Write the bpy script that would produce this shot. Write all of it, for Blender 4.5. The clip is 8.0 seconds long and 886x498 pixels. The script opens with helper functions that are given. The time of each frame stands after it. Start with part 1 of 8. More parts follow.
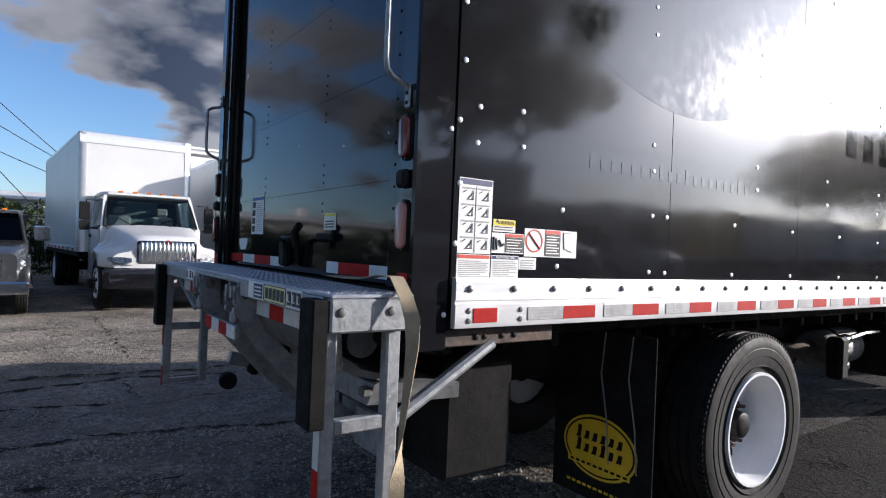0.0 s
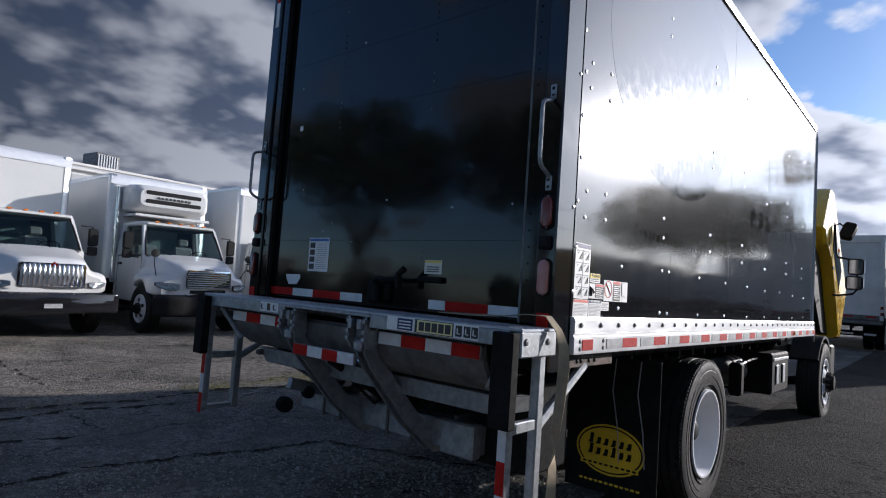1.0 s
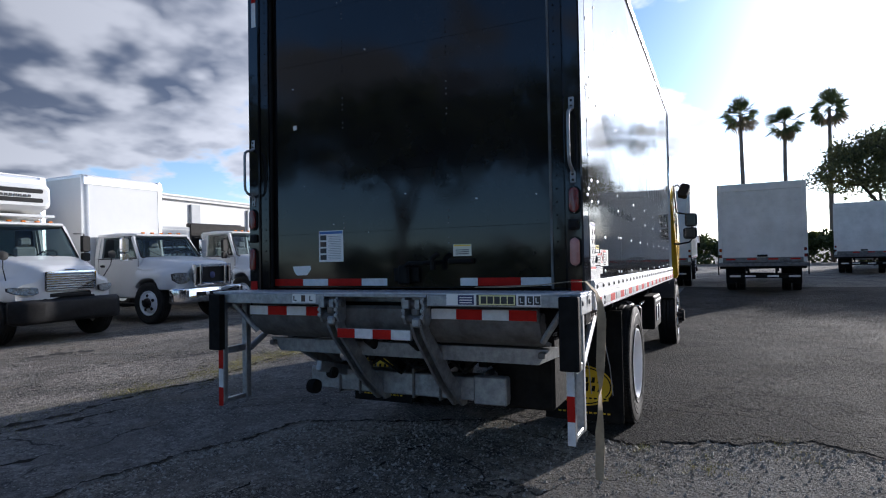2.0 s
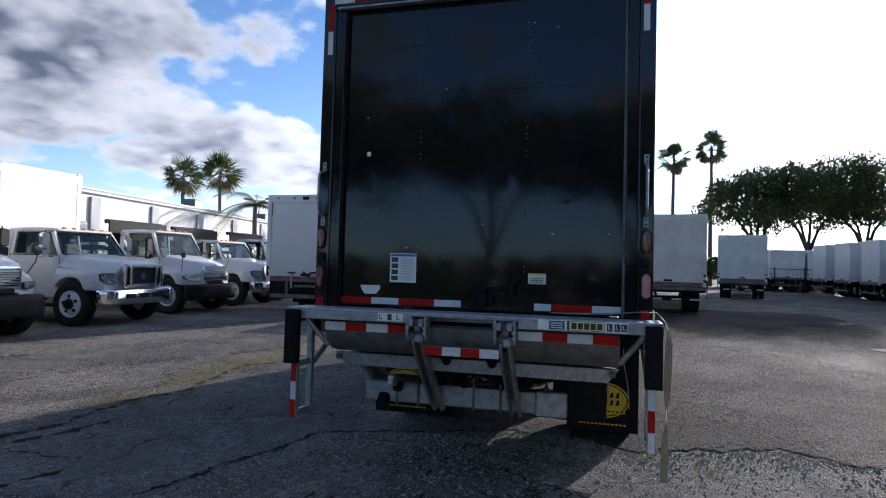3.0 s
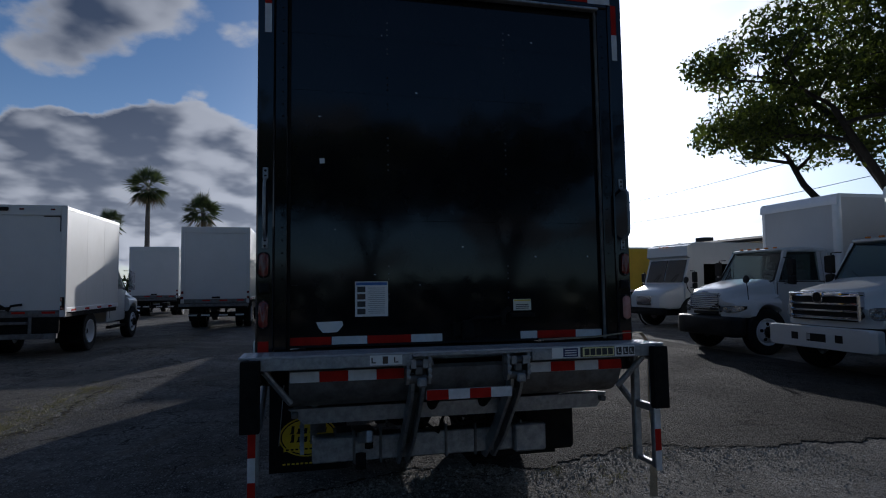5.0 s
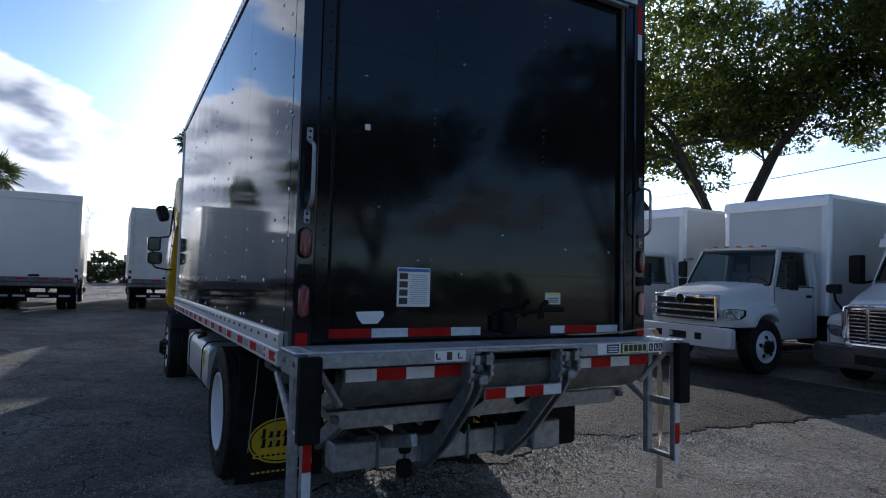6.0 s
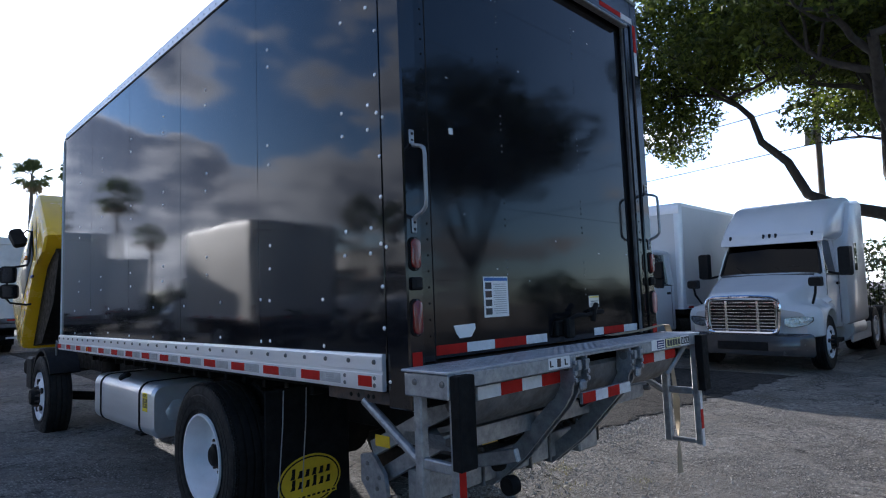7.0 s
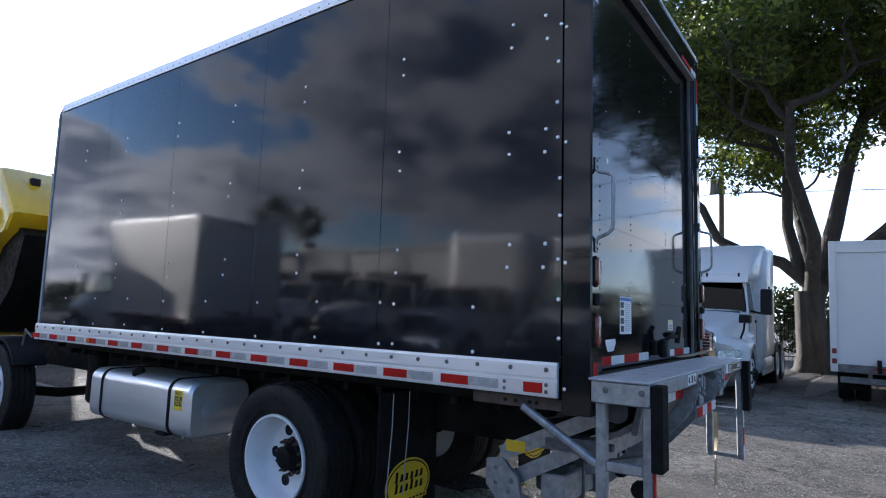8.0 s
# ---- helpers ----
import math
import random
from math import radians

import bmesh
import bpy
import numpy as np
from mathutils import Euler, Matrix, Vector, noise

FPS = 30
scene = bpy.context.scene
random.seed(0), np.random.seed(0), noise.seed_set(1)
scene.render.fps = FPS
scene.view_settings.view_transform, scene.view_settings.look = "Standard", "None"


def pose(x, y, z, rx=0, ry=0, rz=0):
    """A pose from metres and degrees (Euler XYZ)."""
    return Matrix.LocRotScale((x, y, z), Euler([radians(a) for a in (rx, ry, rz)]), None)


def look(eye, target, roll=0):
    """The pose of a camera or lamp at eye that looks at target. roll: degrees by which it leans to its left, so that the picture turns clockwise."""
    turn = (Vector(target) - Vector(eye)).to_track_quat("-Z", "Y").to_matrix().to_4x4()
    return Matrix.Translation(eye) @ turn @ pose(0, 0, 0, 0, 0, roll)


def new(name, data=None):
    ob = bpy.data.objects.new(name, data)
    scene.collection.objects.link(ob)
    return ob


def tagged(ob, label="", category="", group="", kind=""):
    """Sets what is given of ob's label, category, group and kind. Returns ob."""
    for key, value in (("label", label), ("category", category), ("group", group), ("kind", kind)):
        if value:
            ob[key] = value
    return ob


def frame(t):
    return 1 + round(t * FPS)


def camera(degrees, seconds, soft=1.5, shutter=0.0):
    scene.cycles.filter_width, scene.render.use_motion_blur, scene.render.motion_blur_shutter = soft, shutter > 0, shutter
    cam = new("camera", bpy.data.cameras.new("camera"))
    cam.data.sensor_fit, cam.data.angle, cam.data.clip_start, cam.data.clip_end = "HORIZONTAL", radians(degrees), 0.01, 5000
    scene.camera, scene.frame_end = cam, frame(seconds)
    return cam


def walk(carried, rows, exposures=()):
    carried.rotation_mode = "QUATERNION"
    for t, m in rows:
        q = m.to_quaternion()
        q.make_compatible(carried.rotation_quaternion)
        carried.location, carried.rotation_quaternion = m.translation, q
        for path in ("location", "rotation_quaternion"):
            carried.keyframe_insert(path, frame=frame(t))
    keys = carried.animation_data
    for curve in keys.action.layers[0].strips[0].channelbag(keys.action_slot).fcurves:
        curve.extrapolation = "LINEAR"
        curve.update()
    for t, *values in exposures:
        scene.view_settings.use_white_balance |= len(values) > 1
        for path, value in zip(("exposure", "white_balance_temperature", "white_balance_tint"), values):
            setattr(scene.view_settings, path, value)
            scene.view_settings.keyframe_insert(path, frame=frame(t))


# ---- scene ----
cam = camera(73.9, 8.0, 1.1)
PATH = [
    (0, (-1.06, -2.798, 1.411), (0.094, -1.164, 1.419), 2.4),
    (0.5, (-1.674, -2.722, 1.4), (-0.362, -1.213, 1.441), 3.8),
    (1, (-2.3, -2.507, 1.409), (-0.793, -1.198, 1.544), 4.0),
    (1.5, (-2.84, -2.279, 1.453), (-1.114, -1.27, 1.408), 4.6),
    (1.7, (-3.024, -2.139, 1.433), (-1.271, -1.176, 1.431), 1.6),
    (2.8, (-4.023, -1.089, 1.504), (-2.113, -0.503, 1.605), 0.3),
    (3, (-4.098, -0.893, 1.536), (-2.17, -0.366, 1.62), 1.6),
    (3.5, (-4.209, -0.406, 1.57), (-2.241, -0.072, 1.701), 0.1),
    (4, (-4.14, 0.006, 1.593), (-2.157, 0.174, 1.79), 1.3),
    (4.5, (-3.91, 0.443, 1.607), (-1.924, 0.353, 1.83), 1.9),
    (5, (-3.638, 0.913, 1.599), (-1.695, 0.464, 1.749), -0.8),
    (5.2, (-3.485, 1.109, 1.545), (-1.576, 0.532, 1.703), -1.7),
    (6.3, (-2.681, 2.266, 1.602), (-1.052, 1.118, 1.775), -0.4),
    (6.5, (-2.493, 2.453, 1.596), (-0.962, 1.185, 1.819), -3.3),
    (7, (-2.043, 2.948, 1.563), (-0.632, 1.542, 1.736), -2.2),
    (7.5, (-1.616, 3.439, 1.539), (-0.347, 1.907, 1.745), 0.3),
    (8, (-1.122, 3.948, 1.544), (0.031, 2.328, 1.766), 1.7),
]
# The ground is level; the parked truck and the path are given in the truck's own frame, which leans one degree nose-down.
LEVEL = pose(2.2, 0, 0) @ pose(0, 0, 0, 0, 1.03, 0) @ pose(-2.2, 0, 0)
EXPOSE = [(0.0, 0.12, 6050, 16), (0.5, -0.06, 6000, 16), (0.7, -0.36, 5950, 16), (1.0, -0.4, 5880, 15), (1.5, -0.15, 5880, 14), (3.0, 0.13, 5950, 15), (4.0, -0.35, 5900, 14), (4.5, -0.82, 5850, 13), (5.0, -1.45, 5750, 13), (5.3, -1.35, 5750, 13), (6.3, 0.42, 5900, 14), (7.0, 0.66, 5850, 14), (8.0, 1.0, 5800, 14)]
# two short sways of the carried camera, given level with the ground
SWAYS = [(0.7, (-1.897, -2.633, 1.459), (-0.531, -1.173, 1.460), 4.8), (7.2, (-1.861, 3.155, 1.630), (-0.564, 1.640, 1.771), 0.9)]
ROWS = [(t, LEVEL @ look(eye, target, roll)) for t, eye, target, roll in PATH] + [(t, look(eye, target, roll)) for t, eye, target, roll in SWAYS]
walk(cam, sorted(ROWS, key=lambda row: row[0]), EXPOSE)

# ---- world and sun ----
SUN = Vector((0.889, -0.373, 0.252)).normalized()


def make_world():
    w = bpy.data.worlds.new("sky")
    scene.world = w
    w.use_nodes = True
    nt = w.node_tree
    nt.nodes.clear()
    n = lambda kind, **kw: put(nt, kind, **kw)
    sky = n("ShaderNodeTexSky")
    sky.sky_type, sky.sun_disc, sky.altitude = "NISHITA", False, 10.0
    sky.sun_elevation, sky.sun_rotation = math.asin(SUN.z), math.atan2(SUN.x, SUN.y)
    sky.air_density, sky.dust_density, sky.ozone_density = 1.0, 0.35, 4.5
    geo = n("ShaderNodeTexCoord")
    sep = n("ShaderNodeSeparateXYZ")
    nt.links.new(geo.outputs["Generated"], sep.inputs[0])
    link = nt.links.new

    def calc(op, x, y, z=None):
        m = n("ShaderNodeMath", operation=op)
        for k, v in enumerate((x, y, z)):
            if isinstance(v, (int, float)):
                m.inputs[k].default_value = v
            elif v is not None:
                link(v, m.inputs[k])
        return m.outputs[0]

    def ranged(src, lo, hi, to0=0.0, to1=1.0, smooth=False):
        r = n("ShaderNodeMapRange")
        for k, v in (("From Min", lo), ("From Max", hi), ("To Min", to0), ("To Max", to1)):
            r.inputs[k].default_value = v
        if smooth:
            r.interpolation_type = "SMOOTHSTEP"
        link(src, r.inputs["Value"])
        return r.outputs[0]

    def scaled(vec, fac):
        x = n("ShaderNodeVectorMath", operation="SCALE")
        if isinstance(vec, tuple):
            x.inputs[0].default_value = vec
        else:
            link(vec, x.inputs[0])
        if isinstance(fac, float):
            x.inputs["Scale"].default_value = fac
        else:
            link(fac, x.inputs["Scale"])
        return x.outputs[0]

    def plus(a, b):
        x = n("ShaderNodeVectorMath", operation="ADD")
        for k, v in enumerate((a, b)):
            if isinstance(v, tuple):
                x.inputs[k].default_value = v
            else:
                link(v, x.inputs[k])
        return x.outputs[0]

    def blend(fac, a, b):
        x = n("ShaderNodeMix", data_type="RGBA")
        link(fac, x.inputs["Factor"])
        for k, v in (("A", a), ("B", b)):
            if isinstance(v, tuple):
                x.inputs[k].default_value = (*v, 1)
            else:
                link(v, x.inputs[k])
        return x.outputs["Result"]

    def towards(d):
        x = n("ShaderNodeVectorMath", operation="DOT_PRODUCT")
        link(geo.outputs["Generated"], x.inputs[0])
        x.inputs[1].default_value = d
        return x.outputs["Value"]

    def bearing(az, el):
        a, e = radians(az), radians(el)
        return (math.cos(a) * math.cos(e), math.sin(a) * math.cos(e), math.sin(e))
    # clouds lie on a high level sheet, seen in perspective
    up = calc("MAXIMUM", sep.outputs["Z"], 0.0)
    lift = calc("ADD", up, 0.30)
    div = n("ShaderNodeVectorMath", operation="DIVIDE")
    comb = n("ShaderNodeCombineXYZ")
    for k in range(3):
        link(lift, comb.inputs[k])
    link(geo.outputs["Generated"], div.inputs[0])
    link(comb.outputs[0], div.inputs[1])
    sheet = plus(div.outputs[0], (3.1, 7.4, 1.7))
    # a step up and towards the sun, to tell the lit side of each billow
    beside = plus(scaled(div.outputs[0], 0.93), (3.1 + SUN.x * 0.10, 7.4 + SUN.y * 0.10, 1.7))

    def density(at, detail):
        big = n("ShaderNodeTexNoise")
        for k, v in (("Scale", 1.25), ("Detail", detail), ("Roughness", 0.56), ("Distortion", 0.1)):
            big.inputs[k].default_value = v
        link(at, big.inputs["Vector"])
        puff = n("ShaderNodeTexVoronoi", feature="SMOOTH_F1")
        for k, v in (("Scale", 4.6), ("Smoothness", 0.3), ("Detail", 3.0)):
            puff.inputs[k].default_value = v
        link(at, puff.inputs["Vector"])
        return calc("MULTIPLY_ADD", puff.outputs["Distance"], -0.15, calc("ADD", big.outputs["Fac"], 0.06))
    here, soft, there = density(sheet, 9.0), density(sheet, 3.5), density(beside, 3.5)
    # larger banks and clearings
    bias = 0.0
    for az, el, tight, amount in ((42, 17, 60, 0.12), (19, 23, 260, 0.10), (13, 18.5, 320, -0.16), (26, 17.5, 320, -0.12), (2, 22, 50, -0.09), (60, 18, 25, 0.18), (84, 20, 40, 0.13), (92, 7, 90, -0.10)):
        lobe = calc("POWER", calc("MAXIMUM", towards(bearing(az, el)), 0.0), float(tight))
        bias = calc("MULTIPLY_ADD", lobe, amount, bias)
    # a long low bank with a ragged top beyond the trucks
    ridge = ranged(calc("MULTIPLY_ADD", here, 0.22, calc("MULTIPLY", up, -1.0)), -0.165, -0.115, smooth=True)
    span = calc("POWER", calc("MAXIMUM", towards(bearing(16, 10)), 0.0), 45.0)
    bias = calc("MULTIPLY_ADD", calc("MULTIPLY", ridge, span), 0.26, bias)
    mass = calc("ADD", here, bias)
    cover = ranged(mass, 0.445, 0.525, 0.0, 0.97, smooth=True)
    core = ranged(calc("MULTIPLY_ADD", soft, 0.6, calc("MULTIPLY_ADD", here, 0.4, bias)), 0.46, 0.585)
    facing = ranged(calc("SUBTRACT", soft, there), -0.07, 0.09, smooth=True)
    shade = calc("MULTIPLY", core, calc("SUBTRACT", 1.0, calc("MULTIPLY", facing, 0.78)))
    near = ranged(towards(SUN), -0.2, 1.0)
    tone = blend(shade, (10.5, 10.6, 10.8), (0.95, 1.35, 2.2))
    cloud = scaled(tone, calc("MULTIPLY_ADD", near, 0.85, 0.34))
    mixed = blend(cover, scaled(sky.outputs[0], 1.75), cloud)
    # thin bright haze around the low sun
    ray = calc("MAXIMUM", towards(SUN), 0.0)
    glow = calc("ADD", calc("MULTIPLY", calc("POWER", ray, 30.0), 30.0), calc("MULTIPLY", calc("POWER", calc("MAXIMUM", towards(bearing(-37, 16)), 0.0), 26.0), 20.0))
    glow = calc("MULTIPLY_ADD", calc("POWER", calc("MAXIMUM", towards(bearing(-84, 8)), 0.0), 7.0), 4.5, glow)
    total = plus(mixed, scaled((1.0, 0.98, 0.94), glow))
    # pale haze along the horizon, stronger on the sun's side
    low = calc("POWER", calc("SUBTRACT", 1.0, up), 7.0)
    veil = calc("MULTIPLY", low, calc("MULTIPLY_ADD", near, 8.0, 0.8))
    whole = plus(total, scaled((1.0, 1.0, 1.01), veil))
    bg = n("ShaderNodeBackground")
    bg.inputs["Strength"].default_value = 0.098
    nt.links.new(whole, bg.inputs["Color"])
    out = n("ShaderNodeOutputWorld")
    nt.links.new(bg.outputs[0], out.inputs["Surface"])


def put(nt, kind, operation="", data_type="", feature=""):
    nd = nt.nodes.new(kind)
    if operation:
        nd.operation = operation
    if data_type:
        nd.data_type = data_type
    if feature:
        nd.feature = feature
    return nd


make_world()
sun = new("sun", bpy.data.lights.new("sun", "SUN"))
sun.data.energy, sun.data.angle, sun.data.color = 7.6, radians(0.55), (1.0, 0.92, 0.80)
sun.matrix_world = look((0, 0, 30), Vector((0, 0, 30)) - SUN)

# ---- materials ----
def surface(name, a, b=None, scale=6.0, rough=0.5, rough2=None, metal=0.0, bump=0.0, bscale=60.0, coat=0.0, grime=0.0, spec=0.5,
            stretch=(1, 1, 1), vary=0.0, wave=0.0, wscale=1.5, haze=0.06):
    """Two tones mixed by a broad noise, fine speckle in the gloss, fine relief and slow waves."""
    m = bpy.data.materials.new(name)
    m.use_nodes = True
    nt = m.node_tree
    p = nt.nodes["Principled BSDF"]
    b = b or tuple(c * 0.8 for c in a)
    tc = put(nt, "ShaderNodeTexCoord")
    mp = put(nt, "ShaderNodeMapping")
    mp.inputs["Scale"].default_value = stretch
    nt.links.new(tc.outputs["Object"], mp.inputs[0])
    n1 = put(nt, "ShaderNodeTexNoise")
    n1.inputs["Scale"].default_value, n1.inputs["Detail"].default_value, n1.inputs["Roughness"].default_value = scale, 6.0, 0.62
    nt.links.new(mp.outputs[0], n1.inputs["Vector"])
    r1 = put(nt, "ShaderNodeMapRange")
    r1.inputs["From Min"].default_value, r1.inputs["From Max"].default_value = 0.36, 0.66
    nt.links.new(n1.outputs["Fac"], r1.inputs["Value"])
    mix = put(nt, "ShaderNodeMix", data_type="RGBA")
    mix.inputs["A"].default_value, mix.inputs["B"].default_value = (*a, 1), (*b, 1)
    nt.links.new(r1.outputs[0], mix.inputs["Factor"])
    col = mix.outputs["Result"]
    if grime:
        g = put(nt, "ShaderNodeTexNoise")
        g.inputs["Scale"].default_value, g.inputs["Detail"].default_value, g.inputs["Roughness"].default_value = scale * 5.3, 8.0, 0.7
        nt.links.new(mp.outputs[0], g.inputs["Vector"])
        gr = put(nt, "ShaderNodeMapRange")
        gr.inputs["From Min"].default_value, gr.inputs["From Max"].default_value = 0.55, 0.75
        gr.inputs["To Max"].default_value = grime
        nt.links.new(g.outputs["Fac"], gr.inputs["Value"])
        mg = put(nt, "ShaderNodeMix", data_type="RGBA")
        mg.inputs["B"].default_value = (0.09, 0.075, 0.06, 1)
        nt.links.new(gr.outputs[0], mg.inputs["Factor"])
        nt.links.new(col, mg.inputs["A"])
        col = mg.outputs["Result"]
    if vary:
        oi = put(nt, "ShaderNodeObjectInfo")
        vr = put(nt, "ShaderNodeMapRange")
        vr.inputs["To Min"].default_value, vr.inputs["To Max"].default_value = 1 - vary, 1 + vary
        nt.links.new(oi.outputs["Random"], vr.inputs["Value"])
        sc = put(nt, "ShaderNodeVectorMath", operation="SCALE")
        nt.links.new(col, sc.inputs[0])
        nt.links.new(vr.outputs[0], sc.inputs["Scale"])
        col = sc.outputs[0]
    nt.links.new(col, p.inputs["Base Color"])
    p.inputs["Metallic"].default_value, p.inputs["Coat Weight"].default_value = metal, coat
    p.inputs["Coat Roughness"].default_value = haze
    p.inputs["Specular IOR Level"].default_value = spec
    rr = put(nt, "ShaderNodeMapRange")
    n2 = put(nt, "ShaderNodeTexNoise")
    n2.inputs["Scale"].default_value, n2.inputs["Detail"].default_value = scale * 3.1, 5.0
    nt.links.new(mp.outputs[0], n2.inputs["Vector"])
    rr.inputs["From Min"].default_value, rr.inputs["From Max"].default_value = 0.3, 0.7
    rr.inputs["To Min"].default_value, rr.inputs["To Max"].default_value = rough, rough2 if rough2 is not None else rough * 1.35
    nt.links.new(n2.outputs["Fac"], rr.inputs["Value"])
    nt.links.new(rr.outputs[0], p.inputs["Roughness"])
    last = None
    if wave:
        nw = put(nt, "ShaderNodeTexNoise")
        nw.inputs["Scale"].default_value, nw.inputs["Detail"].default_value = wscale, 1.0
        nt.links.new(tc.outputs["Object"], nw.inputs["Vector"])
        bw = put(nt, "ShaderNodeBump")
        bw.inputs["Strength"].default_value, bw.inputs["Distance"].default_value = 1.0, wave
        nt.links.new(nw.outputs["Fac"], bw.inputs["Height"])
        last = bw
    if bump:
        nb = put(nt, "ShaderNodeTexNoise")
        nb.inputs["Scale"].default_value, nb.inputs["Detail"].default_value = bscale, 4.0
        nt.links.new(mp.outputs[0], nb.inputs["Vector"])
        bb = put(nt, "ShaderNodeBump")
        bb.inputs["Strength"].default_value, bb.inputs["Distance"].default_value = 1.0, bump
        nt.links.new(nb.outputs["Fac"], bb.inputs["Height"])
        if last:
            nt.links.new(last.outputs[0], bb.inputs["Normal"])
        last = bb
    if last:
        nt.links.new(last.outputs[0], p.inputs["Normal"])
    return m


def glass(name, tint):
    """Thin pane: lets tinted light through and mirrors by Fresnel."""
    m = bpy.data.materials.new(name)
    m.use_nodes = True
    nt = m.node_tree
    nt.nodes.clear()
    tr = put(nt, "ShaderNodeBsdfTransparent")
    tr.inputs["Color"].default_value = (*tint, 1)
    gl = put(nt, "ShaderNodeBsdfGlossy")
    gl.inputs["Roughness"].default_value = 0.02
    lw = put(nt, "ShaderNodeLayerWeight")
    lw.inputs["Blend"].default_value = 0.5
    p5 = put(nt, "ShaderNodeMath", operation="POWER")
    p5.inputs[1].default_value = 5.0
    nt.links.new(lw.outputs["Facing"], p5.inputs[0])
    fr = put(nt, "ShaderNodeMath", operation="MULTIPLY_ADD")
    fr.inputs[1].default_value, fr.inputs[2].default_value = 0.96, 0.022
    nt.links.new(p5.outputs[0], fr.inputs[0])
    mx = put(nt, "ShaderNodeMixShader")
    nt.links.new(fr.outputs[0], mx.inputs[0])
    nt.links.new(tr.outputs[0], mx.inputs[1])
    nt.links.new(gl.outputs[0], mx.inputs[2])
    out = put(nt, "ShaderNodeOutputMaterial")
    nt.links.new(mx.outputs[0], out.inputs[0])
    return m


BLACK_PAINT = surface("black_gloss_paint", (0.008, 0.008, 0.010), (0.013, 0.013, 0.015), 1.2, 0.04, 0.085, coat=0.06, wave=0.004, wscale=1.1, spec=0.42)
SCUFFED_PAINT = surface("scuffed_black_paint", (0.008, 0.008, 0.010), (0.013, 0.013, 0.015), 1.2, 0.05, 0.11, coat=0.10, wave=0.004, wscale=1.1, spec=0.42, haze=0.24)
BLACK_DOOR = surface("black_door_paint", (0.006, 0.006, 0.007), (0.011, 0.011, 0.012), 1.7, 0.04, 0.10, coat=0.0, wave=0.004, wscale=1.4, grime=0.05, spec=0.34)
BLACK_STEEL = surface("black_chassis_paint", (0.006, 0.006, 0.006), (0.014, 0.013, 0.012), 5.0, 0.45, 0.75, bump=0.002, bscale=30, grime=0.08, spec=0.12)
RUBBER = surface("rubber", (0.008, 0.008, 0.008), (0.015, 0.0145, 0.014), 9.0, 0.65, 0.9, bump=0.0015, bscale=80, spec=0.1)
TYRE = surface("tyre_rubber", (0.009, 0.009, 0.009), (0.020, 0.019, 0.018), 7.0, 0.5, 0.8, bump=0.0015, bscale=55, spec=0.25)
ALU = surface("aluminium", (0.82, 0.82, 0.83), (0.76, 0.77, 0.78), 8.0, 0.34, 0.45, metal=0.55, bump=0.0006, bscale=90, stretch=(0.15, 1, 1))
TANK = surface("brushed_tank_aluminium", (0.80, 0.81, 0.82), (0.68, 0.69, 0.70), 5.0, 0.30, 0.45, metal=0.7, bump=0.0006, bscale=110, stretch=(0.1, 1, 1), wave=0.01, wscale=2.0)
GALV = surface("galvanised_steel", (0.40, 0.415, 0.43), (0.25, 0.265, 0.28), 20.0, 0.40, 0.60, metal=0.75, bump=0.001, bscale=70, grime=0.45)
DECK = surface("tread_plate_aluminium", (0.50, 0.53, 0.57), (0.36, 0.38, 0.42), 12.0, 0.35, 0.55, metal=0.7, bump=0.001, bscale=120)
STEEL = surface("worn_grey_steel", (0.20, 0.20, 0.20), (0.11, 0.105, 0.10), 9.0, 0.5, 0.75, metal=0.5, bump=0.0015, bscale=50, grime=0.3)
RUST = surface("rusty_steel", (0.12, 0.08, 0.06), (0.05, 0.045, 0.045), 14.0, 0.65, 0.9, metal=0.3, bump=0.002, bscale=60)
CHROME = surface("chrome", (0.80, 0.80, 0.82), (0.70, 0.70, 0.72), 10.0, 0.06, 0.16, metal=1.0)
WHEEL_WHITE = surface("white_wheel_enamel", (0.76, 0.77, 0.79), (0.68, 0.68, 0.69), 5.0, 0.32, 0.5, grime=0.10)
WHITE_PAINT = surface("white_vehicle_paint", (0.64, 0.64, 0.63), (0.61, 0.61, 0.60), 2.0, 0.25, 0.27, coat=0.2, grime=0.02)
WHITE_PANEL = surface("white_body_panel", (0.62, 0.62, 0.61), (0.58, 0.58, 0.565), 0.9, 0.35, 0.42, grime=0.04, wave=0.004, wscale=1.2)
WHITE_GRIMY = surface("weathered_white_panel", (0.66, 0.66, 0.63), (0.50, 0.50, 0.47), 1.1, 0.42, 0.6, grime=0.18)
YELLOW = surface("yellow_cab_paint", (0.80, 0.50, 0.012), (0.70, 0.42, 0.012), 1.6, 0.16, 0.3, coat=0.5, grime=0.05)
YELLOW_BOX = surface("yellow_body_panel", (0.78, 0.46, 0.02), (0.66, 0.38, 0.02), 0.8, 0.35, 0.5, grime=0.1)
GREY_PAINT = surface("dark_grey_vehicle_paint", (0.045, 0.048, 0.052), (0.035, 0.037, 0.04), 2.0, 0.15, 0.28, coat=0.5)
BLACK_PLASTIC = surface("black_plastic", (0.009, 0.009, 0.010), (0.015, 0.015, 0.015), 12.0, 0.42, 0.62, bump=0.0008, bscale=150, spec=0.16)
DARK_INSIDE = surface("dark_cab_trim", (0.10, 0.10, 0.105), (0.07, 0.07, 0.07), 8.0, 0.7, 0.9)
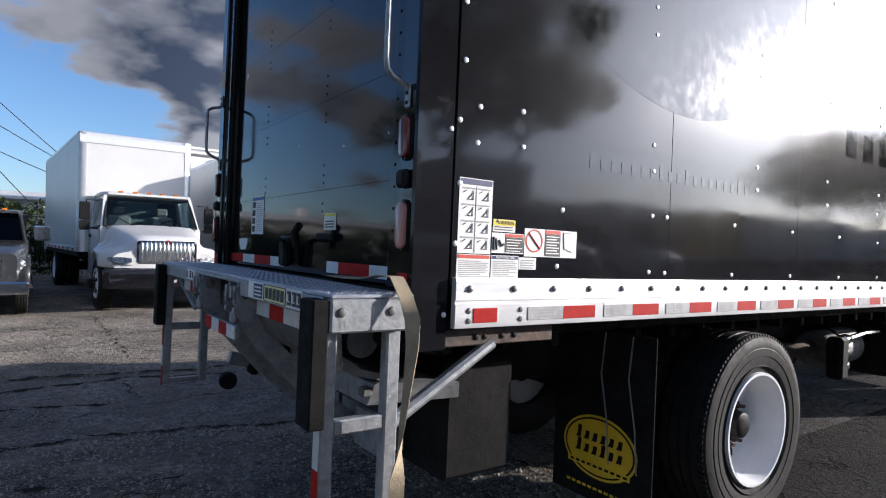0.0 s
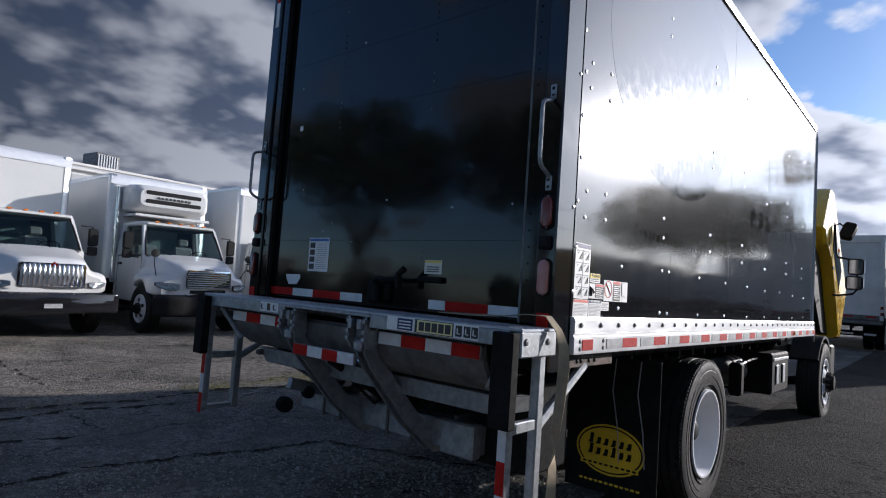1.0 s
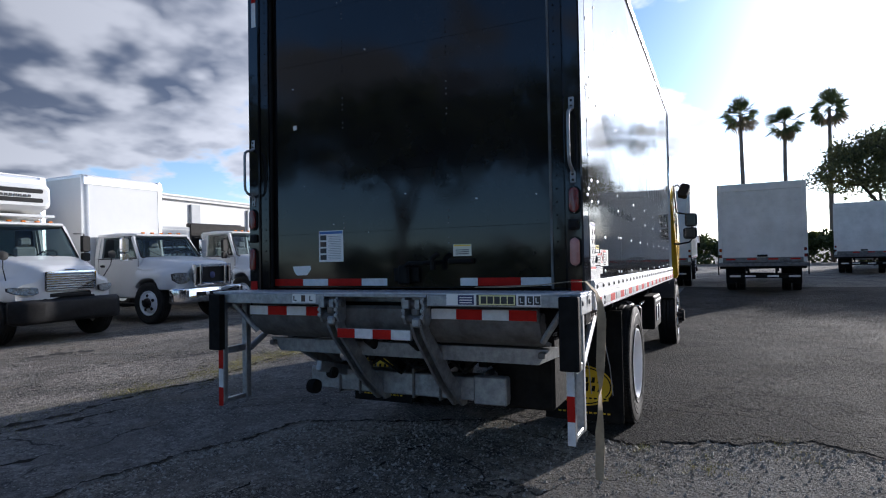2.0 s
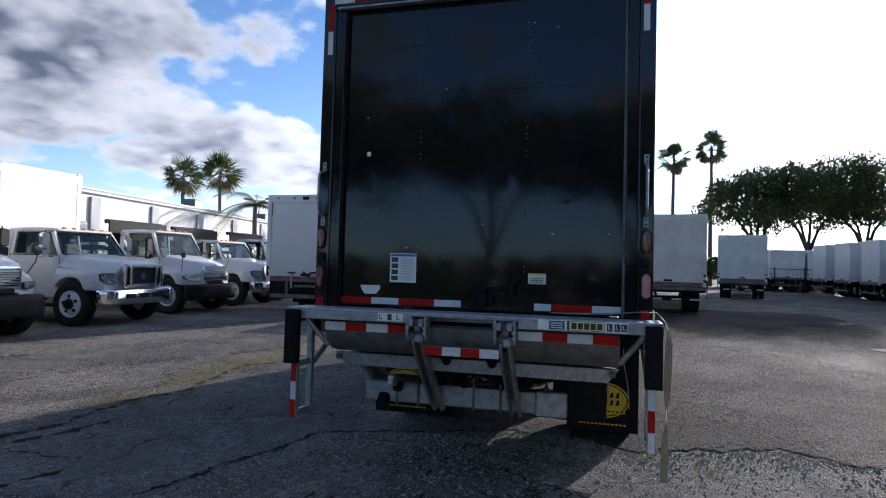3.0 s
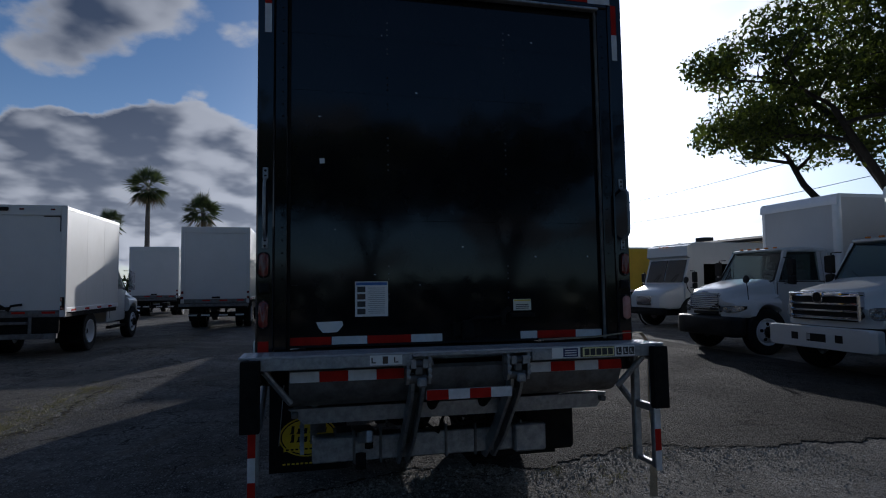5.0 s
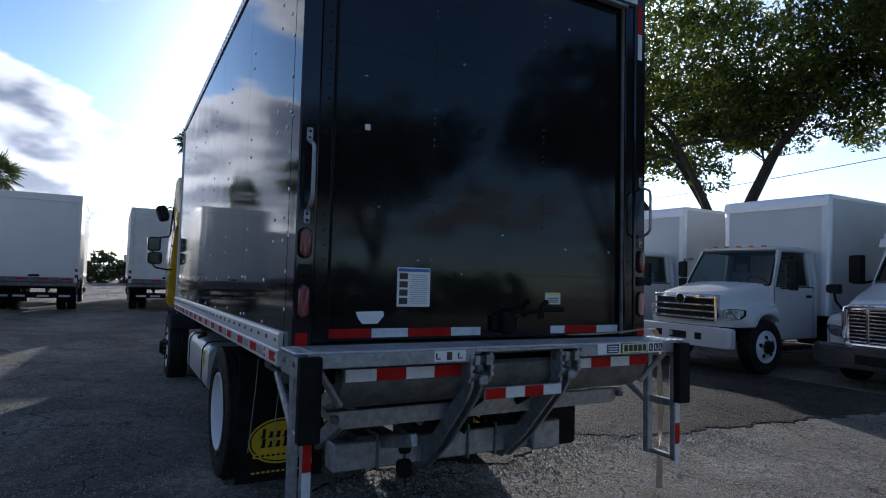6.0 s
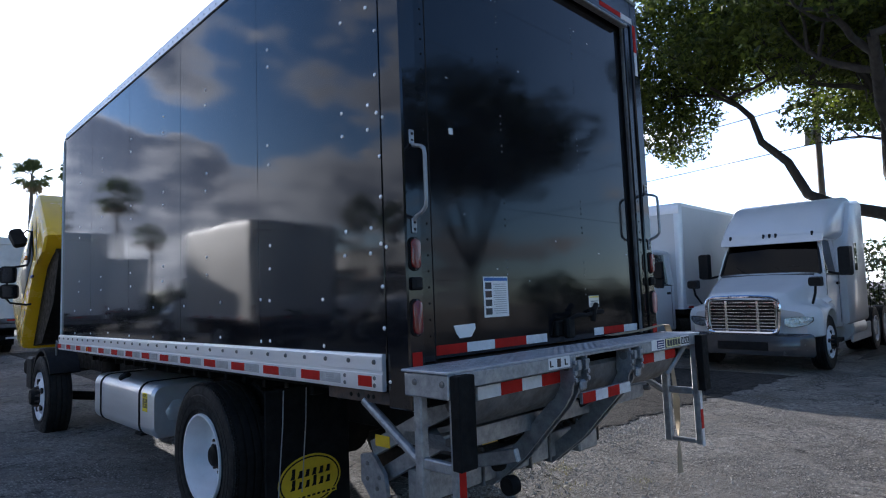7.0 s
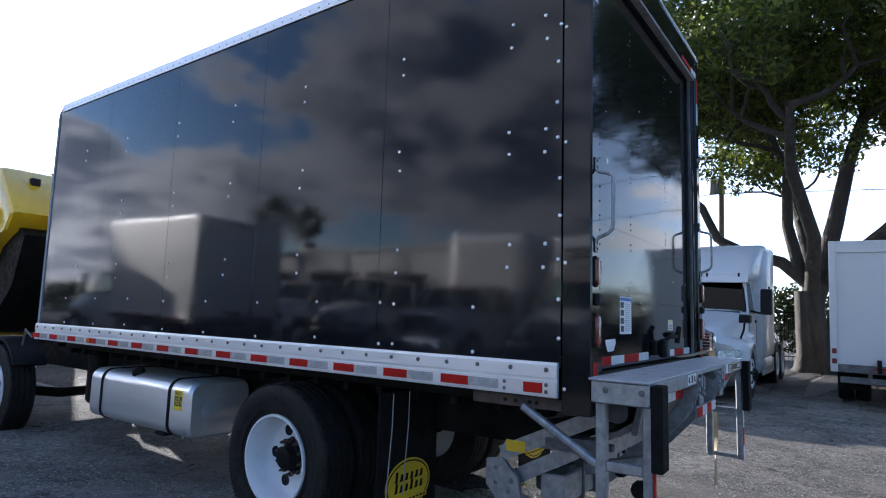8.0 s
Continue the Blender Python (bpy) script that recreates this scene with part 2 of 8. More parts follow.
SEAT = surface("grey_seat_cloth", (0.24, 0.24, 0.245), (0.17, 0.17, 0.17), 30.0, 0.85, 0.95, bump=0.002, bscale=200)
RED_TAPE = surface("red_reflective_tape", (0.46, 0.016, 0.010), (0.36, 0.013, 0.009), 14.0, 0.55, 0.7, spec=0.12, bump=0.0006, bscale=260, grime=0.12)
WHITE_TAPE = surface("white_reflective_tape", (0.74, 0.74, 0.74), (0.58, 0.58, 0.58), 14.0, 0.25, 0.4, bump=0.0006, bscale=260, grime=0.12)
GREY_TAPE = surface("silver_reflective_tape", (0.44, 0.44, 0.44), (0.28, 0.28, 0.28), 18.0, 0.4, 0.55, bump=0.0006, bscale=260, grime=0.1)
RED_LENS = surface("red_lamp_lens", (0.17, 0.010, 0.009), (0.12, 0.008, 0.007), 30.0, 0.1, 0.2, coat=0.6, bump=0.001, bscale=160)
# red lens with the glare on it put into a paler colour
PALE_GLARE_LENS = surface("pale_glare_lamp_lens", (0.50, 0.24, 0.20), (0.42, 0.17, 0.14), 20.0, 0.15, 0.25, coat=0.5, bump=0.001, bscale=160)
AMBER = surface("amber_lens", (0.75, 0.22, 0.02), (0.65, 0.18, 0.02), 20.0, 0.15, 0.25, coat=0.4)
LAMP_GLASS = surface("headlamp_lens", (0.42, 0.44, 0.46), (0.10, 0.105, 0.11), 16.0, 0.05, 0.1, metal=0.7, coat=0.9, bump=0.02, bscale=14)
PAPER = surface("white_label_film", (0.80, 0.80, 0.78), (0.72, 0.72, 0.70), 10.0, 0.4, 0.5)
PALE_YELLOW = surface("pale_yellow_label_film", (0.78, 0.74, 0.36), (0.70, 0.66, 0.32), 10.0, 0.4, 0.5)
CREAM = surface("cream_label_film", (0.76, 0.74, 0.64), (0.70, 0.68, 0.58), 10.0, 0.4, 0.5)
INK = surface("black_print", (0.03, 0.03, 0.03), (0.05, 0.05, 0.05), 30.0, 0.5)
GREY_INK = surface("grey_print", (0.36, 0.36, 0.36), (0.30, 0.30, 0.30), 30.0, 0.5)
NAVY_INK = surface("navy_print", (0.03, 0.04, 0.12), (0.04, 0.05, 0.14), 30.0, 0.5)
BLUE_INK = surface("blue_print", (0.05, 0.16, 0.42), (0.05, 0.13, 0.36), 30.0, 0.5)
RED_INK = surface("red_print", (0.62, 0.06, 0.03), (0.55, 0.05, 0.03), 30.0, 0.5)
YELLOW_INK = surface("yellow_print", (0.80, 0.62, 0.02), (0.74, 0.55, 0.02), 24.0, 0.45, grime=0.1)
FLAP_YELLOW = surface("yellow_flap_print", (0.72, 0.48, 0.01), (0.60, 0.40, 0.01), 9.0, 0.5, 0.7, grime=0.25)
GHOST = surface("dull_vinyl_ghost", (0.012, 0.012, 0.013), (0.009, 0.009, 0.010), 6.0, 0.06, 0.12, spec=0.5, coat=0.1, wave=0.004, wscale=1.1)
STRAP = surface("webbing", (0.42, 0.34, 0.22), (0.28, 0.22, 0.15), 12.0, 0.8, 0.95, bump=0.002, bscale=220, grime=0.35)
ASPHALT_TRIM = surface("dark_roofing", (0.05, 0.05, 0.05), (0.035, 0.033, 0.03), 2.0, 0.8, 0.95)
WALL_WHITE = surface("painted_block_wall", (0.62, 0.61, 0.59), (0.58, 0.57, 0.545), 0.35, 0.75, 0.9, bump=0.004, bscale=14, grime=0.06)
WALL_GREY = surface("grey_pilaster", (0.42, 0.43, 0.44), (0.34, 0.35, 0.36), 0.6, 0.75, 0.9, bump=0.004, bscale=14)
BARK = surface("bark", (0.046, 0.039, 0.031), (0.020, 0.017, 0.014), 5.0, 0.85, 0.95, bump=0.03, bscale=9, stretch=(1, 1, 0.25))
PALM_BARK = surface("palm_bark", (0.20, 0.17, 0.14), (0.11, 0.09, 0.075), 4.0, 0.85, 0.95, bump=0.03, bscale=8, stretch=(1, 1, 3))
WIRE = surface("cable", (0.02, 0.02, 0.02), (0.03, 0.03, 0.03), 3.0, 0.6)
POLE = surface("weathered_pole_wood", (0.20, 0.17, 0.14), (0.12, 0.10, 0.085), 3.0, 0.8, 0.95, bump=0.006, bscale=20, stretch=(1, 1, 0.1))
WINDOW = glass("tinted_window", (0.76, 0.82, 0.82))
DARK_WINDOW = glass("dark_tinted_window", (0.06, 0.075, 0.08))


def foliage(name, dark, light, through_amount=0.35):
    m = bpy.data.materials.new(name)
    m.use_nodes = True
    nt = m.node_tree
    nt.nodes.clear()
    geo = put(nt, "ShaderNodeNewGeometry")
    mix = put(nt, "ShaderNodeMix", data_type="RGBA")
    mix.inputs["A"].default_value, mix.inputs["B"].default_value = (*dark, 1), (*light, 1)
    nt.links.new(geo.outputs["Random Per Island"], mix.inputs["Factor"])
    pr = put(nt, "ShaderNodeBsdfPrincipled")
    pr.inputs["Roughness"].default_value = 0.5
    nt.links.new(mix.outputs["Result"], pr.inputs["Base Color"])
    tl = put(nt, "ShaderNodeBsdfTranslucent")
    nt.links.new(mix.outputs["Result"], tl.inputs["Color"])
    ms = put(nt, "ShaderNodeMixShader")
    ms.inputs[0].default_value = through_amount
    nt.links.new(pr.outputs[0], ms.inputs[1])
    nt.links.new(tl.outputs[0], ms.inputs[2])
    out = put(nt, "ShaderNodeOutputMaterial")
    nt.links.new(ms.outputs[0], out.inputs[0])
    return m


LEAF = foliage("broad_leaf", (0.026, 0.045, 0.008), (0.135, 0.17, 0.022), 0.55)
FAR_LEAF = foliage("far_leaf", (0.035, 0.045, 0.018), (0.13, 0.14, 0.05), 0.5)
HEDGE_LEAF = foliage("hedge_leaf", (0.018, 0.032, 0.009), (0.065, 0.085, 0.02), 0.3)
PALM_LEAF = foliage("palm_frond", (0.035, 0.055, 0.02), (0.10, 0.13, 0.04), 0.3)
DRY_LEAF = foliage("dry_frond", (0.16, 0.12, 0.06), (0.26, 0.20, 0.11), 0.25)
GRASS = foliage("dry_grass", (0.10, 0.11, 0.03), (0.36, 0.31, 0.13), 0.3)


def paved(name, binder, lo, hi, dust_amount, mean, sheen=0.12):
    """Worn paving: single stones in a dark binder, dusty stretches, damp patches."""
    m = bpy.data.materials.new(name)
    m.use_nodes = True
    nt = m.node_tree
    p = nt.nodes["Principled BSDF"]
    tc = put(nt, "ShaderNodeTexCoord")

    def ranged(src, lo_, hi_, to0=0.0, to1=1.0):
        r = put(nt, "ShaderNodeMapRange")
        for k, v in (("From Min", lo_), ("From Max", hi_), ("To Min", to0), ("To Max", to1)):
            r.inputs[k].default_value = v
        nt.links.new(src, r.inputs["Value"])
        return r.outputs[0]

    def noise_at(scale, detail, rough, lo_, hi_, to0=0.0, to1=1.0, dist=0.0):
        t = put(nt, "ShaderNodeTexNoise")
        t.inputs["Scale"].default_value, t.inputs["Detail"].default_value = scale, detail
        t.inputs["Roughness"].default_value, t.inputs["Distortion"].default_value = rough, dist
        nt.links.new(tc.outputs["Object"], t.inputs["Vector"])
        return t.outputs["Fac"], ranged(t.outputs["Fac"], lo_, hi_, to0, to1)

    def blend(fac, a, b):
        x = put(nt, "ShaderNodeMix", data_type="RGBA")
        nt.links.new(fac, x.inputs["Factor"])
        for s, v in (("A", a), ("B", b)):
            if isinstance(v, tuple):
                x.inputs[s].default_value = (*v, 1)
            else:
                nt.links.new(v, x.inputs[s])
        return x.outputs["Result"]

    def stones(scale, size):
        v = put(nt, "ShaderNodeTexVoronoi")
        v.inputs["Scale"].default_value = scale
        nt.links.new(tc.outputs["Object"], v.inputs["Vector"])
        sp = put(nt, "ShaderNodeSeparateXYZ")
        nt.links.new(v.outputs["Color"], sp.inputs[0])
        mask = ranged(v.outputs["Distance"], size, size + 0.14, 1.0, 0.0)
        return v, sp.outputs["X"], sp.outputs["Y"], mask

    def times(a, b):
        x = put(nt, "ShaderNodeMath", "MULTIPLY")
        nt.links.new(a, x.inputs[0])
        nt.links.new(b, x.inputs[1])
        return x.outputs[0]

    v1, tone, _, mask1 = stones(95.0, 0.38)
    v2, tone2, pick, mask2 = stones(34.0, 0.30)
    mid = tuple((a + b) / 2 for a, b in zip(lo, hi))
    col = blend(mask1, binder, blend(tone, lo, mid))
    chosen = times(mask2, ranged(pick, 0.58, 0.62))
    col = blend(chosen, col, blend(tone2, mid, hi))
    _, mott = noise_at(9.0, 6.0, 0.7, 0.44, 0.64, 0.0, 0.7)
    col = blend(mott, col, tuple(c * 0.62 for c in mid))
    _, dust = noise_at(0.55, 9.0, 0.72, 0.44, 0.58, 0.0, dust_amount, 0.6)
    _, gap = noise_at(14.0, 6.0, 0.75, 0.40, 0.62)
    col = blend(times(dust, gap), col, tuple(c * 0.95 for c in hi))
    _, dark = noise_at(0.42, 8.0, 0.68, 0.50, 0.60, 0.0, 0.75, 0.8)
    col = blend(dark, col, tuple(c * 0.5 for c in mid))
    # worn pale patches, brown tracked-in earth and a net of cracks that comes and goes
    _, worn = noise_at(1.7, 7.0, 0.66, 0.50, 0.66, 0.0, 0.38, 0.4)
    col = blend(worn, col, tuple(c * 0.62 for c in hi))
    _, earth = noise_at(0.9, 8.0, 0.7, 0.53, 0.66, 0.0, 0.55, 0.5)
    col = blend(earth, col, (mid[0] * 0.62, mid[1] * 0.55, mid[2] * 0.46))
    wob = put(nt, "ShaderNodeTexNoise")
    wob.inputs["Scale"].default_value, wob.inputs["Detail"].default_value = 3.2, 5.0
    nt.links.new(tc.outputs["Object"], wob.inputs["Vector"])
    ws = put(nt, "ShaderNodeVectorMath", "SCALE")
    ws.inputs["Scale"].default_value = 0.55
    nt.links.new(wob.outputs["Color"], ws.inputs[0])
    wa = put(nt, "ShaderNodeVectorMath", "ADD")
    nt.links.new(tc.outputs["Object"], wa.inputs[0])
    nt.links.new(ws.outputs[0], wa.inputs[1])
    cracks = None
    for scale, width, lo_, hi_ in ((0.55, 0.010, 0.47, 0.53), (2.6, 0.035, 0.55, 0.60)):
        net = put(nt, "ShaderNodeTexVoronoi", feature="DISTANCE_TO_EDGE")
        net.inputs["Scale"].default_value = scale
        nt.links.new(wa.outputs[0], net.inputs["Vector"])
        _, where = noise_at(0.37 * scale ** 0.5 + 0.2, 4.0, 0.6, lo_, hi_)
        line = times(ranged(net.outputs["Distance"], width * 0.3, width, 1.0, 0.0), where)
        if cracks is None:
            cracks = line
        else:
            top = put(nt, "ShaderNodeMath", "MAXIMUM")
            nt.links.new(cracks, top.inputs[0])
            nt.links.new(line, top.inputs[1])
            cracks = top.outputs[0]
    col = blend(ranged(cracks, 0.0, 1.0, 0.0, 0.85), col, tuple(c * 0.45 for c in binder))
    sc = put(nt, "ShaderNodeVectorMath", "SCALE")
    nt.links.new(col, sc.inputs[0])
    sc.inputs["Scale"].default_value = mean
    nt.links.new(sc.outputs[0], p.inputs["Base Color"])
    _, rg = noise_at(0.5, 6.0, 0.6, 0.35, 0.65, 0.85, 1.0)
    nt.links.new(rg, p.inputs["Roughness"])
    p.inputs["Specular IOR Level"].default_value = sheen
    p.inputs["Diffuse Roughness"].default_value = 1.0
    last = None
    rough_fac, _ = noise_at(22.0, 5.0, 0.7, 0.3, 0.7)
    for src, dist, inv in ((rough_fac, 0.045, False), (v2.outputs["Distance"], 0.012, True), (v1.outputs["Distance"], 0.006, True), (cracks, 0.012, True)):
        b = put(nt, "ShaderNodeBump")
        b.invert = inv
        b.inputs["Distance"].default_value = dist
        nt.links.new(src, b.inputs["Height"])
        if last:
            nt.links.new(last.outputs[0], b.inputs["Normal"])
        last = b
    nt.links.new(last.outputs[0], p.inputs["Normal"])
    return m


CAST_IRON = surface("cast_iron", (0.13, 0.12, 0.11), (0.07, 0.062, 0.055), 9.0, 0.85, 1.0, bump=0.004, bscale=40, spec=0.25)
GRAVELLY = paved("gravelly_worn_asphalt", (0.033, 0.029, 0.025), (0.076, 0.067, 0.057), (0.55, 0.485, 0.40), 0.75, 1.05, 0.4)
DUSTY_ASPHALT = paved("dusty_smooth_asphalt", (0.041, 0.039, 0.037), (0.078, 0.072, 0.066), (0.295, 0.27, 0.24), 0.7, 1.95)
SMOOTH_ASPHALT = paved("smooth_dark_asphalt", (0.027, 0.025, 0.023), (0.052, 0.047, 0.042), (0.34, 0.30, 0.25), 0.55, 0.53)
SOIL = surface("dark_soil", (0.030, 0.025, 0.019), (0.016, 0.014, 0.012), 9.0, 0.95, 1.0, bump=0.01, bscale=40, spec=0.1)
# for the damp hollows, and for the earth bed that paints in shade
DAMP_AND_SHADED = surface("damp_and_shaded_earth", (0.045, 0.040, 0.033), (0.028, 0.025, 0.022), 3.0, 0.55, 0.9, bump=0.006, bscale=50, spec=0.3)

# ---- mesh helpers ----
class Shape:
    """Vertices and faces gathered from simple solids."""

    def __init__(self):
        self.v, self.f = [], []

    def add(self, verts, faces, m=None):
        k = len(self.v)
        self.v += [tuple(m @ Vector(p)) if m else tuple(p) for p in verts]
        self.f += [tuple(i + k for i in f) for f in faces]
        return self

    def box(self, x0, x1, y0, y1, z0, z1, c=0.0, m=None):
        """A block; c cuts every edge back."""
        c = min(c, (x1 - x0) / 2.01, (y1 - y0) / 2.01, (z1 - z0) / 2.01)
        if c <= 0:
            vs = [(x, y, z) for x in (x0, x1) for y in (y0, y1) for z in (z0, z1)]
            return self.add(vs, [(0, 1, 3, 2), (4, 6, 7, 5), (0, 4, 5, 1), (2, 3, 7, 6), (0, 2, 6, 4), (1, 5, 7, 3)], m)
        lim = ((x0, x1), (y0, y1), (z0, z1))
        vs, at = [], {}
        for s in ((a, b, d) for a in (0, 1) for b in (0, 1) for d in (0, 1)):
            for ax in range(3):
                p = [lim[k][s[k]] + (c if s[k] == 0 else -c) * (k != ax) for k in range(3)]
                at[s, ax] = len(vs)
                vs.append(p)
        fs = []
        for ax in range(3):
            o = [k for k in range(3) if k != ax]
            for s in (0, 1):
                ring = []
                for q in ((0, 0), (1, 0), (1, 1), (0, 1)):
                    key = [0, 0, 0]
                    key[ax], key[o[0]], key[o[1]] = s, q[0], q[1]
                    ring.append(at[tuple(key), ax])
                flip = (s == 0) != (ax == 1)
                fs.append(tuple(ring[::-1] if flip else ring))
            # edges that run along ax
            for q in ((0, 0), (1, 0), (1, 1), (0, 1)):
                a, b = [0, 0, 0], [0, 0, 0]
                a[ax], b[ax] = 0, 1
                for key in (a, b):
                    key[o[0]], key[o[1]] = q
                fs.append((at[tuple(a), o[0]], at[tuple(b), o[0]], at[tuple(b), o[1]], at[tuple(a), o[1]]))
        for s in ((a, b, d) for a in (0, 1) for b in (0, 1) for d in (0, 1)):
            fs.append((at[s, 0], at[s, 1], at[s, 2]))
        return self.add(vs, fs, m)

    def prism(self, poly, axis, a, b, m=None):
        """An outline of two coordinates, drawn out along axis from a to b."""
        n = len(poly)

        def at(p, h):
            q = list(p)
            q.insert(axis, h)
            return q
        vs = [at(p, a) for p in poly] + [at(p, b) for p in poly]
        fs = [tuple(range(n))[::-1], tuple(range(n, 2 * n))] + [(i, (i + 1) % n, (i + 1) % n + n, i + n) for i in range(n)]
        return self.add(vs, fs, m)

    def loft(self, rings, caps=True):
        n = len(rings[0])
        vs = [p for r in rings for p in r]
        fs = [(k * n + i, k * n + (i + 1) % n, (k + 1) * n + (i + 1) % n, (k + 1) * n + i) for k in range(len(rings) - 1) for i in range(n)]
        if caps:
            fs += [tuple(range(n))[::-1], tuple(range((len(rings) - 1) * n, len(rings) * n))]
        return self.add(vs, fs)

    def tube(self, pts, r, n=10, r2=None, caps=True):
        pts = [Vector(p) for p in pts]
        rings, up = [], None
        for i, p in enumerate(pts):
            d = (pts[min(i + 1, len(pts) - 1)] - pts[max(i - 1, 0)]).normalized()
            if up is None:
                up = d.orthogonal().normalized()
            up = (up - d * up.dot(d)).normalized()
            side = d.cross(up)
            rad = r if r2 is None else r + (r2 - r) * i / (len(pts) - 1)
            rings.append([p + (up * math.cos(2 * math.pi * k / n) + side * math.sin(2 * math.pi * k / n)) * rad for k in range(n)])
        return self.loft(rings, caps)

    def lathe(self, prof, centre, axis, n=24, close=False):
        """Pairs of radius and height, turned about an axis through centre."""
        c, d = Vector(centre), Vector(axis).normalized()
        u = d.orthogonal().normalized()
        w = d.cross(u)
        rings = [[c + d * h + (u * math.cos(2 * math.pi * k / n) + w * math.sin(2 * math.pi * k / n)) * r for k in range(n)] for r, h in prof]
        if close:
            rings.append(rings[0])
        return self.loft(rings, caps=not close)

    def dome(self, x, y, z, r, axis, h=0.5, n=7):
        """A rivet or bolt head on a surface, facing along axis."""
        return self.lathe([(r, 0), (r * 0.8, r * h * 0.7), (r * 0.35, r * h)], (x, y, z), axis, n)

    def disc(self, pts):
        return self.add(pts, [tuple(range(len(pts)))])


def rr(hw, z0, z1, r, x, n=4, yc=0.0, top=1.0):
    """A rounded rectangle across y and z at x; top narrows its upper side."""
    pts = []
    for cy, cz, a0 in ((hw - r, z0 + r, -90), (hw * top - r, z1 - r, 0), (-hw * top + r, z1 - r, 90), (-hw + r, z0 + r, 180)):
        for k in range(n + 1):
            a = radians(a0 + 90 * k / n)
            pts.append((x, yc + cy + r * math.cos(a), cz + r * math.sin(a)))
    return pts


def mesh_of(name, s, mat, angle=35):
    me = bpy.data.meshes.new(name)
    me.from_pydata(s.v, [], s.f)
    bm = bmesh.new()
    bm.from_mesh(me)
    bmesh.ops.recalc_face_normals(bm, faces=bm.faces)
    bm.to_mesh(me)
    bm.free()
    me.polygons.foreach_set("use_smooth", [True] * len(me.polygons))
    me.set_sharp_from_angle(angle=radians(angle))
    me.materials.append(mat)
    me.update()
    return me


def part(name, s, mat, parent=None, label="", m=None, angle=35):
    ob = new(name, s if isinstance(s, bpy.types.Mesh) else mesh_of(name, s, mat, angle))
    if parent:
        ob.parent = parent
    if m:
        ob.matrix_basis = m
    if label:
        tagged(ob, label)
    return ob


def thing(name, label, category, m=None, group="", kind=""):
    ob = new(name)
    ob.empty_display_size = 0.2
    if m:
        ob.matrix_basis = m
    return tagged(ob, label, category, group, kind)


def solo(name, s, mat, label, category="", group="", kind="", angle=35):
    return tagged(part(name, s, mat, angle=angle), label, category, group, kind)


def words(name, text, size, mat, m, parent, stretch=1.0):
    """Printed words: flat letters in the plane of m, from its x axis, standing up its y axis."""
    cu = bpy.data.curves.new(name, "FONT")
    cu.body, cu.size, cu.align_x, cu.align_y = text, size, "CENTER", "CENTER"
    cu.extrude = 0.0004
    tmp = bpy.data.objects.new(name, cu)
    me = bpy.data.meshes.new_from_object(tmp)
    bpy.data.objects.remove(tmp)
    me.materials.clear()
    me.materials.append(mat)
    ob = new(name, me)
    ob.parent = parent
    ob.matrix_basis = m @ Matrix.Diagonal((stretch, 1, 1, 1))
    return ob

# ---- the box truck ----
truck = thing("box_truck", "black box truck with aluminium rails, liftgate and yellow cab", "box truck", LEVEL)


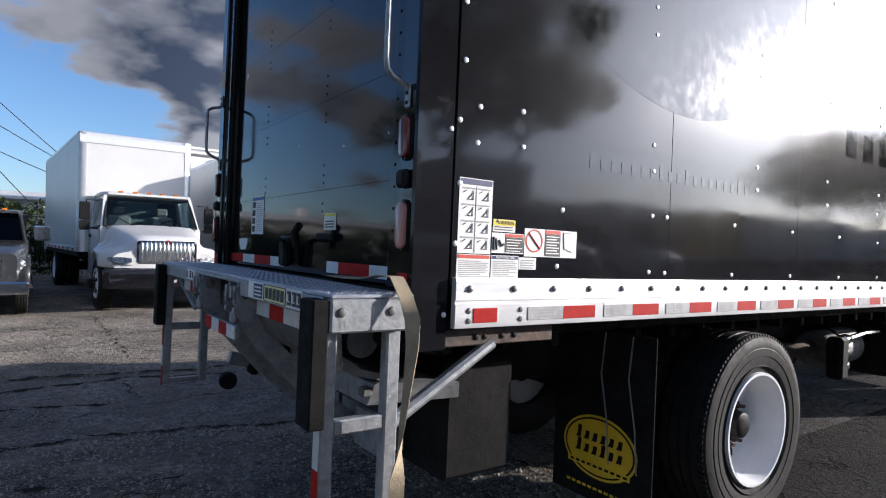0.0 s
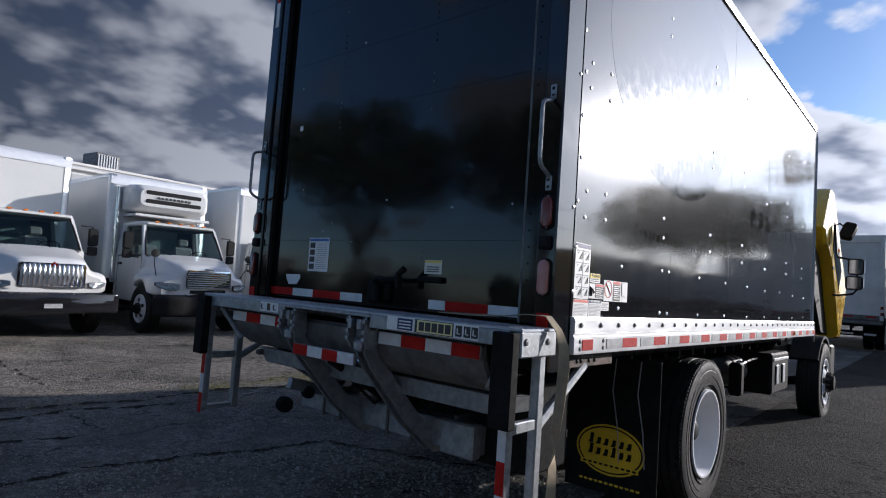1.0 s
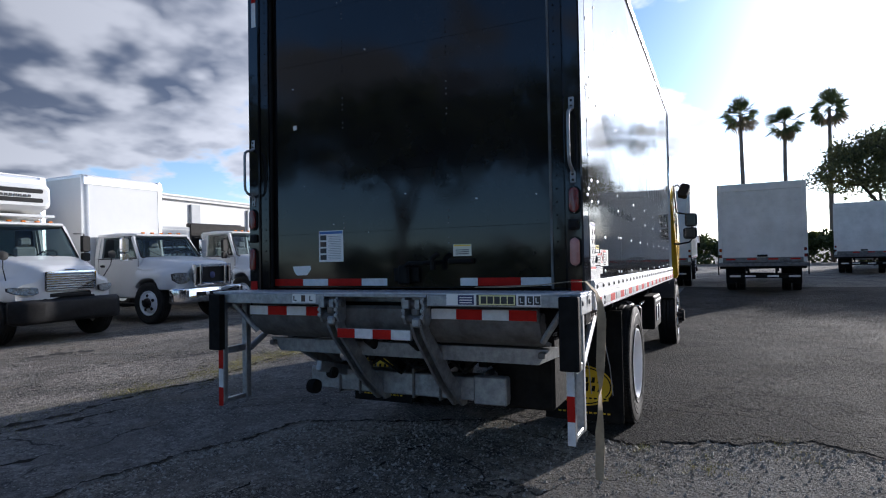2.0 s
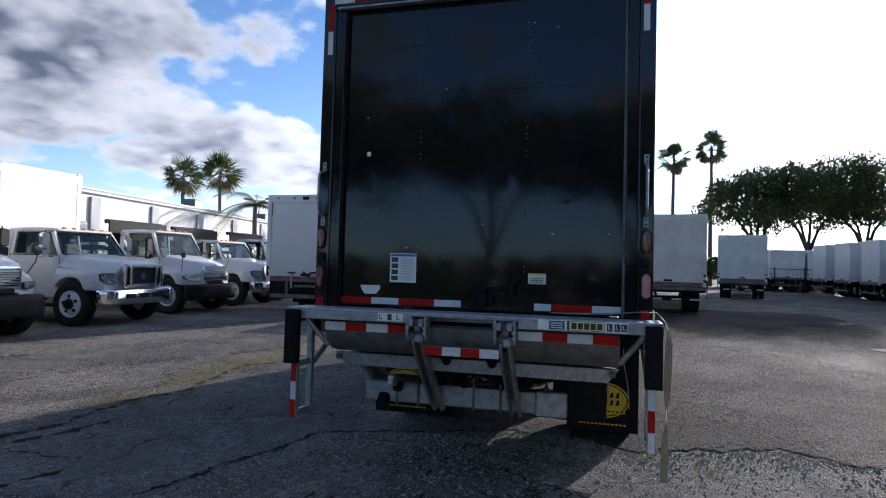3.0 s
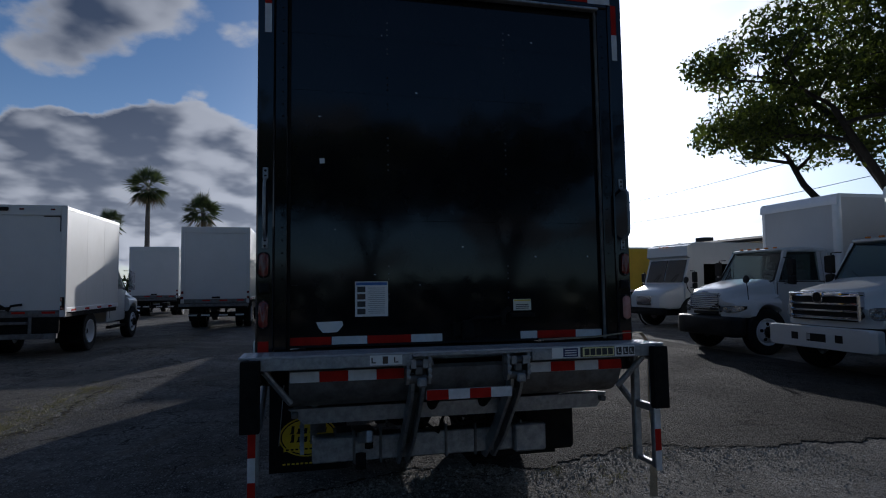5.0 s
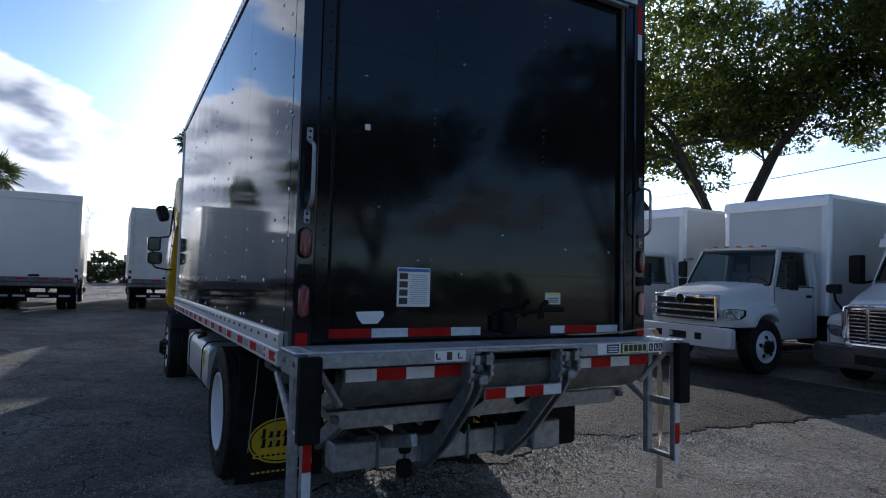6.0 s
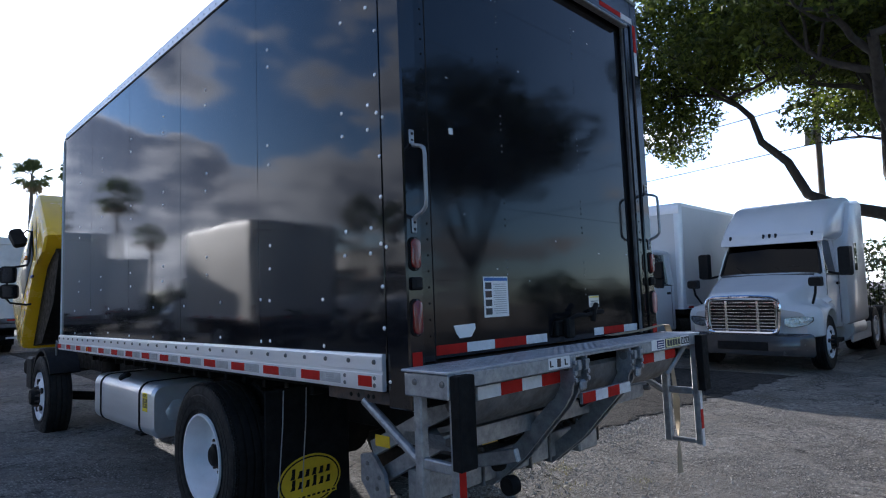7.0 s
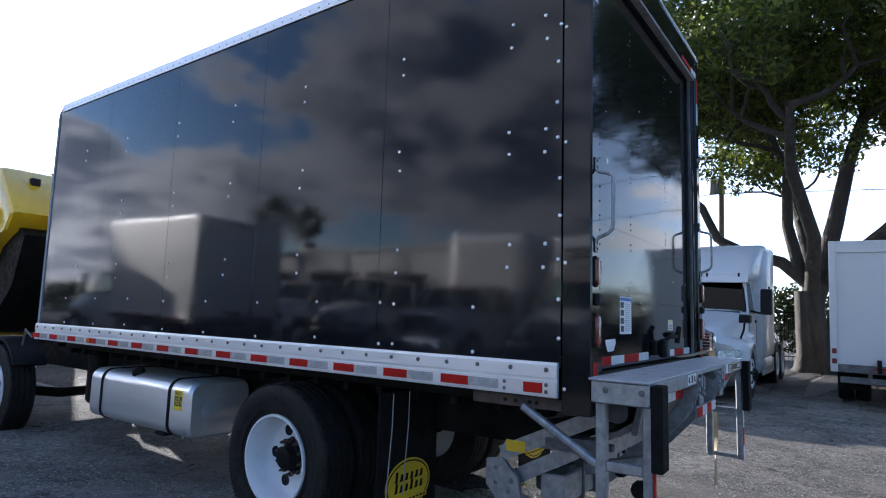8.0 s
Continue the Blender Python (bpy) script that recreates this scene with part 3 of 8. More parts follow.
def wheel_meshes(kind):
    """Tyre, rim, disc, hub and studs of a wheel whose outer face looks along +y, its centre at the origin."""
    ty = Shape()
    R, w = 0.52, 0.135
    prof = [(0.29, -w + 0.02), (0.36, -w), (0.46, -w - 0.005), (0.50, -w + 0.005), (0.515, -w + 0.03)]
    for k in range(4):
        y = -w + 0.05 + k * 0.056
        prof += [(R, y - 0.008), (R, y + 0.012), (R - 0.014, y + 0.015), (R - 0.014, y + 0.025), (R, y + 0.028)]
    prof += [(0.515, w - 0.03), (0.50, w - 0.005), (0.46, w + 0.005), (0.445, w + 0.002), (0.44, w + 0.006), (0.36, w), (0.29, w - 0.02)]
    ty.lathe(prof, (0, 0, 0), (0, 1, 0), 48, close=True)
    lugs = Shape()
    for k in range(110):
        a = 2 * math.pi * k / 110
        for y0, y1 in ((-w + 0.012, -w + 0.040), (w - 0.040, w - 0.012)):
            lugs.box(-0.008, 0.008, y0, y1, R - 0.03, R - 0.002, 0.0, pose(0, 0, 0, 0, math.degrees(a), 0))
    for r in (0.40, 0.345):
        lugs.lathe([(r - 0.004, w - 0.004), (r, w + 0.006), (r + 0.004, w - 0.004)], (0, 0, 0), (0, 1, 0), 48, close=True)
    rim = Shape()
    if kind == "rear":
        rim.lathe([(0.31, w - 0.012), (0.308, w + 0.004), (0.294, w + 0.004), (0.284, w - 0.02), (0.272, w - 0.06), (0.262, w - 0.13),
                   (0.245, w - 0.160), (0.23, w - 0.172), (0.12, w - 0.172), (0.115, w - 0.19), (0.31, w - 0.19)], (0, 0, 0), (0, 1, 0), 40, close=True)
        disc = w - 0.172
        hub = Shape().lathe([(0.098, disc - 0.01), (0.098, disc + 0.02), (0.080, disc + 0.035), (0.070, disc + 0.09), (0.055, disc + 0.10), (0.0, disc + 0.10)], (0, 0, 0), (0, 1, 0), 20)
    else:
        rim.lathe([(0.31, w - 0.012), (0.308, w + 0.004), (0.292, w + 0.004), (0.275, w - 0.03), (0.255, w - 0.05), (0.225, w - 0.02),
                   (0.18, w + 0.01), (0.12, w + 0.012), (0.115, w - 0.05), (0.30, w - 0.08)], (0, 0, 0), (0, 1, 0), 40, close=True)
        disc = w + 0.012
        hub = Shape().lathe([(0.118, disc - 0.03), (0.118, disc + 0.03), (0.105, disc + 0.055), (0.09, disc + 0.09), (0.0, disc + 0.095)], (0, 0, 0), (0, 1, 0), 20)
    studs, holes = Shape(), Shape()
    for k in range(10):
        a = 2 * math.pi * k / 10
        x, z = 0.118 * math.cos(a), 0.118 * math.sin(a)
        studs.lathe([(0.019, disc - 0.004), (0.019, disc + 0.022), (0.011, disc + 0.026), (0.010, disc + 0.055), (0.0, disc + 0.055)], (x, 0, z), (0, 1, 0), 6)
    for k in range(5):
        a = 2 * math.pi * (k + 0.3) / 5
        x, z = 0.183 * math.cos(a), 0.183 * math.sin(a)
        holes.lathe([(0.040, disc - 0.02), (0.040, disc + 0.004), (0.036, disc + 0.003), (0.0, disc + 0.001)], (x, 0.0, z), (0, 1, 0), 14)
    return {"tyre": mesh_of("tyre", ty, TYRE), "rim": mesh_of("rim", rim, WHEEL_WHITE), "hub": mesh_of("hub", hub, BLACK_STEEL),
            "lugs": mesh_of("tread_lugs", lugs, TYRE, 20), "studs": mesh_of("wheel_nuts", studs, RUST), "holes": mesh_of("hand_holes", holes, BLACK_PLASTIC)}


WHEELS = {"rear": wheel_meshes("rear"), "front": wheel_meshes("front")}


def wheel(parent, x, y, z, side, kind, turn=0.0, bare=False):
    """One wheel with its tyre, rim, hub, nuts and hand holes, as a part of its vehicle."""
    w = WHEELS[kind]
    ob = part("wheel", w["rim"], WHEEL_WHITE, parent, "white enamelled steel disc wheel", pose(x, y, z, 0, turn, 0 if side > 0 else 180))
    ty = part("tyre", w["tyre"], TYRE, ob)
    if parent is truck:
        tagged(part("tread", w["lugs"], TYRE, ob), kind="stuff")
    if not bare:
        part("hub", w["hub"], BLACK_STEEL, ob)
        part("wheel_nuts", w["studs"], RUST, ob)
        part("hand_holes", w["holes"], BLACK_PLASTIC, ob)
    return ob


X0, X1, Z0, Z1, W = 0.10, 6.20, 1.30, 3.70, 1.205
SEAMS = [0.10, 1.315, 2.55, 3.77, 4.99, 6.20]


def truck_box():
    for s in (1, -1):
        # six aluminium-skinned panels a side, each its own sheet with a joint strip
        for k in range(5):
            a, b = SEAMS[k], SEAMS[k + 1]
            part("side_panel", Shape().box(a + 0.0008, b - 0.0008, min(s * 1.195, s * W), max(s * 1.195, s * W), Z0, Z1, 0.0016), BLACK_PAINT if s > 0 else SCUFFED_PAINT, truck,
                 "black glossy riveted side panel" if k == 0 else "")
        # rivets in pairs beside the joints and in scattered rows
        spots = [(x, z) for x in (0.19, 0.40, 1.175, 2.08, 2.92, 3.71, 4.61, 5.445) for z in (3.15, 3.03, 2.53, 2.41, 1.92, 1.80)]
        spots += [(x, z) for z in (1.60, 1.36) for x in (0.61, 1.18, 1.29, 1.86, 2.49, 3.12, 3.74, 4.36, 4.98, 5.60)]
        spots += [(0.118, z) for z in (1.44, 1.645, 1.85, 2.05, 2.26, 2.465, 2.67, 2.87, 3.08, 3.28, 3.48)]
        head = mesh_of("rivet", Shape().dome(0, 0, 0, 0.011, (0, s, 0), n=8), ALU)
        for x, z in spots:
            part("rivet", head, ALU, truck, m=pose(x + random.uniform(-0.012, 0.012), s * W, z + random.uniform(-0.012, 0.012)))
        ep = Shape()
        for z in np.arange(1.2, 3.7, 0.62):
            ep.dome(0.078, s * 1.206, z, 0.010, (0, s, 0))
        tagged(part("post_rivets", ep, ALU, truck), kind="stuff")
        # rub rail: upper flange, groove, lower flange
        ra = Shape()
        prof = [(1.205, 1.155), (1.228, 1.155), (1.230, 1.165), (1.230, 1.232), (1.224, 1.236), (1.224, 1.246), (1.230, 1.250), (1.230, 1.312), (1.226, 1.325), (1.205, 1.325)]
        ra.prism([(s * y, z) for y, z in prof], 0, 0.108, 6.222)
        rail = part("rub_rail", ra, ALU, truck, "aluminium rub rail with rivets and reflective tape", angle=12)
        rb = Shape()
        for x in np.arange(0.165, 6.2, 0.2):
            rb.dome(x, s * 1.230, 1.288, 0.013, (0, s, 0), 0.7)
        for x in (0.165, 0.40):
            for z in (1.18, 1.214):
                rb.dome(x, s * 1.230, z, 0.011, (0, s, 0))
        tagged(part("rail_rivets", rb, STEEL, rail), kind="stuff")
        y0, y1 = sorted((s * 1.2302, s * 1.2325))
        part("tape_patch", Shape().box(0.184, 0.29, y0, y1, 1.172, 1.222, 0.001), RED_TAPE, rail)
        x = 0.435
        while x < 5.9:
            g = 0.185
            part("silver_tape", Shape().box(x, x + g, y0, y1, 1.174, 1.222, 0.0008), GREY_TAPE, rail)
            part("red_tape", Shape().box(x + g + 0.002, x + g + 0.182, y0, y1, 1.174, 1.222, 0.0008), RED_TAPE, rail)
            mark = Shape()
            for dz, h in ((1.206, 0.006), (1.196, 0.006), (1.182, 0.008)):
                ya, yb = sorted((s * 1.2326, s * 1.2332))
                mark.box(x + 0.055, x + 0.125, ya, yb, dz, dz + h)
            part("tape_mark", mark, GREY_INK, rail)
            x += 0.42
        part("side_marker", Shape().box(4.95, 5.0, *sorted((s * 1.2335, s * 1.242)), 1.178, 1.218, 0.003), AMBER, rail)
        # top rail with rivets and rounded roof edge
        tp = Shape().prism([(s * 1.205, 3.685), (s * 1.216, 3.685), (s * 1.216, 3.755), (s * 1.205, 3.775), (s * 1.17, 3.785), (s * 1.17, 3.70)], 0, 0.108, 6.13)
        top = part("top_rail", tp, ALU, truck, "aluminium top rail with close rivets")
        tr = Shape()
        for x in np.arange(0.18, 6.12, 0.10):
            tr.dome(x, s * 1.216, 3.715, 0.008, (0, s, 0), n=6)
        tagged(part("rail_rivets", tr, GALV, top), kind="stuff")
        # rounded front corner post
        fc = Shape()
        ring = []
        for z in (1.16, 3.62, 3.70, 3.76, 3.78):
            k = {1.16: 0, 3.62: 0, 3.70: 0.02, 3.76: 0.06, 3.78: 0.12}[z]
            ring.append([(6.20, s * (1.222 - k * 0.5), z), (6.23 - k, s * (1.21 - k * 0.5), z), (6.255 - k, s * (1.16 - k * 0.4), z), (6.255 - k, s * 1.05, z), (6.20, s * 1.05, z)])
        part("corner_post", fc.loft(ring), ALU, truck)
    part("front_wall", Shape().box(6.205, 6.25, -1.05, 1.05, 1.16, 3.76, 0.005), BLACK_PAINT, truck)
    part("roof", Shape().box(-0.06, 6.15, -1.175, 1.175, 3.752, 3.79, 0.01), WHITE_GRIMY, truck)
    part("floor_frame", Shape().box(0.02, 6.20, -0.92, 0.92, 1.06, 1.20, 0.01), BLACK_STEEL, truck)
    for s in (1, -1):
        part("inner_wall", Shape().box(0.13, 6.18, *sorted((s * 1.16, s * 1.19)), 1.2, 3.74), BLACK_STEEL, truck)


def side_print():
    """What is stuck or was once stuck to the right-hand side."""
    def sx(x):
        return 0.122 + (x - 0.14) * 1.195 if x < 0.7 else x

    def film(name, x0, x1, z0, z1, mat, lift=0.0, parent=None, label=""):
        x0, x1 = sx(x0), sx(x1)
        return part(name, Shape().box(x0, x1, -1.2064 - lift, -1.2052 - lift, z0 - 0.007, z1 - 0.007), mat, parent or truck, label)

    def face(x, z, lift):
        return pose(sx(x), -1.2066 - lift, z - 0.007, 90, 0, 0)
    a = film("instruction_label", 0.140, 0.262, 1.415, 1.672, PAPER, 0, None, "white liftgate operating label with small diagrams")
    film("title_bar", 0.143, 0.259, 1.650, 1.669, NAVY_INK, 0.0013, a)
    for c in (0.150, 0.206):
        for k in range(4):
            z = 1.635 - k * 0.056
            film("caption_line", c, c + 0.046, z, z + 0.005, GREY_INK, 0.0013, a)
            g = Shape()
            mid = c + 0.022
            for p, q in (((mid, z - 0.04), (mid + 0.018, z - 0.018)), ((mid + 0.018, z - 0.04), (mid + 0.018, z - 0.012)), ((mid - 0.004, z - 0.042), (mid + 0.02, z - 0.042)),
                         ((mid - 0.018, z - 0.02), (mid - 0.006, z - 0.012))):
                g.tube([(sx(p[0]), -1.2082, p[1]), (sx(q[0]), -1.2082, q[1])], 0.0013, 5)
            part("diagram", g, INK, a)
    film("divider", 0.2, 0.2025, 1.42, 1.645, GREY_INK, 0.0013, a)
    b = film("warning_label", 0.140, 0.262, 1.328, 1.412, PAPER, 0, None, "white warning label with a red band")
    film("red_band", 0.143, 0.259, 1.398, 1.410, RED_INK, 0.0013, b)
    c = film("safety_label", 0.266, 0.374, 1.328, 1.412, PAPER, 0, None, "white safety instruction label")
    film("navy_band", 0.269, 0.371, 1.399, 1.410, NAVY_INK, 0.0013, c)
    words("band_caption", "SAFETY INSTRUCTIONS", 0.0115, PAPER, face(0.32, 1.4045, 0.0022), c, 0.72)
    for lab, x0, x1, zt in ((b, 0.147, 0.255, 1.390), (c, 0.273, 0.367, 1.392)):
        for k in range(9):
            e = x1 - random.choice((0.0, 0.008, 0.03))
            film("text_line", x0, e, zt - 0.0065 * k - 0.0025, zt - 0.0065 * k, GREY_INK, 0.0013, lab)
    d = film("caution_label", 0.268, 0.356, 1.496, 1.540, PAPER, 0, None, "small caution label with yellow band")
    film("yellow_band", 0.269, 0.355, 1.518, 1.539, YELLOW_INK, 0.0013, d)
    words("band_caption", "CAUTION", 0.017, INK, face(0.318, 1.5285, 0.0022), d, 0.95)
    part("warning_triangle", Shape().prism([(sx(0.276), 1.521), (sx(0.292), 1.521), (sx(0.284), 1.536)], 1, -1.2082, -1.2074), INK, d)
    for k in range(2):
        film("text_line", 0.274, 0.345, 1.511 - k * 0.009, 1.5145 - k * 0.009, INK, 0.0013, d)
    e = film("hazard_label", 0.266, 0.392, 1.420, 1.492, PAPER, 0, None, "white hazard label with red and black panel")
    film("red_band", 0.318, 0.390, 1.479, 1.490, RED_INK, 0.0013, e)
    film("black_panel", 0.318, 0.390, 1.424, 1.478, INK, 0.0013, e)
    for k in range(5):
        film("text_line", 0.323, 0.385 - 0.008 * (k % 3), 1.468 - k * 0.010, 1.471 - k * 0.010, PAPER, 0.002, e)
    g = Shape()
    for p, q in (((0.272, 1.425), (0.272, 1.47)), ((0.285, 1.425), (0.280, 1.465)), ((0.292, 1.46), (0.303, 1.44)), ((0.303, 1.44), (0.312, 1.446))):
        g.tube([(sx(p[0]), -1.2082, p[1]), (sx(q[0]), -1.2082, q[1])], 0.004, 5)
    part("pictogram", g, INK, e)
    f = film("no_riding_label", 0.396, 0.628, 1.412, 1.516, PAPER, 0, None, "white label with red prohibition ring")
    ring = Shape().lathe([(0.043, 0), (0.043, 0.0012), (0.038, 0.0012), (0.038, 0)], (sx(0.437), -1.2066, 1.464), (0, -1, 0), 28, close=True)
    ring.tube([(sx(0.413), -1.2074, 1.492), (sx(0.461), -1.2074, 1.436)], 0.0028, 6)
    part("prohibition_ring", ring, RED_INK, f)
    film("red_band", 0.484, 0.552, 1.500, 1.514, RED_INK, 0.0013, f)
    film("black_panel", 0.484, 0.552, 1.416, 1.499, INK, 0.0013, f)
    for k in range(7):
        film("text_line", 0.489, 0.546 - 0.01 * (k % 2), 1.488 - k * 0.0105, 1.492 - k * 0.0105, PAPER, 0.002, f)
    g = Shape()
    for p, q in (((0.566, 1.50), (0.57, 1.44)), ((0.57, 1.44), (0.606, 1.428)), ((0.566, 1.50), (0.604, 1.504))):
        g.tube([(sx(p[0]), -1.2078, p[1]), (sx(q[0]), -1.2078, q[1])], 0.0016, 5)
    part("pictogram", g, GREY_INK, f)
    h = film("capacity_label", 0.376, 0.448, 1.364, 1.408, PAPER, 0, None, "small white capacity label")
    for k in range(4):
        film("text_line", 0.384, 0.440 - 0.006 * (k % 2), 1.395 - k * 0.009, 1.399 - k * 0.009, GREY_INK, 0.0013, h)
    # dull marks left by removed lettering, drawn as bars, and the edge of a large round emblem
    for x in np.arange(0.765, 2.0, 0.066):
        hgt = random.choice((0.045, 0.045, 0.068))
        film("lettering_bar", x, x + 0.030, 1.775, 1.775 + hgt, GHOST)
    for x in np.arange(3.17, 5.2, 0.27):
        film("lettering_bar", x, x + 0.15, 2.13, 2.30, GHOST)
    arc = [(1.42 + 1.06 * math.cos(t), 2.86 + 0.78 * math.sin(t)) for t in np.linspace(0, 2 * math.pi, 72, endpoint=False)]
    part("emblem_ghost", Shape().prism(arc, 1, -1.2056, -1.2052), GHOST, truck, "dull oval left by a removed emblem")


def rear_frame():
    for s in (1, -1):
        y = sorted((s * 1.105, s * 1.205))
        part("rear_post", Shape().box(-0.06, 0.098, *y, 1.08, 3.74, 0.008), BLACK_PAINT, truck, "black steel rear corner post")
        part("door_track", Shape().box(-0.045, 0.02, *sorted((s * 1.03, s * 1.104)), 1.28, 3.62, 0.004), BLACK_DOOR, truck)
        part("door_seal", Shape().box(-0.035, -0.012, *sorted((s * 1.012, s * 1.03)), 1.28, 3.56, 0.004), STEEL if s < 0 else BLACK_STEEL, truck)
        rv = Shape()
        for z in np.arange(1.4, 3.6, 0.075):
            rv.dome(-0.0452, s * 1.058, z, 0.006, (-1, 0, 0), n=6)
        tagged(part("track_rivets", rv, BLACK_STEEL, truck), kind="stuff")
        # lamps: upper stop lamp, lower turn lamp, small marker between
        # the lower right lens carries its glare as a pale colour
        lamps = ((1.70, 1.855, RED_LENS, "red oval lamp lens"), (1.405, 1.575, PALE_GLARE_LENS if s < 0 else RED_LENS, "lower oval lamp lens, with glare painted pale on the right one"))
        for z0, z1, mt, lb in lamps:
            bez, lens = Shape(), Shape()
            for sh, r, x0, x1 in ((bez, 0.036, -0.060, -0.070), (lens, 0.027, -0.068, -0.084)):
                yc = s * 1.16
                out = [(yc + r * math.cos(a), (z1 - 0.036 if math.sin(a) > 0 else z0 + 0.036) + r * math.sin(a)) for a in np.linspace(0, 2 * math.pi, 28, endpoint=False)]
                inn = [(yc + (p - yc) * 0.8, q + (0.5 * (z0 + z1) - q) * 0.07) for p, q in out]
                sh.loft([[(x0, p, q) for p, q in out], [(x1 + 0.004, p, q) for p, q in out], [(x1, p, q) for p, q in inn]])
            lamp = part("tail_lamp", bez, RUBBER, truck, lb)
            part("lens", lens, mt, lamp)
            sc = Shape()
            for z in (z0 + 0.008, z1 - 0.008):
                sc.dome(-0.070, s * 1.16, z, 0.005, (-1, 0, 0))
            tagged(part("lamp_screws", sc, STEEL, lamp), kind="stuff")
        mk = part("marker_lamp", Shape().box(-0.082, -0.06, *sorted((s * 1.125, s * 1.185)), 1.612, 1.672, 0.008), BLACK_PLASTIC, truck)
        part("lens", Shape().box(-0.087, -0.079, *sorted((s * 1.135, s * 1.175)), 1.622, 1.662, 0.003), BLACK_PLASTIC, mk)
        part("red_tape", Shape().box(-0.0625, -0.0605, *sorted((s * 1.13, s * 1.19)), 1.255, 1.335, 0.0008), RED_TAPE, truck)
        # grab handle: bent bar on two flattened feet
        yh = s * 1.155
        gh = Shape().tube([(-0.065, yh, 1.93), (-0.075, yh, 1.945), (-0.125, yh, 1.965), (-0.145, yh, 1.985), (-0.150, yh, 2.02), (-0.150, yh, 2.22), (-0.145, yh, 2.25), (-0.125, yh, 2.265), (-0.075, yh, 2.28), (-0.065, yh, 2.295)], 0.0095, 10)
        hd = part("grab_handle", gh, GALV, truck, "bent steel grab handle")
        for z0 in (1.872, 2.285):
            part("foot_plate", Shape().box(-0.069, -0.06, yh - 0.016, yh + 0.016, z0, z0 + 0.07, 0.006), GALV, hd)
            bt = Shape()
            for z in (z0 + 0.018, z0 + 0.05):
                bt.dome(-0.069, yh, z, 0.008, (-1, 0, 0))
            part("bolts", bt, BLACK_STEEL, hd)
        # reflective tape at the upper corner
        part("white_tape", Shape().box(-0.0625, -0.0605, *sorted((s * 1.125, s * 1.165)), 3.18, 3.36, 0.0008), WHITE_TAPE, truck)
        part("red_tape", Shape().box(-0.0625, -0.0605, *sorted((s * 1.125, s * 1.165)), 3.362, 3.57, 0.0008), RED_TAPE, truck)
        part("white_tape", Shape().box(-0.0625, -0.0605, *sorted((s * 0.955, s * 1.12)), 3.57, 3.615, 0.0008), WHITE_TAPE, truck)
        part("red_tape", Shape().box(-0.0625, -0.0605, *sorted((s * 0.66, s * 0.953)), 3.575, 3.61, 0.0008), RED_TAPE, truck)
    part("header", Shape().box(-0.06, 0.12, -1.103, 1.103, 3.545, 3.74, 0.008), BLACK_PAINT, truck, "black steel door header")
    part("header_trim", Shape().box(-0.072, -0.02, -1.03, 1.09, 3.525, 3.543, 0.004), GALV, truck)
    part("roof_cap", Shape().prism([(-0.06, 3.742), (-0.065, 3.755), (-0.05, 3.785), (0.14, 3.80), (0.14, 3.742)], 1, -1.205, 1.205), BLACK_PAINT, truck)
    part("maker_plate", Shape().box(-0.0635, -0.0605, 0.93, 1.00, 3.625, 3.675, 0.002), GREY_TAPE, truck)
    part("sill", Shape().box(-0.06, 0.06, -1.104, 1.104, 1.08, 1.275, 0.01), BLACK_STEEL, truck)
    # roll-up door: horizontal slats with hinge knuckles at the joints
    zs = [1.285, 1.66, 2.055, 2.47, 2.86, 3.22, 3.56]
    for k in range(6):
        part("door_slat", Shape().box(0.0, 0.03, -1.03, 1.03, zs[k] + 0.0003, zs[k + 1] - 0.0003, 0.0006), BLACK_DOOR, truck, "black laminated roll-up door section" if k == 0 else "")
    for k, z in enumerate(zs[1:-1]):
        for y in (0.42, -0.36):
            rv = Shape()
            for d in (-0.095, -0.06, 0.03, 0.065, 0.11):
                rv.dome(-0.0002, y, z + d, 0.006, (-1, 0, 0), n=6)
            tagged(part("hinge_rivets", rv, BLACK_STEEL if k % 2 else STEEL, truck), kind="stuff")
    rn = random.Random(5)
    chips = Shape()
    for _ in range(11):
        y, z = rn.uniform(-0.95, 0.95), rn.uniform(1.4, 3.4)
        a, b = rn.uniform(0.004, 0.012), rn.uniform(0.003, 0.006)
        chips.prism([(y - a, z), (y, z - b), (y + a, z + b * 0.4), (y + a * 0.2, z + b)], 0, -0.0012, -0.0002)
    part("paint_chips", chips, WHITE_TAPE, truck)
    # sheets stuck on the door
    p = part("door_notice", Shape().box(-0.003, -0.0006, 0.426, 0.628, 1.464, 1.678, 0.0008), PAPER, truck, "white notice sheet with blue head and photographs")
    part("blue_head", Shape().box(-0.0045, -0.0032, 0.432, 0.622, 1.655, 1.672), BLUE_INK, p)
    for k in range(4):
        part("picture", Shape().box(-0.0045, -0.0032, 0.565, 0.615, 1.478 + k * 0.045, 1.512 + k * 0.045), INK if k != 2 else RUST, p)
    for k in range(14):
        part("text_line", Shape().box(-0.0042, -0.0032, 0.445, 0.550 - 0.012 * (k % 3 == 0), 1.482 + k * 0.0118, 1.4855 + k * 0.0118), GREY_INK, p)
    q = part("small_notice", Shape().box(-0.003, -0.0006, -0.512, -0.390, 1.482, 1.555, 0.0008), CREAM, truck, "small cream notice with yellow head")
    part("yellow_head", Shape().box(-0.0045, -0.0032, -0.508, -0.394, 1.543, 1.551), YELLOW_INK, q)
    for k in range(3):
        part("text_line", Shape().box(-0.0042, -0.0032, -0.495, -0.408, 1.493 + k * 0.012, 1.498 + k * 0.012), INK, q)
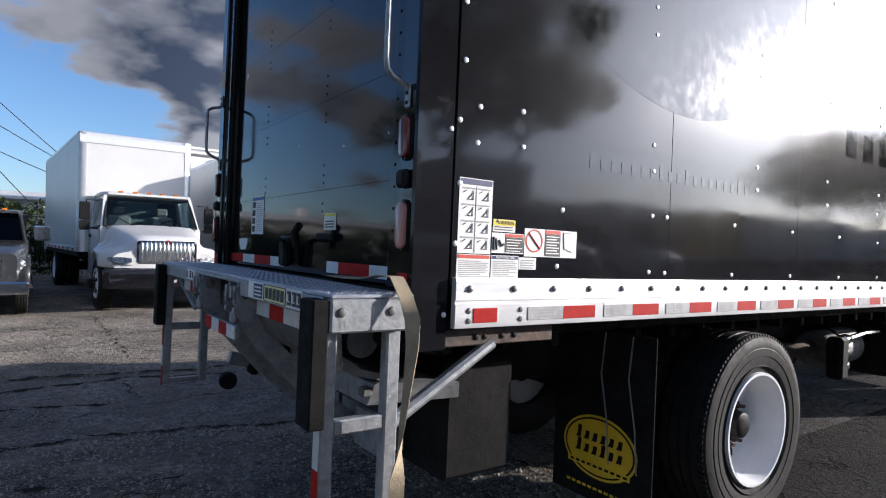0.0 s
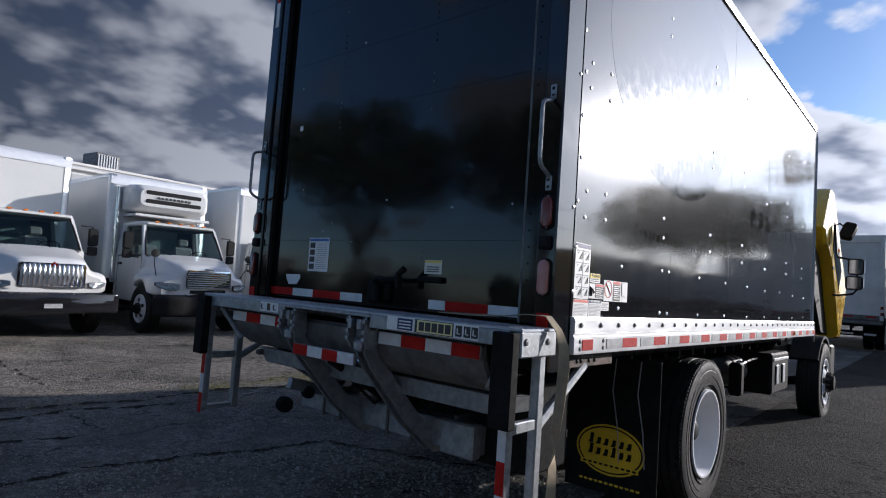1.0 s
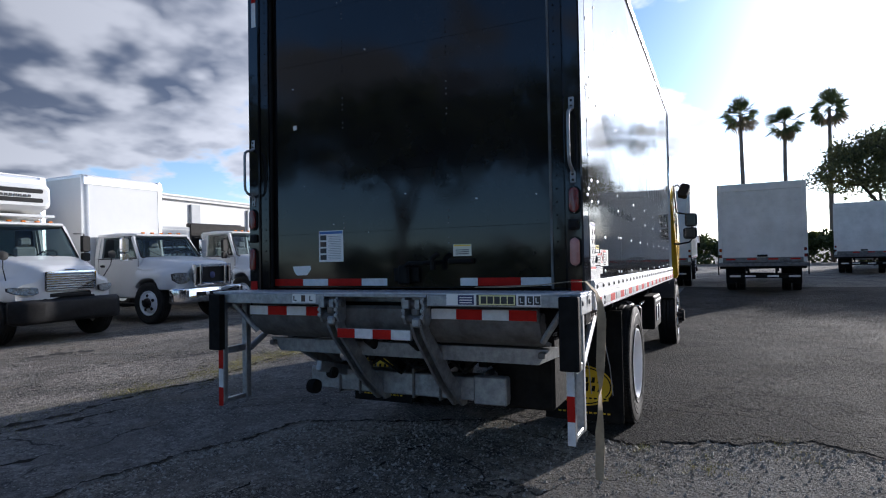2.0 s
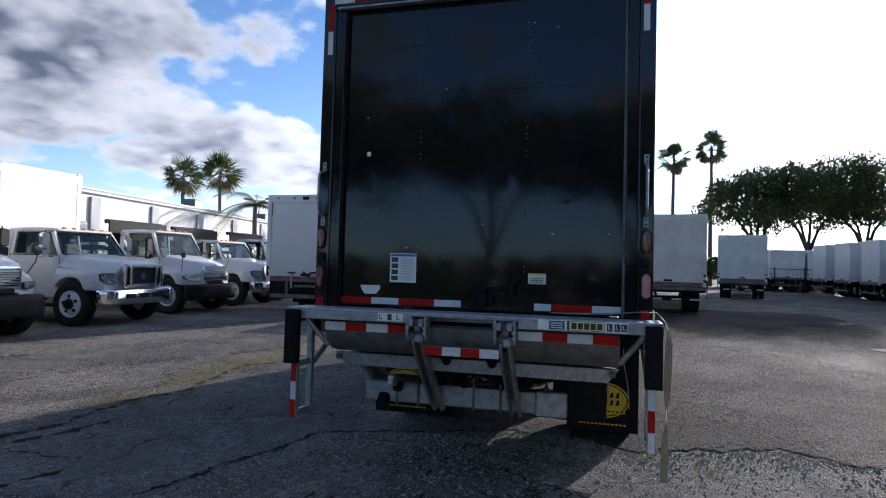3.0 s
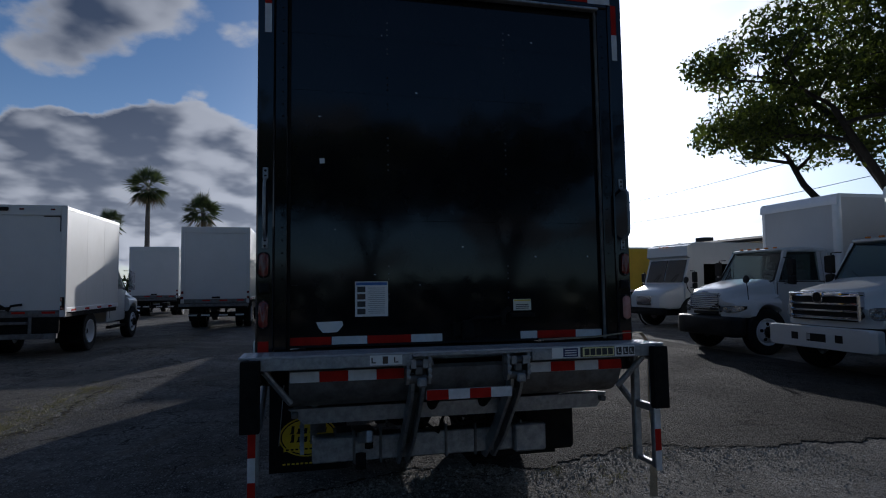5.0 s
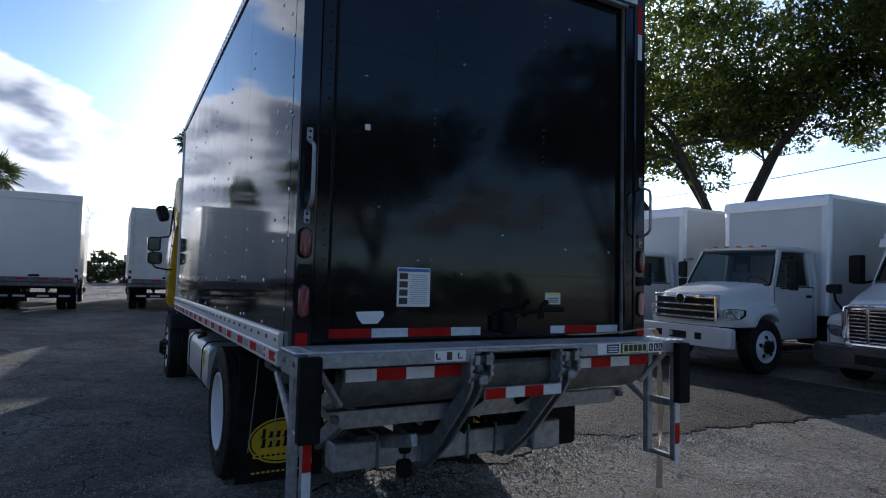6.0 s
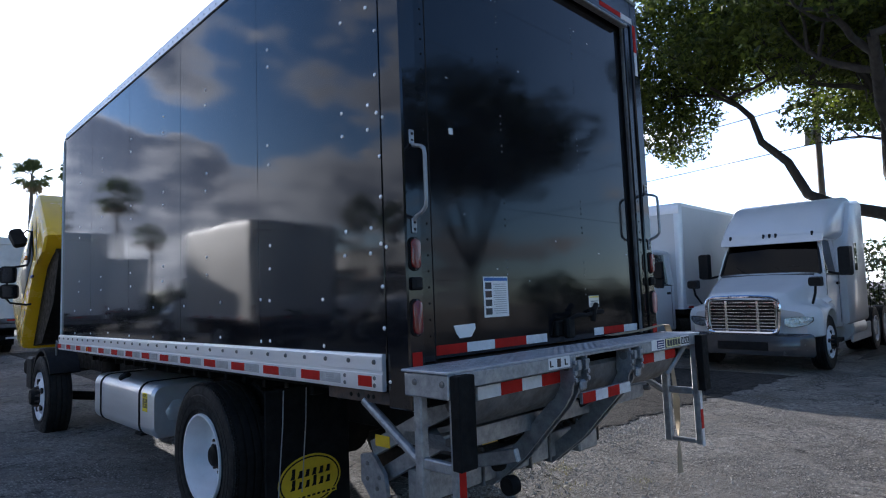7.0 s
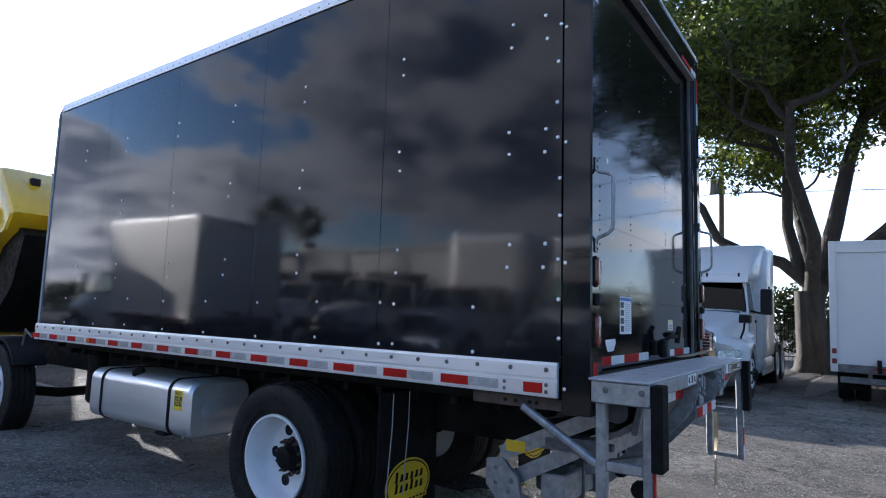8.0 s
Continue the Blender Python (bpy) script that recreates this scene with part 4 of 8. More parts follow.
    part("torn_sticker", Shape().prism([(0.700, 1.415), (0.705, 1.44), (0.775, 1.438), (0.86, 1.436), (0.845, 1.40), (0.82, 1.372), (0.735, 1.374)], 0, -0.002, -0.0004), PAPER, truck, "torn white sticker")
    part("small_sticker", Shape().prism([(0.81, 2.405), (0.812, 2.437), (0.842, 2.435), (0.84, 2.403)], 0, -0.002, -0.0004), PAPER, truck)
    # tape along the door's foot
    for y0, y1, mt in ((0.770, 1.02, RED_TAPE), (0.555, 0.768, WHITE_TAPE), (0.285, 0.553, RED_TAPE), (0.085, 0.283, WHITE_TAPE), (-0.55, -0.435, WHITE_TAPE), (-0.82, -0.552, RED_TAPE), (-1.01, -0.822, WHITE_TAPE)):
        part("red_tape" if mt is RED_TAPE else "white_tape", Shape().box(-0.0025, -0.0006, y0, y1, 1.300, 1.348, 0.0006), mt, truck)
    # latch: bracket, hasp and handle
    la = part("door_latch", Shape().box(-0.03, -0.001, -0.16, 0.02, 1.325, 1.415, 0.006), BLACK_STEEL, truck, "black door latch with lever")
    part("hasp", Shape().box(-0.075, -0.03, -0.11, -0.03, 1.31, 1.43, 0.012), BLACK_STEEL, la)
    part("lever", Shape().tube([(-0.06, -0.07, 1.42), (-0.085, -0.12, 1.445), (-0.09, -0.21, 1.44), (-0.085, -0.30, 1.452)], 0.013, 8), BLACK_STEEL, la)
    part("grip", Shape().tube([(-0.085, -0.29, 1.40), (-0.095, -0.29, 1.47), (-0.09, -0.33, 1.50)], 0.018, 8), BLACK_STEEL, la)
    part("pull_pocket", Shape().box(-0.03, -0.001, -0.53, -0.36, 1.435, 1.468, 0.008), BLACK_STEEL, truck)


def liftgate():
    # fixed extension plate with leg frames at both ends
    lift = part("extension_plate", Shape().box(-0.345, -0.066, -1.245, 1.265, 1.262, 1.274, 0.003), DECK, truck, "aluminium tread-plate dock extension")
    tread = Shape()
    for i, x in enumerate(np.arange(-0.335, -0.072, 0.021)):
        for j, y in enumerate(np.arange(-1.23, 1.25, 0.030)):
            s = 1 if (i + j) % 2 else -1
            c = Vector((x, y + (0.015 if i % 2 else 0), 1.274))
            d, e = Vector((0.009, 0.009 * s, 0)), Vector((-0.003 * s, 0.003, 0))
            tread.add([c - d, c + e, c + d, c - e, c + Vector((0, 0, 0.0028))], [(0, 1, 4), (1, 2, 4), (2, 3, 4), (3, 0, 4)])
    tagged(part("tread_pattern", tread, DECK, lift), kind="stuff")
    for ya, yb in ((0.335, 1.21), (-1.19, -0.375)):
        part("edge_channel", Shape().box(-0.350, -0.330, ya, yb, 1.198, 1.262, 0.004), GALV, lift)
        part("channel_foot", Shape().box(-0.330, -0.27, ya, yb, 1.198, 1.206, 0.002), GALV, lift)
    part("edge_strip", Shape().box(-0.350, -0.335, -0.374, 0.334, 1.246, 1.262, 0.003), GALV, lift)
    part("rear_channel", Shape().box(-0.09, -0.07, -1.19, 1.21, 1.20, 1.262, 0.004), GALV, lift)
    # labels on the edge
    tg = part("arrow_label", Shape().box(-0.3525, -0.3505, 0.395, 0.575, 1.208, 1.262), PAPER, lift, "white label with arrows")
    for y in (0.555, 0.43):
        g = Shape().tube([(-0.3535, y + 0.008, 1.25), (-0.3535, y + 0.008, 1.222), (-0.3535, y - 0.012, 1.222)], 0.004, 5)
        part("arrow", g, INK, tg)
    part("figure", Shape().box(-0.354, -0.3526, 0.475, 0.505, 1.215, 1.255), RUST, tg)
    nm = part("name_label", Shape().box(-0.3525, -0.3505, -1.04, -0.50, 1.205, 1.268), PAPER, lift, "white strip with maker's plate and pictograms")
    part("blue_panel", Shape().box(-0.354, -0.3526, -0.665, -0.57, 1.21, 1.262), NAVY_INK, nm)
    for k in range(3):
        part("text_line", Shape().box(-0.3548, -0.354, -0.655, -0.58, 1.218 + k * 0.014, 1.224 + k * 0.014), PAPER, nm)
    part("maker_panel", Shape().box(-0.354, -0.3526, -0.905, -0.68, 1.207, 1.266), INK, nm)
    part("maker_field", Shape().box(-0.3552, -0.3541, -0.900, -0.695, 1.210, 1.263), PALE_YELLOW, nm)
    for k in range(5):
        part("letter_block", Shape().box(-0.3562, -0.3553, -0.722 - k * 0.0385 - 0.0165, -0.722 - k * 0.0385 + 0.0155, 1.217, 1.256, 0.0004), INK, nm)
    for y in (-0.935, -0.98, -1.02):
        part("pictogram", Shape().box(-0.354, -0.3526, y - 0.017, y + 0.017, 1.213, 1.259), INK, nm)
        part("pictogram_mark", Shape().tube([(-0.3549, y + 0.006, 1.25), (-0.3549, y + 0.006, 1.225), (-0.3549, y - 0.008, 1.225)], 0.003, 5), PAPER, nm)
    for s in (1, -1):
        o = 0.012 if s > 0 else 0.0
        ya, yb = sorted((s * (1.205 + o), s * (1.245 + o)))
        legs = part("leg_frame", Shape().box(-0.345, -0.075, ya, yb, 1.16, 1.262, 0.006), GALV, truck, "galvanised steel step frame of the liftgate")
        for x0, x1 in ((-0.345, -0.300), (-0.132, -0.082)):
            part("leg", Shape().box(x0, x1, *sorted((s * (1.16 + o), s * (1.204 + o))), 0.515, 1.20, 0.006), GALV, legs)
        part("rung", Shape().box(-0.300, -0.132, *sorted((s * (1.165 + o), s * (1.20 + o))), 0.85, 0.895, 0.005), GALV, legs)
        part("rung", Shape().box(-0.300, -0.132, *sorted((s * (1.165 + o), s * (1.20 + o))), 0.52, 0.548, 0.005), GALV, legs)
        bt = Shape()
        for x in (-0.31, -0.145):
            bt.dome(x, s * (1.245 + o), 1.222, 0.015, (0, s, 0), n=10)
        part("bolts", bt, STEEL, legs)
        part("rubber_bumper", Shape().box(-0.398, -0.346, *sorted((s * (1.14 + o), s * (1.24 + o))), 0.885, 1.258, 0.005), RUBBER, legs, "black rubber dock bumper")
        zt = 0.888
        for k, (h, mt) in enumerate(((0.135, RED_TAPE), (0.125, WHITE_TAPE), (0.125, RED_TAPE)) if s > 0 else ((0.135, WHITE_TAPE), (0.13, RED_TAPE), (0.12, WHITE_TAPE))):
            part("tape_strip", Shape().box(-0.348, -0.3455, *sorted((s * (1.162 + o), s * (1.202 + o))), zt - h + 0.001, zt, 0.0008), mt, legs)
            zt -= h
        part("brace", Shape().tube([(0.32, s * 1.17, 1.09), (-0.09, s * 1.18, 0.86)], 0.023, 10), GALV, truck, "galvanised diagonal brace tube")
        part("brace_bracket", Shape().box(0.05, 0.62, *sorted((s * 1.10, s * 1.18)), 1.085, 1.145, 0.004), RUST, truck, "rust-stained bracket under the body")
        hb = Shape()
        for x in (0.24, 0.28, 0.36, 0.42):
            hb.dome(x, s * 1.18, 1.115, 0.012, (0, s, 0))
        tagged(part("bracket_bolts", hb, BLACK_STEEL, truck), kind="stuff")
        part("inner_brace", Shape().tube([(-0.28, s * 1.14, 1.19), (-0.20, s * 1.0, 1.00)], 0.018, 8), GALV, truck)
    # folded platform: two long bent sheets stowed under the extension
    curve = [(-0.255, 1.17), (-0.25, 1.10), (-0.21, 1.03), (-0.13, 0.975), (-0.03, 0.95)]
    part("platform_roll", Shape().prism(curve + [(x + 0.02, z + 0.02) for x, z in curve[::-1]], 1, -1.0, 1.01), STEEL, truck, "folded grey steel lift platform")
    lip = Shape()
    lip.loft([[(-0.055, 1.017, 0.938), (-0.045, 1.017, 0.942), (0.35, 0.93, 0.90), (0.35, 0.93, 0.84), (-0.045, 0.93, 0.848)], [(-0.055, -1.0, 0.938), (-0.045, -1.0, 0.942), (0.35, -0.95, 0.90), (0.35, -0.95, 0.84), (-0.045, -0.93, 0.848)]])
    lp = part("platform_lip", lip, GALV, truck, "folded galvanised platform ramp")
    for y in (0.98, -0.96):
        part("lip_tab", Shape().box(-0.09, -0.05, y - 0.02, y + 0.02, 0.89, 0.925, 0.006), STEEL, lp)
    part("maker_strip", Shape().box(0.42, 0.54, 0.9415, 0.9435, 0.80, 0.86), FLAP_YELLOW, truck, "worn yellow maker label")
    part("platform_tube", Shape().tube([(-0.10, -0.98, 1.09), (-0.10, 0.98, 1.09)], 0.06, 16), STEEL, truck)
    part("tape_beam", Shape().box(-0.272, -0.255, 0.37, 1.005, 1.118, 1.180, 0.004), GALV, truck)
    part("tape_beam", Shape().box(-0.272, -0.255, -0.995, -0.365, 1.118, 1.180, 0.004), GALV, truck)
    part("tape_beam", Shape().box(-0.325, -0.305, -0.255, 0.255, 0.995, 1.055, 0.004), GALV, truck)
    for y0, y1, n, first, x, z0, z1 in ((0.372, 1.003, 4, "w", -0.2735, 1.120, 1.178), (-0.993, -0.367, 4, "w", -0.2735, 1.120, 1.178), (-0.253, 0.253, 4, "r", -0.3265, 0.997, 1.053)):
        for k in range(n):
            red = (k % 2 == 0) == (first == "r")
            d = (y1 - y0) / n
            yb = y1 - k * d
            part("red_tape" if red else "white_tape", Shape().box(x - 0.0012, x + 0.0008, yb - d + 0.001, yb, z0, z1, 0.0006), RED_TAPE if red else WHITE_TAPE, truck)
    # lift arms: flat bent bars from the platform hinges down to the main beam
    for y in (0.30, -0.29):
        for dy in (0.030, -0.030):
            arm = Shape().prism([(-0.322, 1.12), (-0.300, 1.15), (-0.268, 1.15), (-0.245, 1.12), (-0.225, 1.06), (0.09, 0.735), (0.33, 0.545), (0.32, 0.50), (0.25, 0.50), (0.01, 0.69), (-0.27, 0.99), (-0.315, 1.06)], 1, y + dy - 0.009, y + dy + 0.009)
            part("lift_arm", arm, GALV, truck, "galvanised lift arm")
        part("arm_web", Shape().prism([(-0.24, 1.03), (-0.215, 1.03), (0.16, 0.66), (0.12, 0.66)], 1, y - 0.021, y + 0.021), STEEL, truck)
        for dy in (0.062, -0.062):
            cheek = Shape().prism([(-0.352, 1.244), (-0.335, 1.252), (-0.27, 1.252), (-0.262, 1.12), (-0.285, 1.085), (-0.335, 1.09), (-0.355, 1.13)], 1, y + dy - 0.008, y + dy + 0.008)
            part("hinge_cheek", cheek, GALV, truck, "galvanised hinge cheek plate")
            part("hinge_ear", Shape().prism([(-0.372, 1.232), (-0.352, 1.232), (-0.352, 1.178), (-0.372, 1.186)], 1, y + dy * 0.55 - 0.014, y + dy * 0.55 + 0.014), GALV, truck)
        hg = Shape().lathe([(0.024, -0.085), (0.024, 0.085), (0.0, 0.085)], (-0.318, y, 1.205), (0, 1, 0), 12)
        hg.lathe([(0.027, -0.052), (0.027, 0.052), (0.0, 0.052)], (-0.308, y, 1.118), (0, 1, 0), 12)
        hg.box(-0.34, -0.30, y - 0.028, y + 0.022, 1.14, 1.19, 0.008)
        part("hinge", hg, STEEL, truck)
        part("hinge_lug", Shape().box(-0.362, -0.332, y - 0.045, y + 0.01, 1.075, 1.128, 0.010), GALV, truck)
        hb = Shape()
        for dy in (-0.05, 0.05):
            for z in (1.135, 1.17, 1.222):
                hb.lathe([(0.013, 0), (0.013, 0.012), (0.0, 0.014)], (-0.353, y + dy * 1.2, z), (-1, 0, 0), 6)
        tagged(part("hinge_bolts", hb, GALV, truck), kind="stuff")
        part("cylinder", Shape().tube([(-0.12, y * 0.55, 0.97), (0.32, y * 0.55, 0.72)], 0.035, 12), BLACK_STEEL, truck, "hydraulic lift cylinder")
        part("piston_rod", Shape().tube([(-0.20, y * 0.55, 1.015), (-0.12, y * 0.55, 0.97)], 0.018, 10), CHROME, truck)
    beam = part("main_beam", Shape().box(0.22, 0.36, -0.64, 0.88, 0.545, 0.70, 0.008), GALV, truck, "grey lift main beam")
    for y in (-0.5, -0.18, 0.02, 0.45, 0.62):
        part("beam_plate", Shape().box(0.205, 0.375, y - 0.008, y + 0.008, 0.53, 0.74, 0.004), STEEL, beam)
    part("valve_box", Shape().box(0.16, 0.24, -0.66, -0.44, 0.54, 0.72, 0.01), GALV, truck)
    # swing-out roller arm beside the platform
    for s in (1, -1):
        if s > 0:
            part("roller_arm", Shape().box(-0.30, 0.30, -0.02, 0.02, -0.035, 0.035, 0.006, pose(0.17, 0.575, 0.70, 0, 14, 4)), GALV, truck)
            part("roller", Shape().lathe([(0.045, -0.03), (0.05, 0), (0.045, 0.03), (0.0, 0.03)], (-0.105, 0.605, 0.632), (0.1, 1, 0), 16), RUBBER, truck, "black rubber guide roller")
            part("roller", Shape().lathe([(0.036, -0.025), (0.04, 0), (0.036, 0.025), (0.0, 0.025)], (0.02, 0.545, 0.705), (0.1, 1, 0), 16), RUBBER, truck)
            part("pump_housing", Shape().box(0.24, 0.46, 0.48, 0.74, 0.56, 0.72, 0.015), STEEL, truck, "grey hydraulic pump housing")
        for k, (xa, za, xb, zb) in enumerate(() if s < 0 else ((0.56, 0.74, -0.10, 1.05), (0.52, 0.60, -0.04, 0.90))):
            bar = [(xa, za), (xa + 0.03, za + 0.075), (xb + 0.03, zb + 0.075), (xb, zb)]
            part("side_beam", Shape().prism(bar, 1, *sorted((s * (0.90 - 0.05 * k), s * (0.94 - 0.05 * k)))), GALV, truck, "galvanised side beam of the lift")
            part("beam_flange", Shape().prism([(xa + 0.03, za + 0.062), (xa + 0.03, za + 0.075), (xb + 0.03, zb + 0.075), (xb + 0.03, zb + 0.062)], 1, *sorted((s * (0.84 - 0.05 * k), s * (0.90 - 0.05 * k)))), GALV, truck)
        if s < 0:
            part("pump_box", Shape().box(0.30, 0.66, -0.93, -0.55, 0.50, 0.98, 0.02), RUBBER, truck, "black pump box under the body")
            part("link_bar", Shape().tube([(0.42, -0.76, 0.98), (-0.16, -0.86, 1.12)], 0.022, 8), GALV, truck)
            continue
        part("side_bracket", Shape().prism([(0.66, 0.74), (0.66, 0.60), (0.58, 0.52), (0.44, 0.55), (0.46, 0.66), (0.56, 0.76)], 1, *sorted((s * 0.93, s * 0.955))), GALV, truck, "galvanised bracket plate with bolts")
        bb = Shape()
        for x, z in ((0.60, 0.70), (0.60, 0.62), (0.52, 0.58), (0.50, 0.64)):
            bb.dome(x, s * 0.955, z, 0.014, (0, s, 0), n=6)
        tagged(part("bracket_bolts", bb, STEEL, truck), kind="stuff")
        part("link_bar", Shape().tube([(0.42, s * 0.76, 0.98), (-0.16, s * 0.86, 1.12)], 0.022, 8), GALV, truck)
    rn = random.Random(3)
    for k in range(7):
        y0, y1 = rn.uniform(-0.5, 0.5), rn.uniform(-0.5, 0.5)
        hose = Shape().tube([(0.05, y0, 0.98), (0.1, y0 * 0.7 + y1 * 0.3, 0.82 + rn.uniform(-0.06, 0.03)), (0.16, y0 * 0.3 + y1 * 0.7, 0.74 + rn.uniform(-0.05, 0.05)), (0.35, y1, 0.85)], 0.011, 7)
        part("hydraulic_hose", hose, RUBBER, truck)


def chassis():
    for s in (1, -1):
        part("frame_rail", Shape().box(0.35, 8.85, *sorted((s * 0.40, s * 0.47)), 0.74, 1.02, 0.008), BLACK_STEEL, truck)
        wheel(truck, 2.22, s * 1.055, 0.515, s, "rear", 20 if s > 0 else 47)
        wheel(truck, 2.22, s * 0.72, 0.515, s, "rear", 5, bare=True)
        wheel(truck, 7.26, s * 1.085, 0.515, s, "front", 12)
        # mud flap with its yellow oval
        flap = part("mud_flap", Shape().box(1.265, 1.278, *sorted((s * 0.60, s * 1.20)), 0.21, 1.06, 0.004), RUBBER, truck, "black rubber mud flap with yellow oval emblem")
        yc = s * 0.90
        for x0 in (1.2615,):
            for r, rz, mt, nm, lift in ((0.225, 0.155, FLAP_YELLOW, "oval", 0.0), (0.213, 0.143, RUBBER, "oval_ring", 0.0007), (0.203, 0.134, FLAP_YELLOW, "oval_field", 0.0014)):
                out = [(yc + r * math.cos(a), 0.48 + rz * math.sin(a)) for a in np.linspace(0, 2 * math.pi, 40, endpoint=False)]
                part(nm, Shape().prism(out, 0, x0 - lift, x0 + 0.003 - lift), mt, flap)
            for z, ups in ((0.505, (0,)), (0.440, (0, 3))):
                for k in range(6):
                    y, h = yc + 0.125 - k * 0.05, 0.062 if k in ups else 0.042
                    bar = [(y + 0.019, z), (y - 0.013, z), (y - 0.019, z + h), (y + 0.004, z + h), (y + 0.008, z + 0.018)]
                    part("letter_bar", Shape().prism(bar, 0, x0 - 0.0028, x0 - 0.0012), RUBBER, flap)
            part("scroll", Shape().box(x0 - 0.003, x0 - 0.0012, yc - 0.19, yc + 0.19, 0.372, 0.400, 0.001), FLAP_YELLOW, flap)
            for k in range(10):
                part("letter_bar", Shape().box(x0 - 0.0042, x0 - 0.003, yc - 0.175 + k * 0.036, yc - 0.152 + k * 0.036, 0.380, 0.392), RUBBER, flap)
            for k in range(12):
                part("letter_bar", Shape().box(x0 + 0.001, x0 + 0.0036, yc - 0.20 + k * 0.034, yc - 0.178 + k * 0.034, 0.268, 0.280), FLAP_YELLOW, flap)
        for y in (s * 0.92, s * 1.08):
            part("flap_cable", Shape().tube([(1.26, y, 1.05), (1.252, y + 0.012, 0.85), (1.254, y + 0.03 * s, 0.62), (1.256, y + 0.045 * s, 0.42)], 0.004, 5), GALV, flap)
        # front fender over the wheel, front step and bumper corner
        arc = [(7.30 + 0.60 * math.cos(a), 0.53 + 0.60 * math.sin(a)) for a in np.linspace(radians(20), radians(150), 16)]
        inn = [(7.30 + 0.565 * math.cos(a), 0.53 + 0.565 * math.sin(a)) for a in np.linspace(radians(150), radians(20), 16)]
        part("fender", Shape().prism(arc + inn, 1, *sorted((s * 0.86, s * 1.20))), BLACK_PLASTIC, truck, "black plastic wheel-arch fender")
        part("fender_bracket", Shape().tube([(6.62, s * 1.10, 1.15), (6.66, s * 1.16, 1.24), (6.76, s * 1.14, 1.06)], 0.012, 6), GALV, truck)
        part("bumper_step", Shape().box(8.06, 8.42, *sorted((s * 0.88, s * 1.17)), 0.52, 0.98, 0.03), BLACK_PLASTIC, truck)
        part("air_tank", Shape().lathe([(0.0, -0.26), (0.07, -0.26), (0.095, -0.23), (0.095, 0.23), (0.07, 0.26), (0.0, 0.26)], (5.55, s * 0.85, 0.78), (0, 0, 1), 16), BLACK_STEEL, truck)
        part("hanger", Shape().box(1.55, 2.9, *sorted((s * 0.48, s * 0.56)), 0.58, 0.70, 0.01), BLACK_STEEL, truck, "leaf spring pack")
    part("rear_axle", Shape().tube([(2.22, -1.0, 0.515), (2.22, -0.25, 0.515), (2.22, 0.25, 0.515), (2.22, 1.0, 0.515)], 0.08, 14), BLACK_STEEL, truck)
    part("differential", Shape().lathe([(0.0, -0.22), (0.16, -0.18), (0.21, 0.0), (0.16, 0.2), (0.0, 0.24)], (2.22, 0.0, 0.515), (1, 0, 0), 18), BLACK_STEEL, truck)
    part("front_axle", Shape().tube([(7.26, -0.95, 0.50), (7.26, -0.5, 0.42), (7.26, 0.5, 0.42), (7.26, 0.95, 0.50)], 0.06, 12), BLACK_STEEL, truck)
    part("drive_shaft", Shape().tube([(2.4, 0, 0.55), (6.6, 0, 0.78)], 0.055, 14), BLACK_STEEL, truck)
    for x in np.arange(0.3, 6.1, 0.305):
        part("cross_member", Shape().box(x, x + 0.05, -0.90, 0.90, 1.0, 1.058, 0.006), BLACK_STEEL, truck)
    for x in (0.5, 1.5, 3.4, 5.2, 6.6, 8.2):
        part("frame_cross", Shape().box(x, x + 0.08, -0.40, 0.40, 0.80, 0.96, 0.008), BLACK_STEEL, truck)
    # left fuel tank with two straps
    tk = part("fuel_tank", Shape().loft([rr(0.29, 0.475, 0.935, 0.10, x, 5, 0.855) if 3.36 < x < 5.02 else rr(0.27, 0.495, 0.915, 0.09, x, 5, 0.855) for x in (3.335, 3.365, 5.015, 5.045)]), TANK, truck, "brushed aluminium fuel tank with black straps")
    for x in (3.62, 4.78):
        st = Shape()
        o = rr(0.297, 0.468, 0.942, 0.105, x, 5, 0.855)
        i = rr(0.289, 0.476, 0.934, 0.10, x, 5, 0.855)
        st.loft([o, [(x + 0.035, y, z) for _, y, z in o], [(x + 0.035, y, z) for _, y, z in i], i, o], caps=False)
        part("tank_strap", st, RUBBER, tk)
        part("strap_bolt", Shape().tube([(x + 0.017, 1.0, 0.43), (x + 0.017, 1.0, 0.48)], 0.012, 6), GALV, tk)
    part("filler_cap", Shape().lathe([(0.055, 0), (0.055, 0.03), (0.048, 0.045), (0.0, 0.047)], (4.30, 1.06, 0.925), (0, 0.55, 0.8), 16), BLACK_PLASTIC, tk)
    pn = part("pressed_panel", Shape().loft([[(3.332, 0.855 + y * k, 0.70 + z * k) for y, z in ((-0.18, -0.08), (0.15, -0.08), (0.18, 0.0), (0.12, 0.09), (-0.18, 0.09))] for k in (1.0,)] + [[(3.322, 0.855 + y, 0.70 + z) for y, z in ((-0.16, -0.06), (0.13, -0.06), (0.155, 0.0), (0.10, 0.07), (-0.16, 0.07))]]), TANK, tk)
    fl = part("fuel_label", Shape().box(3.44, 3.56, 1.1452, 1.1475, 0.70, 0.86, 0.001), YELLOW_INK, tk, "yellow and black fuel label")
    for k, wd in enumerate(("DIESEL", "FUEL", "ONLY")):
        z = 0.835 - k * 0.042
        if k:
            part("black_band", Shape().box(3.448, 3.552, 1.1476, 1.1482, z - 0.018, z + 0.018), INK, fl)
        words("lettering", wd, 0.034, INK if k == 0 else YELLOW_INK, pose(3.50, 1.1486, z, 90, 0, 180), fl)
